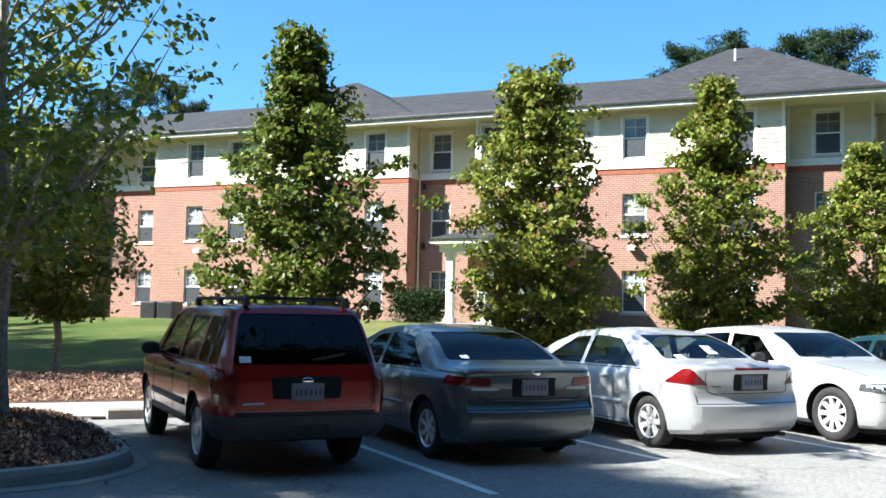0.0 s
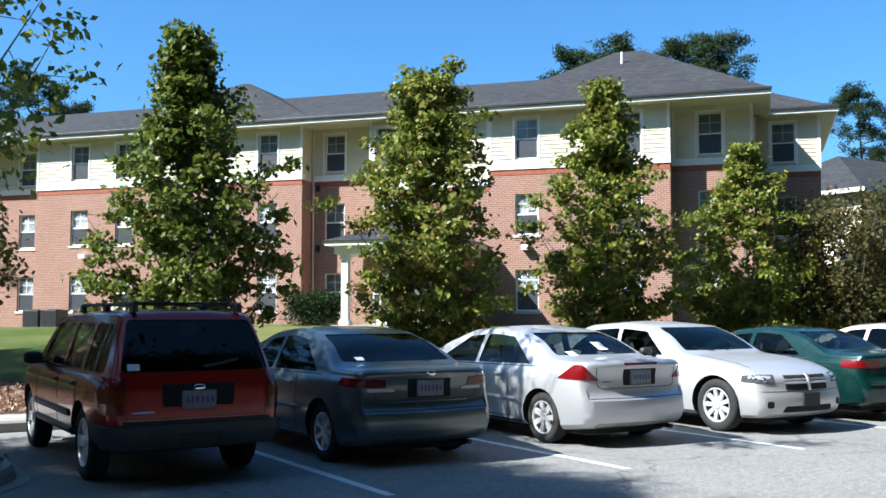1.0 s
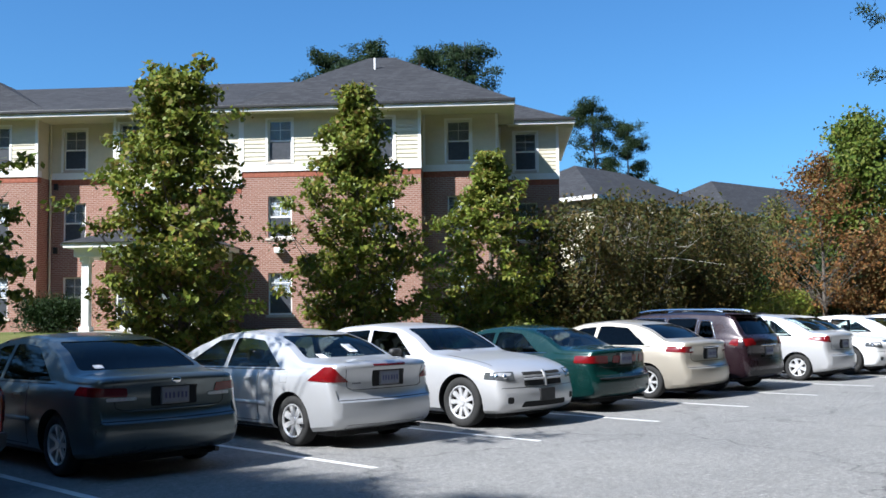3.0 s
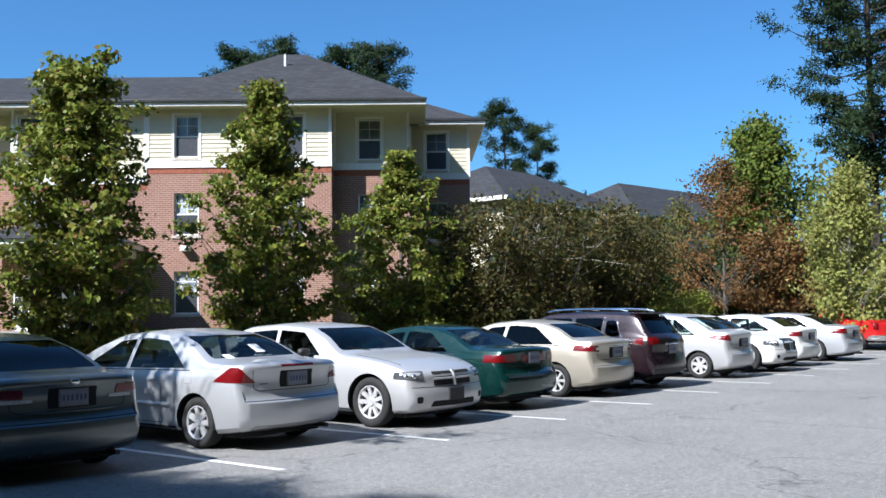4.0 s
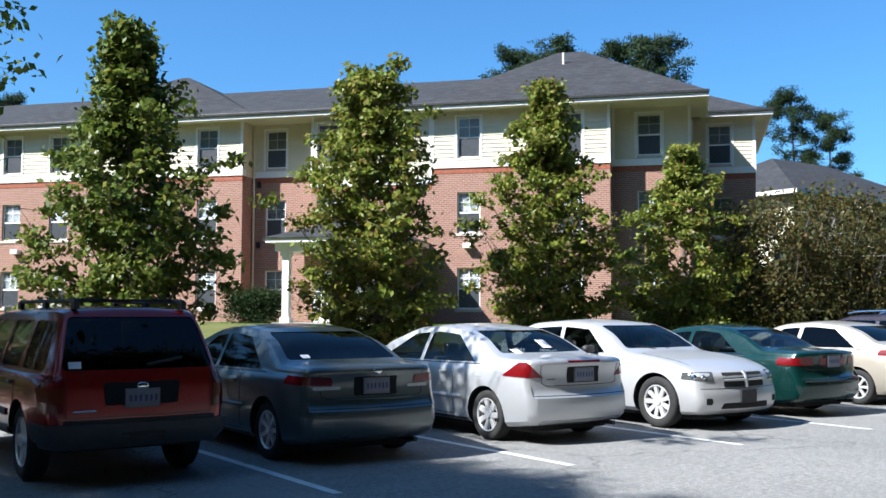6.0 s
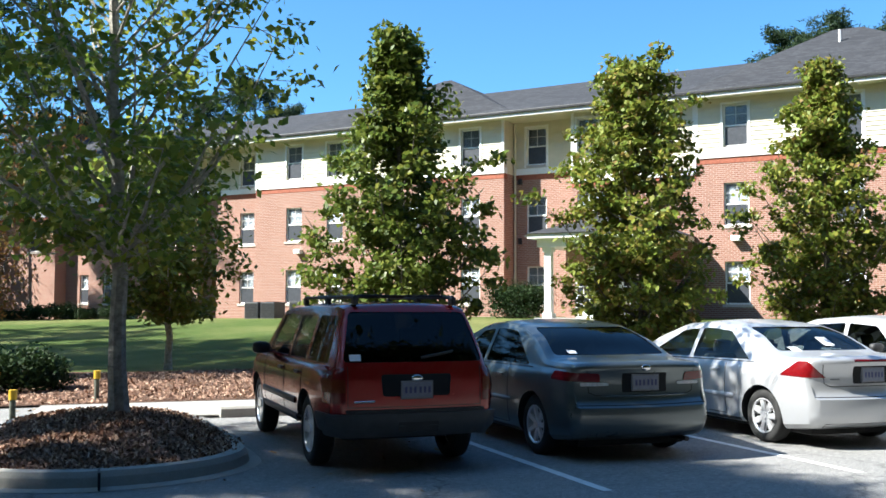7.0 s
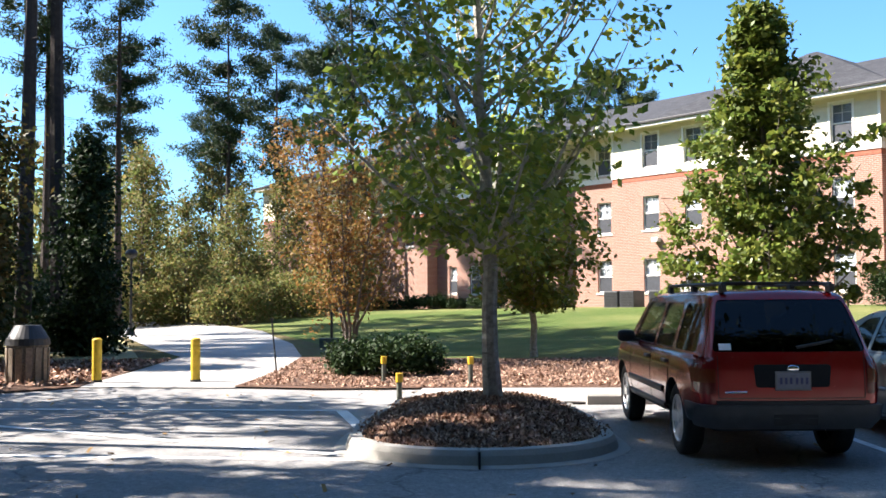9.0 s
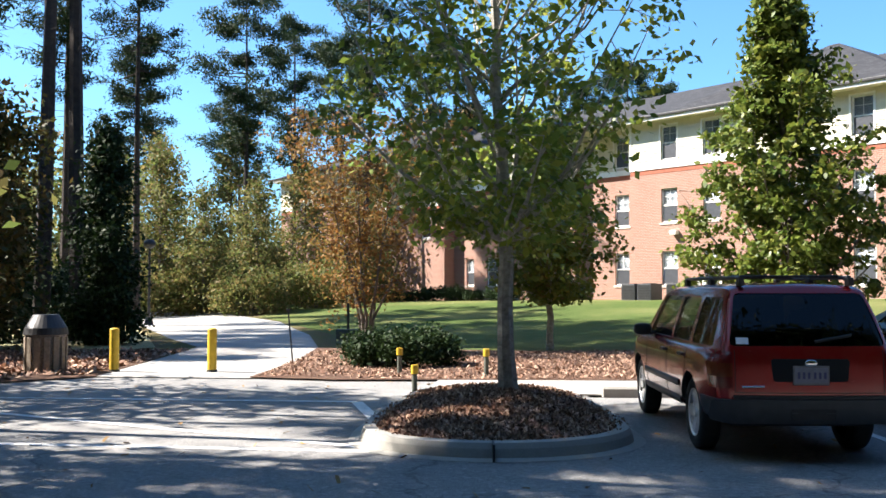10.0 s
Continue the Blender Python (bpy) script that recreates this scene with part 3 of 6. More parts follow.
# soffit, fascia and gutter
for a, b, y0 in ((-57.4, 9.1, -.6), (8.9, 11.6, 3.4)):
    bm = bmesh.new()
    box(bm, a, b, y0, y0 + (1.7 if y0 < 0 else .7), EAVE, EAVE + .05)
    part("soffit", bm, M_SIDING, house)
    bm = bmesh.new()
    box(bm, a - .06, b + .06, y0 - .05, y0, EAVE - .02, EAVE + .2, bevel=.012)
    part("fascia", bm, M_TRIM, house)
    bm = bmesh.new()
    box(bm, a - .08, b + .08, y0 - .13, y0 - .052, EAVE + .12, EAVE + .235, bevel=.02)
    part("gutter", bm, M_DARK, house)
for a, y0, y1 in ((9.1, -.6, 3.4), (11.6, 3.4, 13.6)):
    bm = bmesh.new()
    box(bm, a, a + .05, y0, y1, EAVE - .02, EAVE + .2)
    part("fascia", bm, M_TRIM, house)
    bm = bmesh.new()
    box(bm, a - .6, a, y0 + (1.1 if y0 < 0 else .7), y1, EAVE + .002, EAVE + .048)
    part("soffit", bm, M_SIDING, house)
for u, y, z in ((3.4, 3.2, 11.9), (-16.6, 2.6, 11.2)):
    bm = bmesh.new()
    cyl(bm, .05, .05, (u, y, z - .3), (u, y, z + .42), 10)
    part("vent_pipe", bm, M_TRIM, house)
# wall lights
for u in (0.1, -11.3, -20.2):
    bm = bmesh.new()
    box(bm, u - .18, u + .18, -.28, .0, 4.0, 4.2, bevel=.03)
    part("wall_light", bm, M_TRIM, house, "white wedge-shaped wall light")
for z in (6.9, 4.35):
    bm = bmesh.new()
    box(bm, -9.28, -9.12, .9, 1.0, z - .16, z + .1, bevel=.02)
    part("meter_box", bm, M_DARK, house)
bm = bmesh.new()
cyl(bm, .045, .045, (-9.42, .93, 1.1), (-9.42, .93, EAVE), 10)
part("downpipe", bm, M_SIDING, house)

# ---- the entrance porch ----
porch = thing("entrance_porch", "entrance porch with white columns, hipped shingle roof and glazed doors", "porch", FM)
PB = 1.12
bm = bmesh.new()
box(bm, -6.3, -1.6, -4.1, -.02, PB - .5, PB + .02, bevel=.02)
part("slab", bm, M_CONC, porch)
bm = bmesh.new()
wall_grid(bm, -5.65, -2.0, PB, 3.7, -2.6, -2.4, [(-5.3, -2.6, PB, 3.05)])
box(bm, -5.65, -5.45, -2.4, -.02, PB, 3.7)
box(bm, -2.2, -2.0, -2.4, -.02, PB, 3.7)
part("wall", bm, M_BRICK, porch)
for u in (-5.8, -2.1):
    bm = bmesh.new()
    box(bm, u - .13, u + .13, -4.0, -3.74, PB + .02, 3.72, bevel=.01)
    box(bm, u - .19, u + .19, -4.06, -3.68, PB + .02, PB + .2, bevel=.01)
    box(bm, u - .18, u + .18, -4.05, -3.69, 3.55, 3.72, bevel=.01)
    part("column", bm, M_TRIM, porch)
bm = bmesh.new()
box(bm, -6.15, -1.75, -4.15, -.02, 3.72, 4.02, bevel=.01)
box(bm, -6.42, -1.48, -4.42, -.02, 4.02, 4.2, bevel=.015)
part("entablature", bm, M_TRIM, porch)
bm = bmesh.new()
bm.from_mesh(raw_mesh("porch_roof", [(-6.5, -4.5, 4.2), (-1.4, -4.5, 4.2), (-1.4, 0, 4.2), (-6.5, 0, 4.2), (-4.5, -1.9, 5.0), (-3.4, -1.9, 5.0), (-3.4, 0, 5.0), (-4.5, 0, 5.0)],
                     [(0, 1, 5, 4), (1, 2, 6, 5), (3, 0, 4, 7), (4, 5, 6, 7), (2, 3, 7, 6), (3, 2, 1, 0)]))
part("porch_roof", bm, M_SHINGLE, porch)
for u0 in (-5.3, -4.4, -3.5):
    bm = bmesh.new()
    for a, b, c, e in ((u0, u0 + .09, PB, 3.05), (u0 + .81, u0 + .9, PB, 3.05), (u0 + .09, u0 + .81, PB, PB + .22), (u0 + .09, u0 + .81, 2.93, 3.05)):
        box(bm, a, b, -2.56, -2.5, c, e)
    for i in range(1, 3):
        box(bm, u0 + .09 + .24 * i - .012, u0 + .09 + .24 * i + .012, -2.55, -2.51, PB + .22, 2.93)
    for i in range(1, 5):
        z = PB + .22 + (2.93 - PB - .22) * i / 5
        box(bm, u0 + .09, u0 + .81, -2.548, -2.512, z - .012, z + .012)
    d = part("door" if u0 < -3.6 else "side_light", bm, M_TRIM, porch)
    bm = bmesh.new()
    box(bm, u0 + .09, u0 + .81, -2.532, -2.526, PB + .22, 2.93)
    part("pane", bm, M_WGLASS, d)

# ---- vehicles ----
M_TAIL = plain("red_lens", (.13, .004, .006), 0.12, var=.15, scale=30)
M_AMBER = plain("amber_lens", (.15, .022, .008), 0.15, var=.15, scale=30)
M_CLEAR = plain("clear_lens", (.62, .62, .6), 0.1, var=.2, scale=40)
M_HEAD = plain("headlamp_glass", (.08, .085, .09), 0.06, 0.2, var=.4, scale=18)
M_PLATE = plain("plate_white", (.17, .19, .25), 0.35, var=.15, scale=20)
M_PLATEBAR = plain("plate_bars", (.05, .06, .16), 0.5)
M_PAPER = plain("white_sticker", (.75, .76, .78), 0.5, var=.05)
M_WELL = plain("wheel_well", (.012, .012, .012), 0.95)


def smooth_line(pts, sigma):
    """A polyline (y, z), rounded at its corners, as a function of y."""
    ys = np.arange(pts[0][0] - .3, pts[-1][0] + .3, .01)
    zs = np.interp(ys, [p[0] for p in pts], [p[1] for p in pts])
    k = np.exp(-.5 * (np.arange(-30, 31) * .01 / sigma) ** 2)
    zs = np.convolve(np.pad(zs, 30, "edge"), k / k.sum(), "valid")
    return lambda y: float(np.interp(y, ys, zs))


def round_poly(poly, r, n=3):
    """Corners of a flat outline cut round."""
    out, k = [], len(poly)
    for i in range(k):
        p0, p, p1 = (Vector(poly[(i + d) % k]) for d in (-1, 0, 1))
        a, b = p + (p0 - p).normalized() * min(r, (p0 - p).length * .45), p + (p1 - p).normalized() * min(r, (p1 - p).length * .45)
        for s in range(n + 1):
            t = s / n
            out.append((a * (1 - t) ** 2 + p * 2 * t * (1 - t) + b * t * t)[:])
    return out


M_SEAT = plain("seat_cloth", (.05, .05, .055), .85, var=.3, scale=20)


def mat_car_glass(name, tint, gloss=0.36):
    """Thin tinted pane: a clear layer under a mirror that grows at grazing angles."""
    n = Nodes(name)
    tr, gl, fr, mx, sc = n.add("BsdfTransparent"), n.add("BsdfGlossy"), n.add("Fresnel"), n.add("MixShader"), n.add("Math")
    tr.inputs[0].default_value = (*tint, 1)
    gl.inputs["Roughness"].default_value = .02
    fr.inputs["IOR"].default_value = 1.5
    sc.operation = "MULTIPLY"
    sc.inputs[1].default_value = gloss * 2
    n.link(fr.outputs[0], sc.inputs[0])
    n.link(sc.outputs[0], mx.inputs[0])
    n.link(tr.outputs[0], mx.inputs[1])
    n.link(gl.outputs[0], mx.inputs[2])
    n.link(mx.outputs[0], n.t.nodes["Material Output"].inputs[0])
    return n.mat


M_CARGLASS = mat_car_glass("car_glass", (.6, .67, .65))
M_PRIVACY = mat_car_glass("dark_car_glass", (.035, .04, .042))
REAR_SEDAN = [(.2, .14), (.27, .05), (.36, .0), (.50, -.005), (.585, .0), (.61, .05), (.66, .075), (.85, .09), (.95, .07), (1.0, .05), (1.05, .05), (1.2, .1)]
REAR_SUV = [(.3, .05), (.4, .0), (.6, .0), (.95, .01), (1.05, .03), (1.3, .14), (1.7, .34)]
NOSE = [(.2, .14), (.28, .04), (.36, .0), (.5, .0), (.58, .03), (.7, .06), (.8, .12), (1.0, .2)]


class Car:
    """A vehicle with its rear at y = 0 and its nose at y = L, in metres."""

    def __init__(self, name, label, category, paint, L, W, sil, belt, wheels, r=.32, zb=.19, wr=.72, rear=REAR_SEDAN, nose=NOSE, bow=(.16, .24), cabin=(.9, 3.9), group="parked cars"):
        self.L, self.hw, self.r, self.zb, self.paint, self.wheels, self.wr = L, W / 2, r, zb, paint, wheels, wr
        self.top = thing(name, label, category, group=group)
        self.sil, self.belt, self.H = smooth_line(sil, .055), smooth_line(belt, .12), max(p[1] for p in sil)
        self.yr, self.yf, self.bow, self.cab = smooth_line(rear, .015), smooth_line(nose, .02), bow, cabin
        self.holes = []
        self.blank()

    def width(self, y):
        L = self.L
        return self.hw * (1 - .075 * max(0, (.8 - y) / .8) ** 2.0 - .11 * max(0, (y - L + 1.0) / 1.0) ** 2.2)

    def glass_x(self, y, z):
        b = self.belt(y)
        t = max(0, (z - b) / (self.H - b))
        return self.width(y) * (.935 - (.935 - self.wr) * t ** 1.12)

    def ring(self, y):
        w, T = self.width(y), self.sil(y)
        B = min(self.belt(y), T - .045)
        zb = self.zb + .05 * max(0, (.5 - y) / .5) + .03 * max(0, (y - self.L + .6) / .6)
        r = .085
        d = min(y, self.L - y)
        ins = r * (1 - math.sqrt(max(0, 1 - (1 - d / r) ** 2))) if d < r else 0
        w, T, B, zb = w - ins, T - ins * .8, B - ins * .7, zb + ins * .6
        h = B - zb
        pts = [(0, zb), (.75 * w, zb), (.90 * w, zb + .015), (.955 * w, zb + .09 * h), (.985 * w, zb + .25 * h), (w, zb + .5 * h), (.998 * w, zb + .72 * h), (.984 * w, zb + .9 * h), (.958 * w, zb + .985 * h)]
        e = min(.085, (T - B) * .55)
        for t in (0, .34, .67, 1):
            z = B + .012 + (T - e - B - .012) * t
            tt = max(0, (z - B) / (self.H - B))
            pts.append((w * (.935 - (.935 - self.wr) * tt ** 1.12), z))
        x = pts[-1][0]
        return pts + [(x * .965, T - e * .42), (x * .88, T - e * .1), (x * .62, T + .006), (x * .3, T + .016), (0, T + .019)]

    def warp(self, v):
        x, y, z = v
        fr, ff = max(0, 1 - y / 1.0) ** 2, max(0, 1 - (self.L - y) / 1.1) ** 2
        k = (x / self.hw) ** 2
        return Vector((x, y + fr * (self.yr(z) + self.bow[0] * k) - ff * (self.yf(z) + self.bow[1] * k), z))

    def blank(self):
        L = self.L
        ends = [0, .004, .015, .035, .06, .085, .13, .2, .28]
        ys = ends + list(np.linspace(.36, L - .36, 56)) + [L - q for q in reversed(ends)]
        rings = []
        bm = bmesh.new()
        for y in ys:
            h = self.ring(y)
            full = h + [(-x, z) for x, z in reversed(h[1:-1])]
            rings.append([bm.verts.new((x, y, z)) for x, z in full])
        k = len(rings[0])
        for a, b in zip(rings, rings[1:]):
            for j in range(k):
                bm.faces.new((a[j], a[(j + 1) % k], b[(j + 1) % k], b[j]))
        bm.faces.new(rings[0])
        bm.faces.new(rings[-1])
        for yy in (0, L):
            for axis, cuts in ((0, [self.hw * q for q in (-.8, -.6, -.4, -.2, 0, .2, .4, .6, .8)]), (2, list(np.arange(.3, 1.15, .055)))):
                for c in cuts:
                    co, no = [0, 0, 0], [0, 0, 0]
                    co[axis], no[axis] = c, 1
                    fs = [f for f in bm.faces if all(abs(v.co.y - yy) < 1e-6 for v in f.verts)]
                    es, vs = {e for f in fs for e in f.edges}, {v for f in fs for v in f.verts}
                    bmesh.ops.bisect_plane(bm, geom=fs + list(es) + list(vs), plane_co=co, plane_no=no)
        for v in bm.verts:
            v.co = self.warp(v.co)
        bmesh.ops.triangulate(bm, faces=[f for f in bm.faces if len(f.verts) > 4])
        bmesh.ops.recalc_face_normals(bm, faces=bm.faces)
        self.tree = BVHTree.FromBMesh(bm)
        self.me = bpy.data.meshes.new("body")
        bm.to_mesh(self.me)
        bm.free()

    # projection onto the body
    def hit(self, view, u, v, s=1):
        o, d = {"side": ((s * 3, u, v), (-s, 0, 0)), "rear": ((u * s, -3, v), (0, 1, 0)), "front": ((u * s, self.L + 3, v), (0, -1, 0)), "top": ((u * s, v, 5), (0, 0, -1)),
                "rear_corner": ((s * (.707 * u + 3), .707 * u - 3, v), (-s, 1, 0)), "front_corner": ((s * (.707 * u + 3), self.L - .707 * u + 3, v), (-s, -1, 0))}[view]
        p, n, _, _ = self.tree.ray_cast(Vector(o), Vector(d).normalized())
        if p is None:
            p, n, _, _ = self.tree.find_nearest(Vector(o) + Vector(d) * (3.9 - self.hw if view == "side" else 3.0))
        return p, n

    def patch(self, name, poly, view, material, off=.005, r=.03, sides=(-1, 1), label="", parent=None, step=.06, depth=.014):
        """A panel of the body's own shape inside a flat outline."""
        poly = round_poly(poly, r) if r else poly
        made = []
        for s in sides:
            bm = bmesh.new()
            bm.faces.new([bm.verts.new((u, v, 0)) for u, v in poly])
            for axis in (0, 1):
                c = [p[axis] for p in poly]
                q = min(c) + step
                while q < max(c) - .01:
                    co, no = [0, 0, 0], [0, 0, 0]
                    co[axis], no[axis] = q, 1
                    bmesh.ops.bisect_plane(bm, geom=bm.verts[:] + bm.edges[:] + bm.faces[:], plane_co=co, plane_no=no)
                    q += step
            back = {}
            for v in bm.verts:
                p, n = self.hit(view, v.co.x, v.co.y, s)
                v.co = p + n * off
                back[v] = n
            if depth:
                rim = [e for e in bm.edges if len(e.link_faces) == 1]
                old = {v: back[v] for e in rim for v in e.verts}
                ret = bmesh.ops.extrude_edge_only(bm, edges=rim)
                for v in ret["geom"]:
                    if isinstance(v, bmesh.types.BMVert):
                        src = min(old, key=lambda w: (w.co - v.co).length_squared)
                        v.co = v.co - old[src] * depth
            ob = part(name, bm, material, parent or self.top, label, smooth=True)
            face = max(ob.data.polygons, key=lambda f: f.area)
            if face.normal.dot(self.tree.find_nearest(face.center)[1]) < 0:
                ob.data.flip_normals()
            ob.data.set_sharp_from_angle(angle=radians(45))
            made.append(ob)
        return made

    def strip(self, name, pts, width, view, material, off=.003, sides=(-1, 1), label=""):
        """A narrow band along a line on the body."""
        line = []
        for p, q in zip(pts, pts[1:]):
            p, q = Vector(p), Vector(q)
            n = max(1, int((q - p).length / .05))
            line += [p.lerp(q, i / n) for i in range(n)]
        line.append(Vector(pts[-1]))
        for s in sides:
            bm = bmesh.new()
            last = None
            for i, p in enumerate(line):
                d = (line[min(i + 1, len(line) - 1)] - line[max(i - 1, 0)]).normalized()
                o = Vector((-d.y, d.x)) * width / 2
                row = []
                for q, f in ((p - o, -.01), (p - o * .8, off), (p + o * .8, off), (p + o, -.01)):
                    h, n = self.hit(view, q.x, q.y, s)
                    row.append(bm.verts.new(h + n * f))
                if last:
                    for j in range(3):
                        bm.faces.new((last[j], last[j + 1], row[j + 1], row[j]))
                last = row
            part(name, bm, material, self.top, label, smooth=True)

    def window(self, name, poly, view, material=None, r=.05):
        """A pane, and the opening for it."""
        sides = (-1, 1) if view == "side" else (1,)
        c = Vector((sum(p[0] for p in poly) / len(poly), sum(p[1] for p in poly) / len(poly)))
        big = [tuple(c + (Vector(p) - c) * (1 + .02 / max(.1, (Vector(p) - c).length))) for p in poly]
        self.patch(name, big, view, material or M_CARGLASS, -.007, r, sides, depth=0)
        self.holes.append((round_poly(poly, r), view))

    def carve(self):
        """The shell with its openings; a cut that leaves too little is made again a little smaller."""
        self.me.materials.append(self.paint)
        whole = sum(f.area for f in self.me.polygons)
        for shrink in (0, .03, .07, .12, None):
            out = self.cut(shrink)
            if sum(f.area for f in out.polygons if f.material_index == 0) > .62 * whole:
                break
        out.polygons.foreach_set("use_smooth", [True] * len(out.polygons))
        out.set_sharp_from_angle(angle=radians(30))
        out.name = "body"
        link_mesh("body", out, self.paint, self.top)

    def cut(self, shrink):
        """Cut arches, the hollow cabin and the window openings out of the shell."""
        tmp = new("body_blank", self.me)
        cutters = []

        def cutter(bm, mat):
            bmesh.ops.recalc_face_normals(bm, faces=bm.faces)
            me = bpy.data.meshes.new("cutter")
            bm.to_mesh(me)
            bm.free()
            me.materials.append(mat)
            ob = new("cutter", me)
            md = tmp.modifiers.new("cut", "BOOLEAN")
            md.operation, md.object, md.solver, md.material_mode = "DIFFERENCE", ob, "EXACT", "TRANSFER"
            cutters.append(ob)
        bm = bmesh.new()
        for y in self.wheels:
            for s in (-1, 1):
                cyl(bm, self.r + .05, self.r + .05, (s * (self.hw - .32), y, self.r), (s * (self.hw + .2), y, self.r), 36)
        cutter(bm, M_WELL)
        if self.holes and shrink is not None:
            bm = bmesh.new()
            rows = []
            for y in np.linspace(self.cab[0] + shrink, self.cab[1] - shrink, 30):
                T, B, w = self.sil(y) - .04 - shrink * .1, self.belt(y), self.width(y)
                T = max(T, B - .25)
                e = max(B - .2, T - .07)
                xs = self.glass_x(y, max(B, e)) - .045
                half = [(w * .86, min(B - .42, T - .06)), (w * .88, min(B - .03, T - .04)), (xs, max(e, min(B - .02, T - .02))), (xs * .85, T)]
                rows.append([bm.verts.new(self.warp((x, y, z))) for x, z in half + [(-x, z) for x, z in reversed(half)]])
            for a, b in zip(rows, rows[1:]):
                for j in range(8):
                    bm.faces.new((a[j], a[(j + 1) % 8], b[(j + 1) % 8], b[j]))
            bm.faces.new(rows[0])
            bm.faces.new(rows[-1])
            bmesh.ops.triangulate(bm, faces=bm.faces[:])
            cutter(bm, M_SEAT)
            for poly, view in self.holes:
                bm = bmesh.new()
                ym = sum(self.cab) / 2
                runs = ((.25, 1.3), (-.25, -1.3)) if view == "side" else ((-.5, ym),) if view == "rear" else ((ym, self.L + .5),)
                for a, b in runs:
                    f = [[bm.verts.new((k, u, v) if view == "side" else (u, k, v)) for u, v in poly] for k in (a, b)]
                    n = len(poly)
                    for j in range(n):
                        bm.faces.new((f[0][j], f[0][(j + 1) % n], f[1][(j + 1) % n], f[1][j]))
                    bm.faces.new(f[0])
                    bm.faces.new(f[1])
                cutter(bm, M_BLACKPL)
        out = bpy.data.meshes.new_from_object(tmp.evaluated_get(bpy.context.evaluated_depsgraph_get()))
        for o in [tmp] + cutters:
            bpy.data.objects.remove(o)
        return out

    def seats(self, front, back, z=.62):
        for y, xs in ((front, (-.36, .36)), (back, (-.36, .36))):
            for x in xs:
                bm = bmesh.new()
                m = Matrix.Translation((x, y, z)) @ Matrix.Rotation(radians(14), 4, "X")
                box(bm, -.24, .24, -.06, .06, -.25, .42, m, .045)
                box(bm, -.12, .12, -.05, .05, .45, .62, m, .04)
                box(bm, -.25, .25, .04, .5, -.3, -.12, Matrix.Translation((x, y, z)), .04)
                part("seat", bm, M_SEAT, self.top)
        bm = bmesh.new()
        yd = self.cab[1] - .55
        box(bm, -.66, .66, yd - .18, yd + .2, z - .1, self.belt(yd) - .05, None, .05)
        part("dashboard", bm, M_SEAT, self.top)

    def handles(self, ys, z, material=None):
        for y in ys:
            for s in (-1, 1):
                p, _ = self.hit("side", y, z, s)
                bm = bmesh.new()
                box(bm, min(p.x - .012, p.x + .03 * s), max(p.x + .012, p.x + .03 * s), y - .09, y + .09, z - .015, z + .018, bevel=.008)
                part("door_handle", bm, material or self.paint, self.top)

    def mirrors(self, y, material=None, k=1.0):
        z = self.belt(y)
        for s in (-1, 1):
            bm = bmesh.new()
            x = self.glass_x(y, z + .06)
            for v in bmesh.ops.create_icosphere(bm, subdivisions=2, radius=1)["verts"]:
                f = Vector([math.copysign(abs(q) ** .65, q) for q in v.co])
                v.co = Vector((s * (x + .15) + f.x * .095 * k, y + f.y * .055 - .02 * f.x, z + .09 + f.z * .065 * k))
            box(bm, min(s * (x - .02), s * (x + .08)), max(s * (x - .02), s * (x + .08)), y - .025, y + .025, z + .02, z + .06)
            part("wing_mirror", bm, material or self.paint, self.top, smooth=True)

    def plate(self, z, front=False, w=.3, dark=False):
        p, _ = self.hit("front" if front else "rear", 0, z)
        q, _ = self.hit("front" if front else "rear", 0, z + .07)
        s = 1 if front else -1
        a = max(s * p.y, s * q.y) * s
        lo, hi = sorted((a - s * .03, a + s * .012))
        bm = bmesh.new()
        box(bm, -w / 2 - .015, w / 2 + .015, lo, hi, z - .088, z + .088, bevel=.006)
        pl = part("number_plate", bm, M_GREYPL if not front and not dark else M_BLACKPL, self.top)
        if front:
            return
        bm = bmesh.new()
        box(bm, -w / 2, w / 2, lo - .003, lo, z - .072, z + .072)
        part("plate_face", bm, M_PLATE, pl)
        for i in range(6):
            bm = bmesh.new()
            x = -w / 2 + .035 + i * (w - .07) / 5 + (.008 if i > 2 else 0)
            box(bm, x - .011, x + .011, lo - .006, lo - .003, z - .03, z + .03)
            part("plate_bar", bm, M_PLATEBAR, pl)

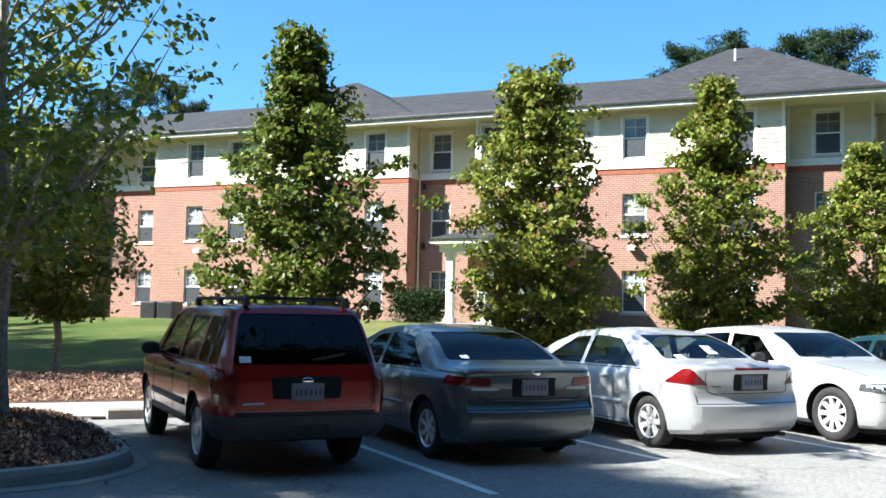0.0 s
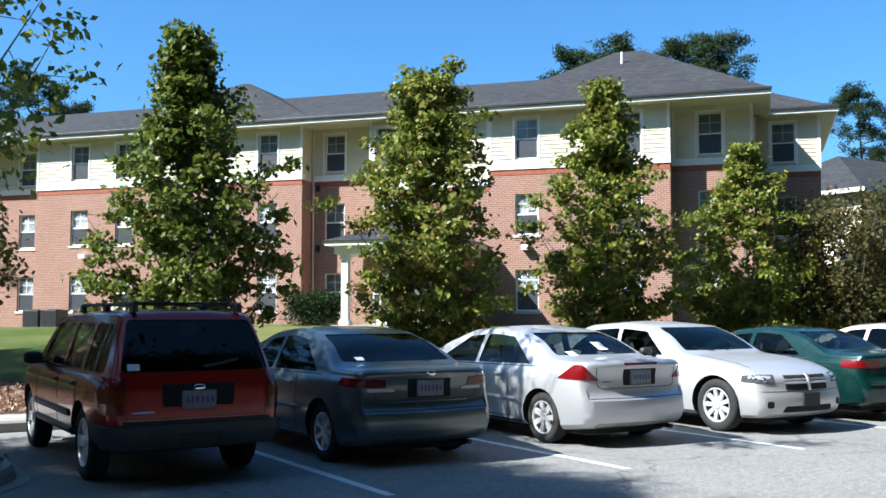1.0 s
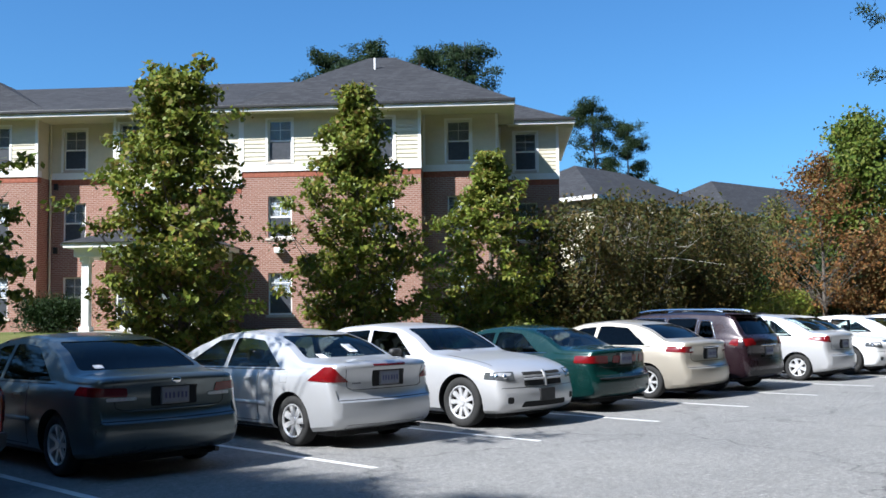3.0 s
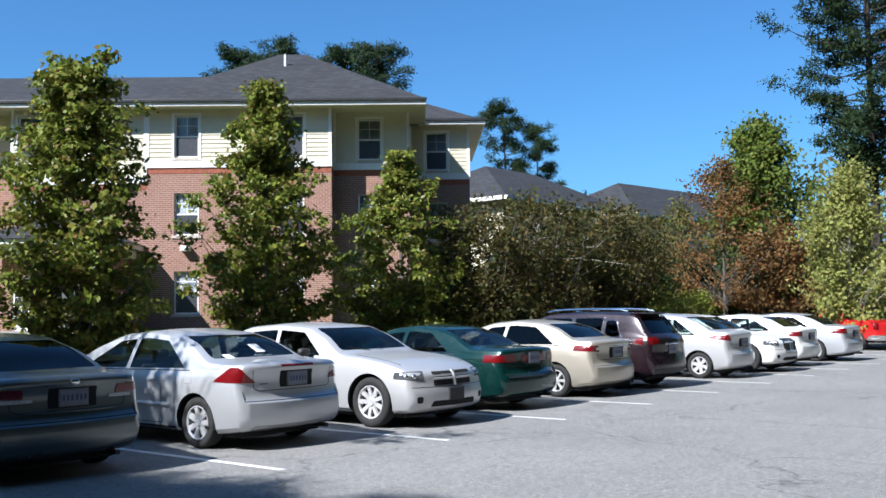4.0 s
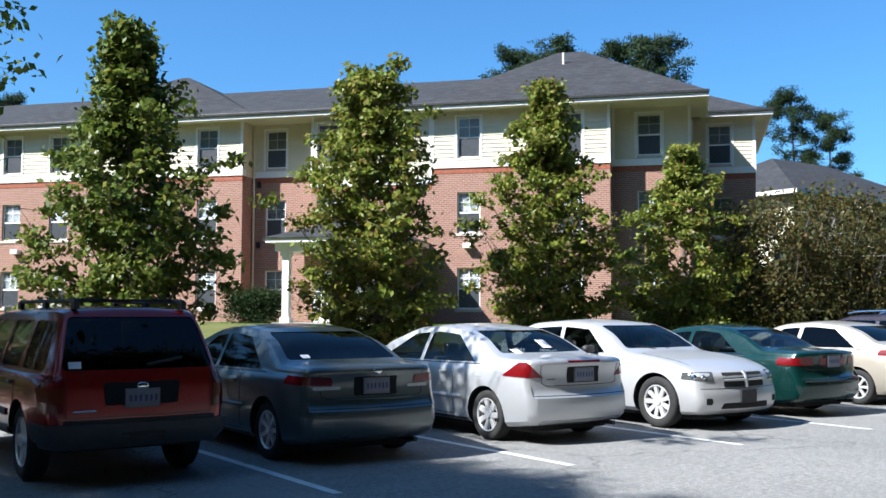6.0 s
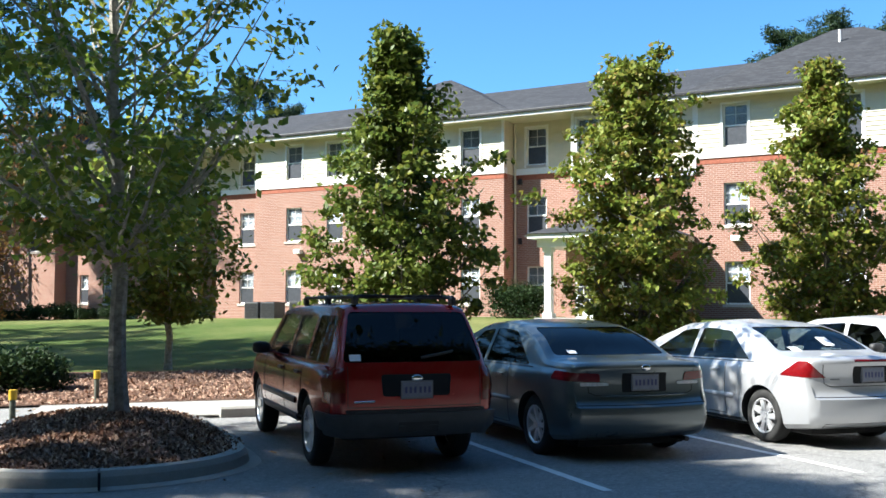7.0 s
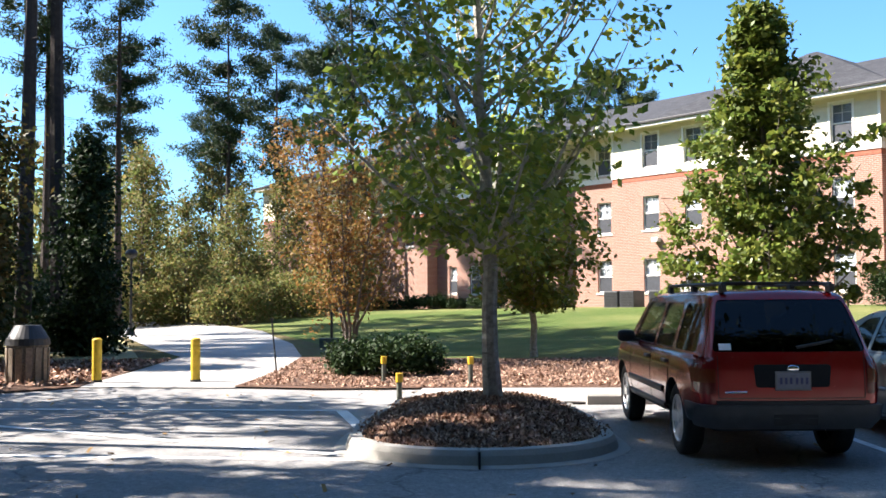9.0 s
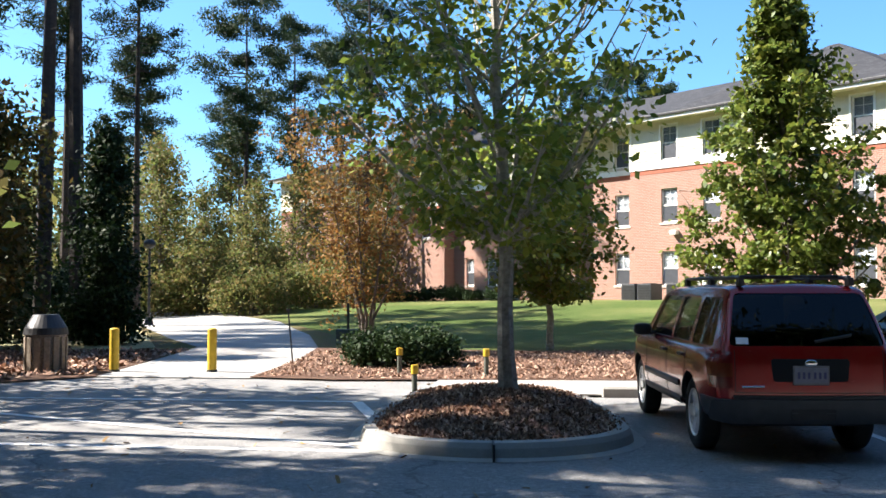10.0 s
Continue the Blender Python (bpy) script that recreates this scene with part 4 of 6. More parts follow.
    def rim(self, kind, spokes, material):
        """Tyre and rim of each wheel."""
        r = self.r
        for wy in self.wheels:
            for s in (-1, 1):
                xo = self.hw - .045
                hub = new("wheel")
                hub.parent = self.top
                hub.location = (s * xo, wy, r)
                hub.rotation_euler = (0, 0, 0 if s > 0 else math.pi)
                prof = [(-.2, r * .64), (-.2, r * .9), (-.18, r * .98), (-.14, r), (-.06, r), (-.02, r * .98), (0, r * .9), (.004, r * .78), (-.01, r * .66), (-.03, r * .64)]
                vs, fs, n, k = [], [], 32, len(prof)
                for i in range(n):
                    a = 2 * math.pi * i / n
                    vs += [(x, q * math.cos(a), q * math.sin(a)) for x, q in prof]
                for i in range(n):
                    for j in range(k - 1):
                        fs.append((i * k + j, ((i + 1) % n) * k + j, ((i + 1) % n) * k + j + 1, i * k + j + 1))
                link_mesh("tyre", raw_mesh("tyre", vs, fs, True), M_RUBBER, hub)
                bm = bmesh.new()
                R = r * .65
                prof = [(-.02, R * .9), (-.004, R * .96), (-.006, R * 1.01), (-.04, R), (-.12, R * .94)]
                rows = []
                for i in range(n):
                    a = 2 * math.pi * i / n
                    rows.append([bm.verts.new((x, q * math.cos(a), q * math.sin(a))) for x, q in prof])
                for i in range(n):
                    for j in range(len(prof) - 1):
                        bm.faces.new((rows[i][j], rows[(i + 1) % n][j], rows[(i + 1) % n][j + 1], rows[i][j + 1]))
                for i in range(spokes):
                    a = 2 * math.pi * (i + .25) / spokes
                    ww = R * (1.9 / spokes) * (.62 if kind == "wide" else .42)
                    m = Matrix.Rotation(a, 4, "X")
                    q = [(-.03, -ww * .8, R * .14), (-.03, ww * .8, R * .14), (-.016, ww, R * .92), (-.016, -ww, R * .92)]
                    front = [bm.verts.new(m @ Vector(c)) for c in q]
                    back = [bm.verts.new(m @ Vector((c[0] - .03, c[1] * 1.15, c[2]))) for c in q]
                    bm.faces.new(front)
                    for j in range(4):
                        bm.faces.new((front[j], front[(j + 1) % 4], back[(j + 1) % 4], back[j]))
                cyl(bm, R * .26, R * .22, (-.05, 0, 0), (-.012, 0, 0), 16)
                part("rim", bm, material, hub)
                bm = bmesh.new()
                cyl(bm, R * .97, R * .97, (-.11, 0, 0), (-.09, 0, 0), 24)
                part("brake_backing", bm, M_WELL, hub)

    def badge(self, z, w=.09, view="rear", material=None):
        p, n = self.hit(view, 0, z)
        bm = bmesh.new()
        for v in bmesh.ops.create_uvsphere(bm, u_segments=16, v_segments=8, radius=1)["verts"]:
            v.co = Vector((v.co.x * w / 2, p.y + n.y * .006 + v.co.y * .012, z + v.co.z * w * .3))
        part("badge", bm, material or M_CHROME, self.top, smooth=True)

    def sticker(self, x, z, w, h, view="rear", name="sticker"):
        self.patch(name, [(x - w / 2, z - h / 2), (x + w / 2, z - h / 2), (x + w / 2, z + h / 2), (x - w / 2, z + h / 2)], view, M_PAPER, .004, 0, (1,), "small white sticker", depth=0)

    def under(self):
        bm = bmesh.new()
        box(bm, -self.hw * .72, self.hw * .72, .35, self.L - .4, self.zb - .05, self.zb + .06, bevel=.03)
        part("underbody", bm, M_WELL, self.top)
        bm = bmesh.new()
        cyl(bm, .028, .028, (self.hw * .55, .06, self.zb + .03), (self.hw * .55, .5, self.zb + .02), 10)
        part("exhaust", bm, M_DARK, self.top)

    def put(self, x, y, turn=0.0, k=.965):
        self.carve()
        self.under()
        m = Matrix.Translation((x, y, 0)) @ Matrix.Rotation(radians(turn), 4, "Z") @ Matrix.Diagonal((k, k, k, 1))
        if abs(turn) > 90:
            m = m @ Matrix.Translation((0, -self.L, 0))
        self.top.matrix_world = m
        return self.top


M_BUMPER = plain('bumper_plastic', (.045, .048, .053), .5, var=.2, scale=8)
P_RED = mat_paint("red_car_paint", (.27, .005, .006), .3, .24, .03)
P_STEEL = mat_paint("grey_blue_car_paint", (.10, .122, .128), .6, .3, .03)
P_SILVER = mat_paint("silver_car_paint", (.52, .53, .55), .5, .36, .03)
P_SILVER2 = mat_paint("bright_silver_car_paint", (.54, .54, .55), .45, .36, .03)
P_GREEN = mat_paint("dark_green_car_paint", (.003, .028, .025), .3, .25, .02)
P_GOLD = mat_paint("champagne_car_paint", (.52, .47, .39), .55, .35, .03)
P_PLUM = mat_paint("dark_plum_car_paint", (.02, .010, .014), .3, .28, .02)
P_WHITE = mat_paint("white_car_paint", (.68, .68, .67), .0, .35, .04)
P_TRUCK = mat_paint("bright_red_car_paint", (.5, .012, .012), .1, .3, .03)


def sil_sedan(L, H, trunk, hood, y1, y2, y3, y4):
    """Outline from above the rear bumper over the roof to the nose."""
    return [(0, trunk - .03), (.1, trunk + .0), (.3, trunk), (y1, trunk + .02), ((y1 + y2) / 2, (trunk + H) / 2 + .035), (y2, H - .045), ((y2 + y3) / 2, H), (y3, H - .045), ((y3 + y4) / 2, (H + hood) / 2 + .045), (y4, hood + .035),
            (y4 + .4, hood), (L - .55, hood - .07), (L - .2, hood - .15), (L, hood - .24)]


def side_glass(c, ya, yb, yc, yd, ye, low, material=None):
    """Front and rear door windows: foot ya..ye, pillar at yc, roof between yb and yd."""
    def top(y):
        return c.sil(y) - .095

    def base(y):
        return c.belt(y) + low
    n = 5
    for a, b, lean in ((ya, yc - .04, 0), (yc + .04, ye, 1)):
        poly = [(a, base(a)), (b, base(b))]
        if lean == 0:
            ups = np.linspace(b - .05, yb, n)
        else:
            ups = np.linspace(yd, a - .05, n)
        poly += [(y, top(y)) for y in ups]
        c.window("side_window", poly, "side", material, .035)


def screens(c, rear, front, wf=.86, privacy=None):
    """Rear window and windscreen between two heights each."""
    for view, (z0, z1), ylo in (("rear", rear, True), ("front", front, False)):
        poly = []
        for z in (z0, z1):
            ys = np.arange(c.cab[0] - .2, c.cab[1] + .3, .01)
            on = [y for y in ys if c.sil(y) > z]
            y = on[0] if ylo else on[-1]
            poly.append(c.glass_x(y, z) * wf)
        (a, b) = poly
        c.window("rear_window" if ylo else "windscreen", [(-a, z0), (a, z0), (b, z1), (-b, z1)], view, privacy if ylo else None, .05)


def door_lines(c, ys, low=None):
    lo = low or c.zb + .10
    for y in ys:
        c.strip("door_seam", [(y, lo), (y, c.belt(y) - .02)], .009, "side", M_WELL)
    c.strip("sill_seam", [(min(ys), lo), (max(ys), lo)], .009, "side", M_WELL)


def rear_lines(c, wx, zlo, ztop, zbump=.60):
    """Trunk lid joint and the joint over the bumper."""
    c.strip("trunk_seam", [(-wx, ztop), (-wx * .96, zlo + .03), (-wx * .85, zlo), (wx * .85, zlo), (wx * .96, zlo + .03), (wx, ztop)], .009, "rear", M_WELL, sides=(1,))
    c.strip("bumper_seam", [(-c.hw * .86, zbump), (c.hw * .86, zbump)], .008, "rear", M_WELL, sides=(1,))


def explorer():
    L, H = 4.79, 1.66
    sil = [(0, 1.06), (.015, 1.1), (.03, 1.56), (.1, 1.615), (.35, 1.65), (1.6, H), (2.7, 1.64), (3.05, 1.60), (3.6, 1.12), (3.75, 1.07), (4.3, 1.02), (4.6, .94), (L, .84)]
    c = Car("sport_utility_car", "dark red sport utility car with grey bumper and roof rack", "car", P_RED, L, 1.78, sil, [(0, 1.03), (L, 1.03)], (1.0, 3.82), .365, .36, .72, REAR_SUV, NOSE, (.07, .2), (.16, 3.55))
    screens(c, (1.085, 1.57), (1.12, 1.53), .955, M_PRIVACY)
    for a, b, t0, t1 in ((.36, 1.12, .44, 1.10), (1.26, 2.02, 1.22, 1.98), (2.14, 3.30, 2.08, 2.92)):
        c.window("side_window", [(a, 1.065), (b, 1.065), (t1, 1.53), (t0, 1.53)], "side", M_PRIVACY if a < 1.2 else None)
    c.seats(2.35, 1.45, .78)
    c.patch("tail_light", [(.70, .70), (.86, .70), (.86, 1.035), (.70, 1.035)], "rear", M_TAIL, .008, .02)
    c.patch("indicator", [(.705, .80), (.86, .80), (.86, .93), (.705, .93)], "rear", M_AMBER, .012, .01, label="amber indicator lens")
    c.patch("tail_light", [(.12, .70), (.26, .70), (.26, 1.035), (.12, 1.035)], "side", M_TAIL, .006, .02)
    c.patch("bumper", [(-.82, .42), (.82, .42), (.83, .60), (-.83, .60)], "rear", M_BUMPER, .055, .03, (1,), "grey plastic rear bumper", depth=.1)
    c.patch("bumper_end", [(.1, .42), (.50, .42), (.54, .60), (.1, .60)], "side", M_BUMPER, .012, .03, depth=.04)
    c.patch("bumper_step", [(-.7, .605), (.7, .605), (.7, .635), (-.7, .635)], "rear", M_BLACKPL, .045, .008, (1,), depth=.06)
    c.patch("bumper_inset", [(-.2, .45), (.2, .45), (.2, .52), (-.2, .52)], "rear", M_BLACKPL, .06, .01, (1,), depth=.01)
    # flat near-black panel that paints the shade of a plate recess
    c.patch("plate_recess_shade", [(-.34, .76), (.34, .76), (.36, .97), (-.36, .97)], "rear", M_WELL, .004, .03, (1,))
    c.plate(.82)
    c.badge(.93, .12)
    c.strip("tailgate_seam", [(-.68, 1.05), (-.68, .66), (.68, .66), (.68, 1.05)], .009, "rear", M_WELL, sides=(1,))
    c.strip("lettering_bar", [(-.62, .71), (-.42, .715)], .022, "rear", M_CHROME, .004, (1,))
    c.sticker(-.60, 1.13, .11, .06)
    door_lines(c, (1.19, 2.08, 3.25), .46)
    c.handles((1.36, 2.24), .93, M_BLACKPL)
    c.strip("side_moulding", [(1.45, .62), (3.3, .62)], .08, "side", M_BUMPER, .016)
    c.mirrors(3.05, M_BLACKPL, 1.15)
    c.strip("rocker_trim", [(1.45, .44), (3.35, .44)], .07, "side", M_BUMPER, .02)
    c.strip("rear_wiper", [(.05, 1.12), (.4, 1.18)], .02, "rear", M_BLACKPL, .03, (1,))
    c.rim("wide", 5, M_ALLOY)
    for s in (-1, 1):
        bm = bmesh.new()
        cyl(bm, .018, .018, (s * .52, .4, 1.72), (s * .52, 2.6, 1.72), 10)
        for y in (.42, 1.5, 2.58):
            box(bm, s * .52 - .025, s * .52 + .025, y - .06, y + .06, 1.64, 1.72, bevel=.01)
        part("roof_rail", bm, M_BLACKPL, c.top)
    for y in (.7, 2.0):
        bm = bmesh.new()
        box(bm, -.52, .52, y - .03, y + .03, 1.72, 1.745, bevel=.01)
        part("roof_bar", bm, M_BLACKPL, c.top)
    c.put(2.96, 8.85)


def sedan(name, label, paint, L, W, H, trunk, hood, roof, belt, wheels, x, y, r=.32, spokes=7, rim="thin", plate_z=.84, pillar=2.5, lights=None, extra=None, turn=0.0, wr=.70, glass=None):
    """Four-door sedan; roof holds the feet and heads of the rear window and the windscreen."""
    y1, y2, y3, y4 = roof
    c = Car(name, label, "car", paint, L, W, sil_sedan(L, H, trunk, hood, *roof), [(0, belt + .02), (y1, belt + .02), (y4, belt - .02), (L, belt - .06)], wheels, r, wr=wr, cabin=(y1 + .06, y4 - .08))
    screens(c, (trunk + .045, H - .075), (hood + .085, H - .075), .88, glass)
    side_glass(c, y1 + .42, y2 + .12, pillar, y3 - .02, y4 - .42, .035, material=glass)
    c.seats(pillar + .1, pillar - .85, .58)
    door_lines(c, (pillar - .82, pillar, pillar + 1.02))
    c.handles((pillar - .62, pillar + .2), belt - .1)
    c.mirrors(y4 - .68)
    c.rim(rim, spokes, M_ALLOY)
    c.strip("sill_trim", [(wheels[0] + r + .1, .235), (wheels[1] - r - .1, .235)], .05, "side", M_BLACKPL, .004)
    c.strip("window_trim", [(y1 + .3, belt + .028), (y4 - .4, belt - .0)], .014, "side", M_BLACKPL, .004)
    if plate_z:
        rear_lines(c, W * .36, plate_z - .13, trunk - .04)
        # no hollow is cut: the recess's shade is this near-black panel
        c.patch("plate_recess_shade", [(-.27, plate_z - .1), (.27, plate_z - .1), (.27, plate_z + .1), (-.27, plate_z + .1)], "rear", M_WELL, .002, .02, (1,))
        c.plate(plate_z)
    c.patch("rear_valance", [(-.66, .245), (.66, .245), (.66, .30), (-.66, .30)], "rear", M_BLACKPL, .003, .02, (1,))
    for poly, view, mat in lights or ():
        c.patch("tail_light" if mat is M_TAIL else "reverse_light", poly, view, mat, .008 if mat is M_TAIL else .012, .02)
    if extra:
        extra(c)
    c.put(x, y, turn)
    return c


def sonata_extra(c):
    c.badge(.985, .11)
    c.sticker(-.48, 1.12, .1, .035)
    c.strip("side_moulding", [(1.5, .56), (3.35, .56)], .05, "side", P_STEEL, .012)
    c.strip("trunk_lip", [(-.5, .69), (.5, .69)], .02, "rear", P_STEEL, .016, (1,))


def accord_extra(c):
    c.strip("brake_light", [(-.27, 1.01), (.27, 1.01)], .03, "rear", M_TAIL, .01, (1,))
    c.strip("side_moulding", [(1.45, .52), (3.3, .52)], .06, "side", P_SILVER, .014)
    c.sticker(.14, 1.2, .16, .1, name="paper_sheet")
    c.sticker(-.46, 1.115, .12, .05)
    c.strip("fuel_flap", [(1.02, .80), (1.17, .80), (1.17, .93), (1.02, .93), (1.02, .80)], .006, "side", M_GREYPL, .001, (-1,))
    c.strip("lettering_bar", [(-.56, .80), (-.44, .80)], .018, "rear", M_GREYPL, .003, (1,))
    c.strip("mudflap", [(.72, .2), (.72, .3)], .06, "side", M_BLACKPL, .01)


def trim_green(c):
    c.strip("window_chrome", [(1.1, .965), (3.3, .93)], .014, "side", M_CHROME, .006)
    c.patch("light_band", [(-.34, .80), (.34, .80), (.34, .92), (-.34, .92)], "rear", M_TAIL, .006, .01, (1,))
    c.strip("bumper_strip", [(-.72, .56), (.72, .56)], .03, "rear", M_BLACKPL, .01, (1,))


def trim_gold(c):
    c.strip("trunk_trim", [(-.3, .955), (.3, .955)], .03, "rear", M_CHROME, .012, (1,))


explorer()
sedan("sedan", "grey-blue four-door sedan with red tail lights, half in shade", P_STEEL, 4.80, 1.83, 1.46, 1.045, .95, (.72, 1.62, 2.75, 3.80), .93, (.96, 3.70), 5.42, 8.76, .325, 7, plate_z=.83, pillar=2.42, glass=M_PRIVACY,
      lights=[([(.46, .835), (1.0, .86), (.95, .945), (.46, .93)], "rear_corner", M_TAIL), ([(.42, .80), (.72, .795), (.72, .832), (.42, .832)], "rear", M_CLEAR)], extra=sonata_extra)
sedan("sedan", "silver four-door sedan with triangular red tail lights", P_SILVER, 4.84, 1.82, 1.45, 1.055, .92, (.80, 1.62, 2.80, 3.90), .93, (.95, 3.70), 8.33, 8.70, .32, 7, "wide", plate_z=.85, pillar=2.45,
      lights=[([(.54, .815), (1.06, .835), (.84, 1.0), (.72, 1.005)], "rear_corner", M_TAIL)], extra=accord_extra)


def big_sedan(label, paint, x, y, rims, grille_mat, box_grille):
    L, H = 5.05, 1.48
    c = Car("sedan", label, "car", paint, L, 1.89, sil_sedan(L, H, 1.06, 1.0, .55, 1.35, 2.75, 3.55), [(0, 1.0), (1, .98), (2.2, .97), (L, .95)], (1.05, 4.18), .36, wr=.70, cabin=(.7, 3.45),
            nose=[(.2, .14), (.28, .03), (.36, .0), (.5, .0), (.57, .03), (.62, .045), (.80, .06), (.88, .12), (1.0, .22)], bow=(.1, .2))
    screens(c, (1.12, H - .08), (1.08, H - .075), .88)
    side_glass(c, 1.0, 1.5, 2.15, 2.68, 3.15, .04)
    c.seats(2.2, 1.3, .6)
    door_lines(c, (1.4, 2.15, 3.2))
    c.handles((1.58, 2.4), .88)
    c.mirrors(2.95, M_BLACKPL if not box_grille else None)
    c.rim("wide", rims, M_ALLOY if not box_grille else M_CHROME)
    c.patch("headlight", [(.50, .665), (.94, .70), (.92, .795), (.52, .795)], "front_corner", M_HEAD, .006, .02)
    for s in (-1, 1):
        for a in (.57, .70):
            p, n = c.hit("front_corner", a + .07, .735, s)
            bm = bmesh.new()
            vs = bmesh.ops.create_uvsphere(bm, u_segments=12, v_segments=8, radius=.042)["verts"]
            bmesh.ops.translate(bm, verts=vs, vec=p - n * .022)
            part("lamp_bowl", bm, M_CHROME, c.top, smooth=True)
    w = .38 if box_grille else .42
    for s in (-1, 1):
        for z0, z1 in ((.59, .675), (.70, .785)) if not box_grille else ((.54, .80),):
            a, b = (.03, w) if s > 0 else (-w, -.03)
            c.patch("grille", [(a, z0), (b, z0), (b, z1), (a, z1)], "front", grille_mat, .004, .015, (1,))
    if box_grille:
        c.strip("grille_frame", [(-w, .53), (w, .53), (w, .81), (-w, .81), (-w, .53)], .03, "front", M_CHROME, .03, (1,))
    else:
        c.strip("grille_bar", [(-w, .687), (w, .687)], .035, "front", paint, .02, (1,))
        c.strip("grille_bar", [(0, .58), (0, .79)], .05, "front", paint, .022, (1,))
    c.strip("bumper_seam", [(-.8, .575), (.8, .575)], .008, "front", M_WELL, .003, (1,))
    c.patch("lower_intake", [(-.5, .30), (.5, .30), (.46, .38), (-.46, .38)], "front", M_WELL, .004, .02, (1,))
    c.patch("fog_light", [(.64, .36), (.74, .36), (.74, .45), (.64, .45)], "front", M_WELL, .004, .03)
    c.strip("hood_seam", [(.70, L - .45), (.74, L - 1.0), (.72, 3.75)], .008, "top", M_WELL)
    if not box_grille:
        c.plate(.46, True)
    for s in (-1, 1):
        bm = bmesh.new()
        cyl(bm, .008, .008, (s * .12 + .1, 3.56, 1.065), (s * .45 + .1, 3.40, 1.12), 6)
        part("wiper", bm, M_BLACKPL, c.top)
    c.put(x, y, 180, .975)


big_sedan("silver muscle sedan parked nose out with crosshair grille", P_SILVER2, 11.08, 8.47, 9, M_WELL, False)
sedan("sedan", "dark green older four-door sedan in sunlight", P_GREEN, 4.72, 1.78, 1.41, 1.02, .88, (.85, 1.62, 2.70, 3.70), .90, (1.0, 3.72), 13.6, 8.75, .31, 7, "wide", plate_z=.86, pillar=2.35,
      lights=[([(.42, .80), (.98, .81), (.95, .92), (.42, .925)], "rear_corner", M_TAIL)], extra=trim_green)
sedan("sedan", "champagne beige four-door sedan", P_GOLD, 4.54, 1.76, 1.46, 1.08, .95, (.58, 1.35, 2.55, 3.65), .95, (.96, 3.56), 16.4, 8.75, .315, 7, plate_z=.84, pillar=2.2, glass=M_PRIVACY,
      lights=[([(.50, .86), (1.0, .89), (.95, .98), (.55, .985)], "rear_corner", M_TAIL), ([(.55, .90), (.66, .895), (.66, .945), (.55, .95)], "rear", M_CLEAR)], extra=trim_gold)


def crossover():
    L, H = 4.65, 1.62
    sil = [(0, 1.06), (.04, 1.12), (.45, 1.53), (.65, 1.58), (1.6, H), (2.6, 1.60), (2.85, 1.56), (3.7, 1.10), (3.9, 1.06), (4.3, .99), (4.5, .90), (L, .78)]
    c = Car("crossover_car", "dark plum crossover car with silver roof rails", "car", P_PLUM, L, 1.82, sil, [(0, 1.08), (1.2, 1.06), (L, .98)], (.92, 3.66), .35, .24, .73, [(.24, .12), (.32, .03), (.45, .0), (.62, .01), (.72, .05), (1.0, .04), (1.2, .1)], NOSE, (.13, .24), (.32, 3.6))
    screens(c, (1.16, 1.50), (1.14, 1.52), .86, M_PRIVACY)
    for a, b, t0, t1, z1 in ((.85, 1.22, .98, 1.20, 1.44), (1.33, 2.02, 1.29, 1.98, 1.49), (2.11, 3.22, 2.07, 2.78, 1.49)):
        c.window("side_window", [(a, c.belt(a) + .04), (b, c.belt(b) + .04), (t1, z1), (t0, z1)], "side", M_PRIVACY)
        c.strip("window_trim", [(a - .03, c.belt(a) + .03), (b + .03, c.belt(b) + .03), (t1 + .02, z1 + .012), (t0 - .02, z1 + .012), (a - .03, c.belt(a) + .03)], .016, "side", M_CHROME, .005)
    c.seats(2.2, 1.35, .72)
    c.patch("tail_light", [(.50, .95), (.82, .93), (.82, 1.08), (.58, 1.09)], "rear", M_TAIL, .008, .03)
    c.patch("tail_light", [(.30, .93), (.50, .96), (.44, 1.07), (.30, 1.08)], "side", M_TAIL, .006, .03)
    c.strip("tailgate_trim", [(-.34, .94), (.34, .94)], .03, "rear", M_CHROME, .012, (1,))
    c.patch("rear_valance", [(-.76, .28), (.76, .28), (.76, .44), (-.76, .44)], "rear", M_BLACKPL, .006, .03, (1,))
    c.strip("tailgate_seam", [(-.66, 1.05), (-.62, .66), (.62, .66), (.66, 1.05)], .009, "rear", M_WELL, sides=(1,))
    c.plate(.82)
    door_lines(c, (1.28, 2.07, 3.2), .34)
    c.handles((1.45, 2.3), .95)
    c.mirrors(3.0)
    c.strip("sill_trim", [(1.4, .30), (3.2, .30)], .09, "side", M_BLACKPL, .006)
    c.rim("wide", 5, M_ALLOY)
    bm = bmesh.new()
    box(bm, -.60, .60, .36, .72, 1.575, 1.605, bevel=.012)
    part("roof_spoiler", bm, P_PLUM, c.top)
    for s in (-1, 1):
        bm = bmesh.new()
        pts = [(s * .60, .75 + 2.0 * i / 12, 1.63 + .06 * math.sin(math.pi * i / 12) ** .4) for i in range(13)]
        for p, q in zip(pts, pts[1:]):
            cyl(bm, .024, .024, p, q, 8)
        part("roof_rail", bm, M_CHROME, c.top)
    c.put(18.65, 8.75, k=.95)


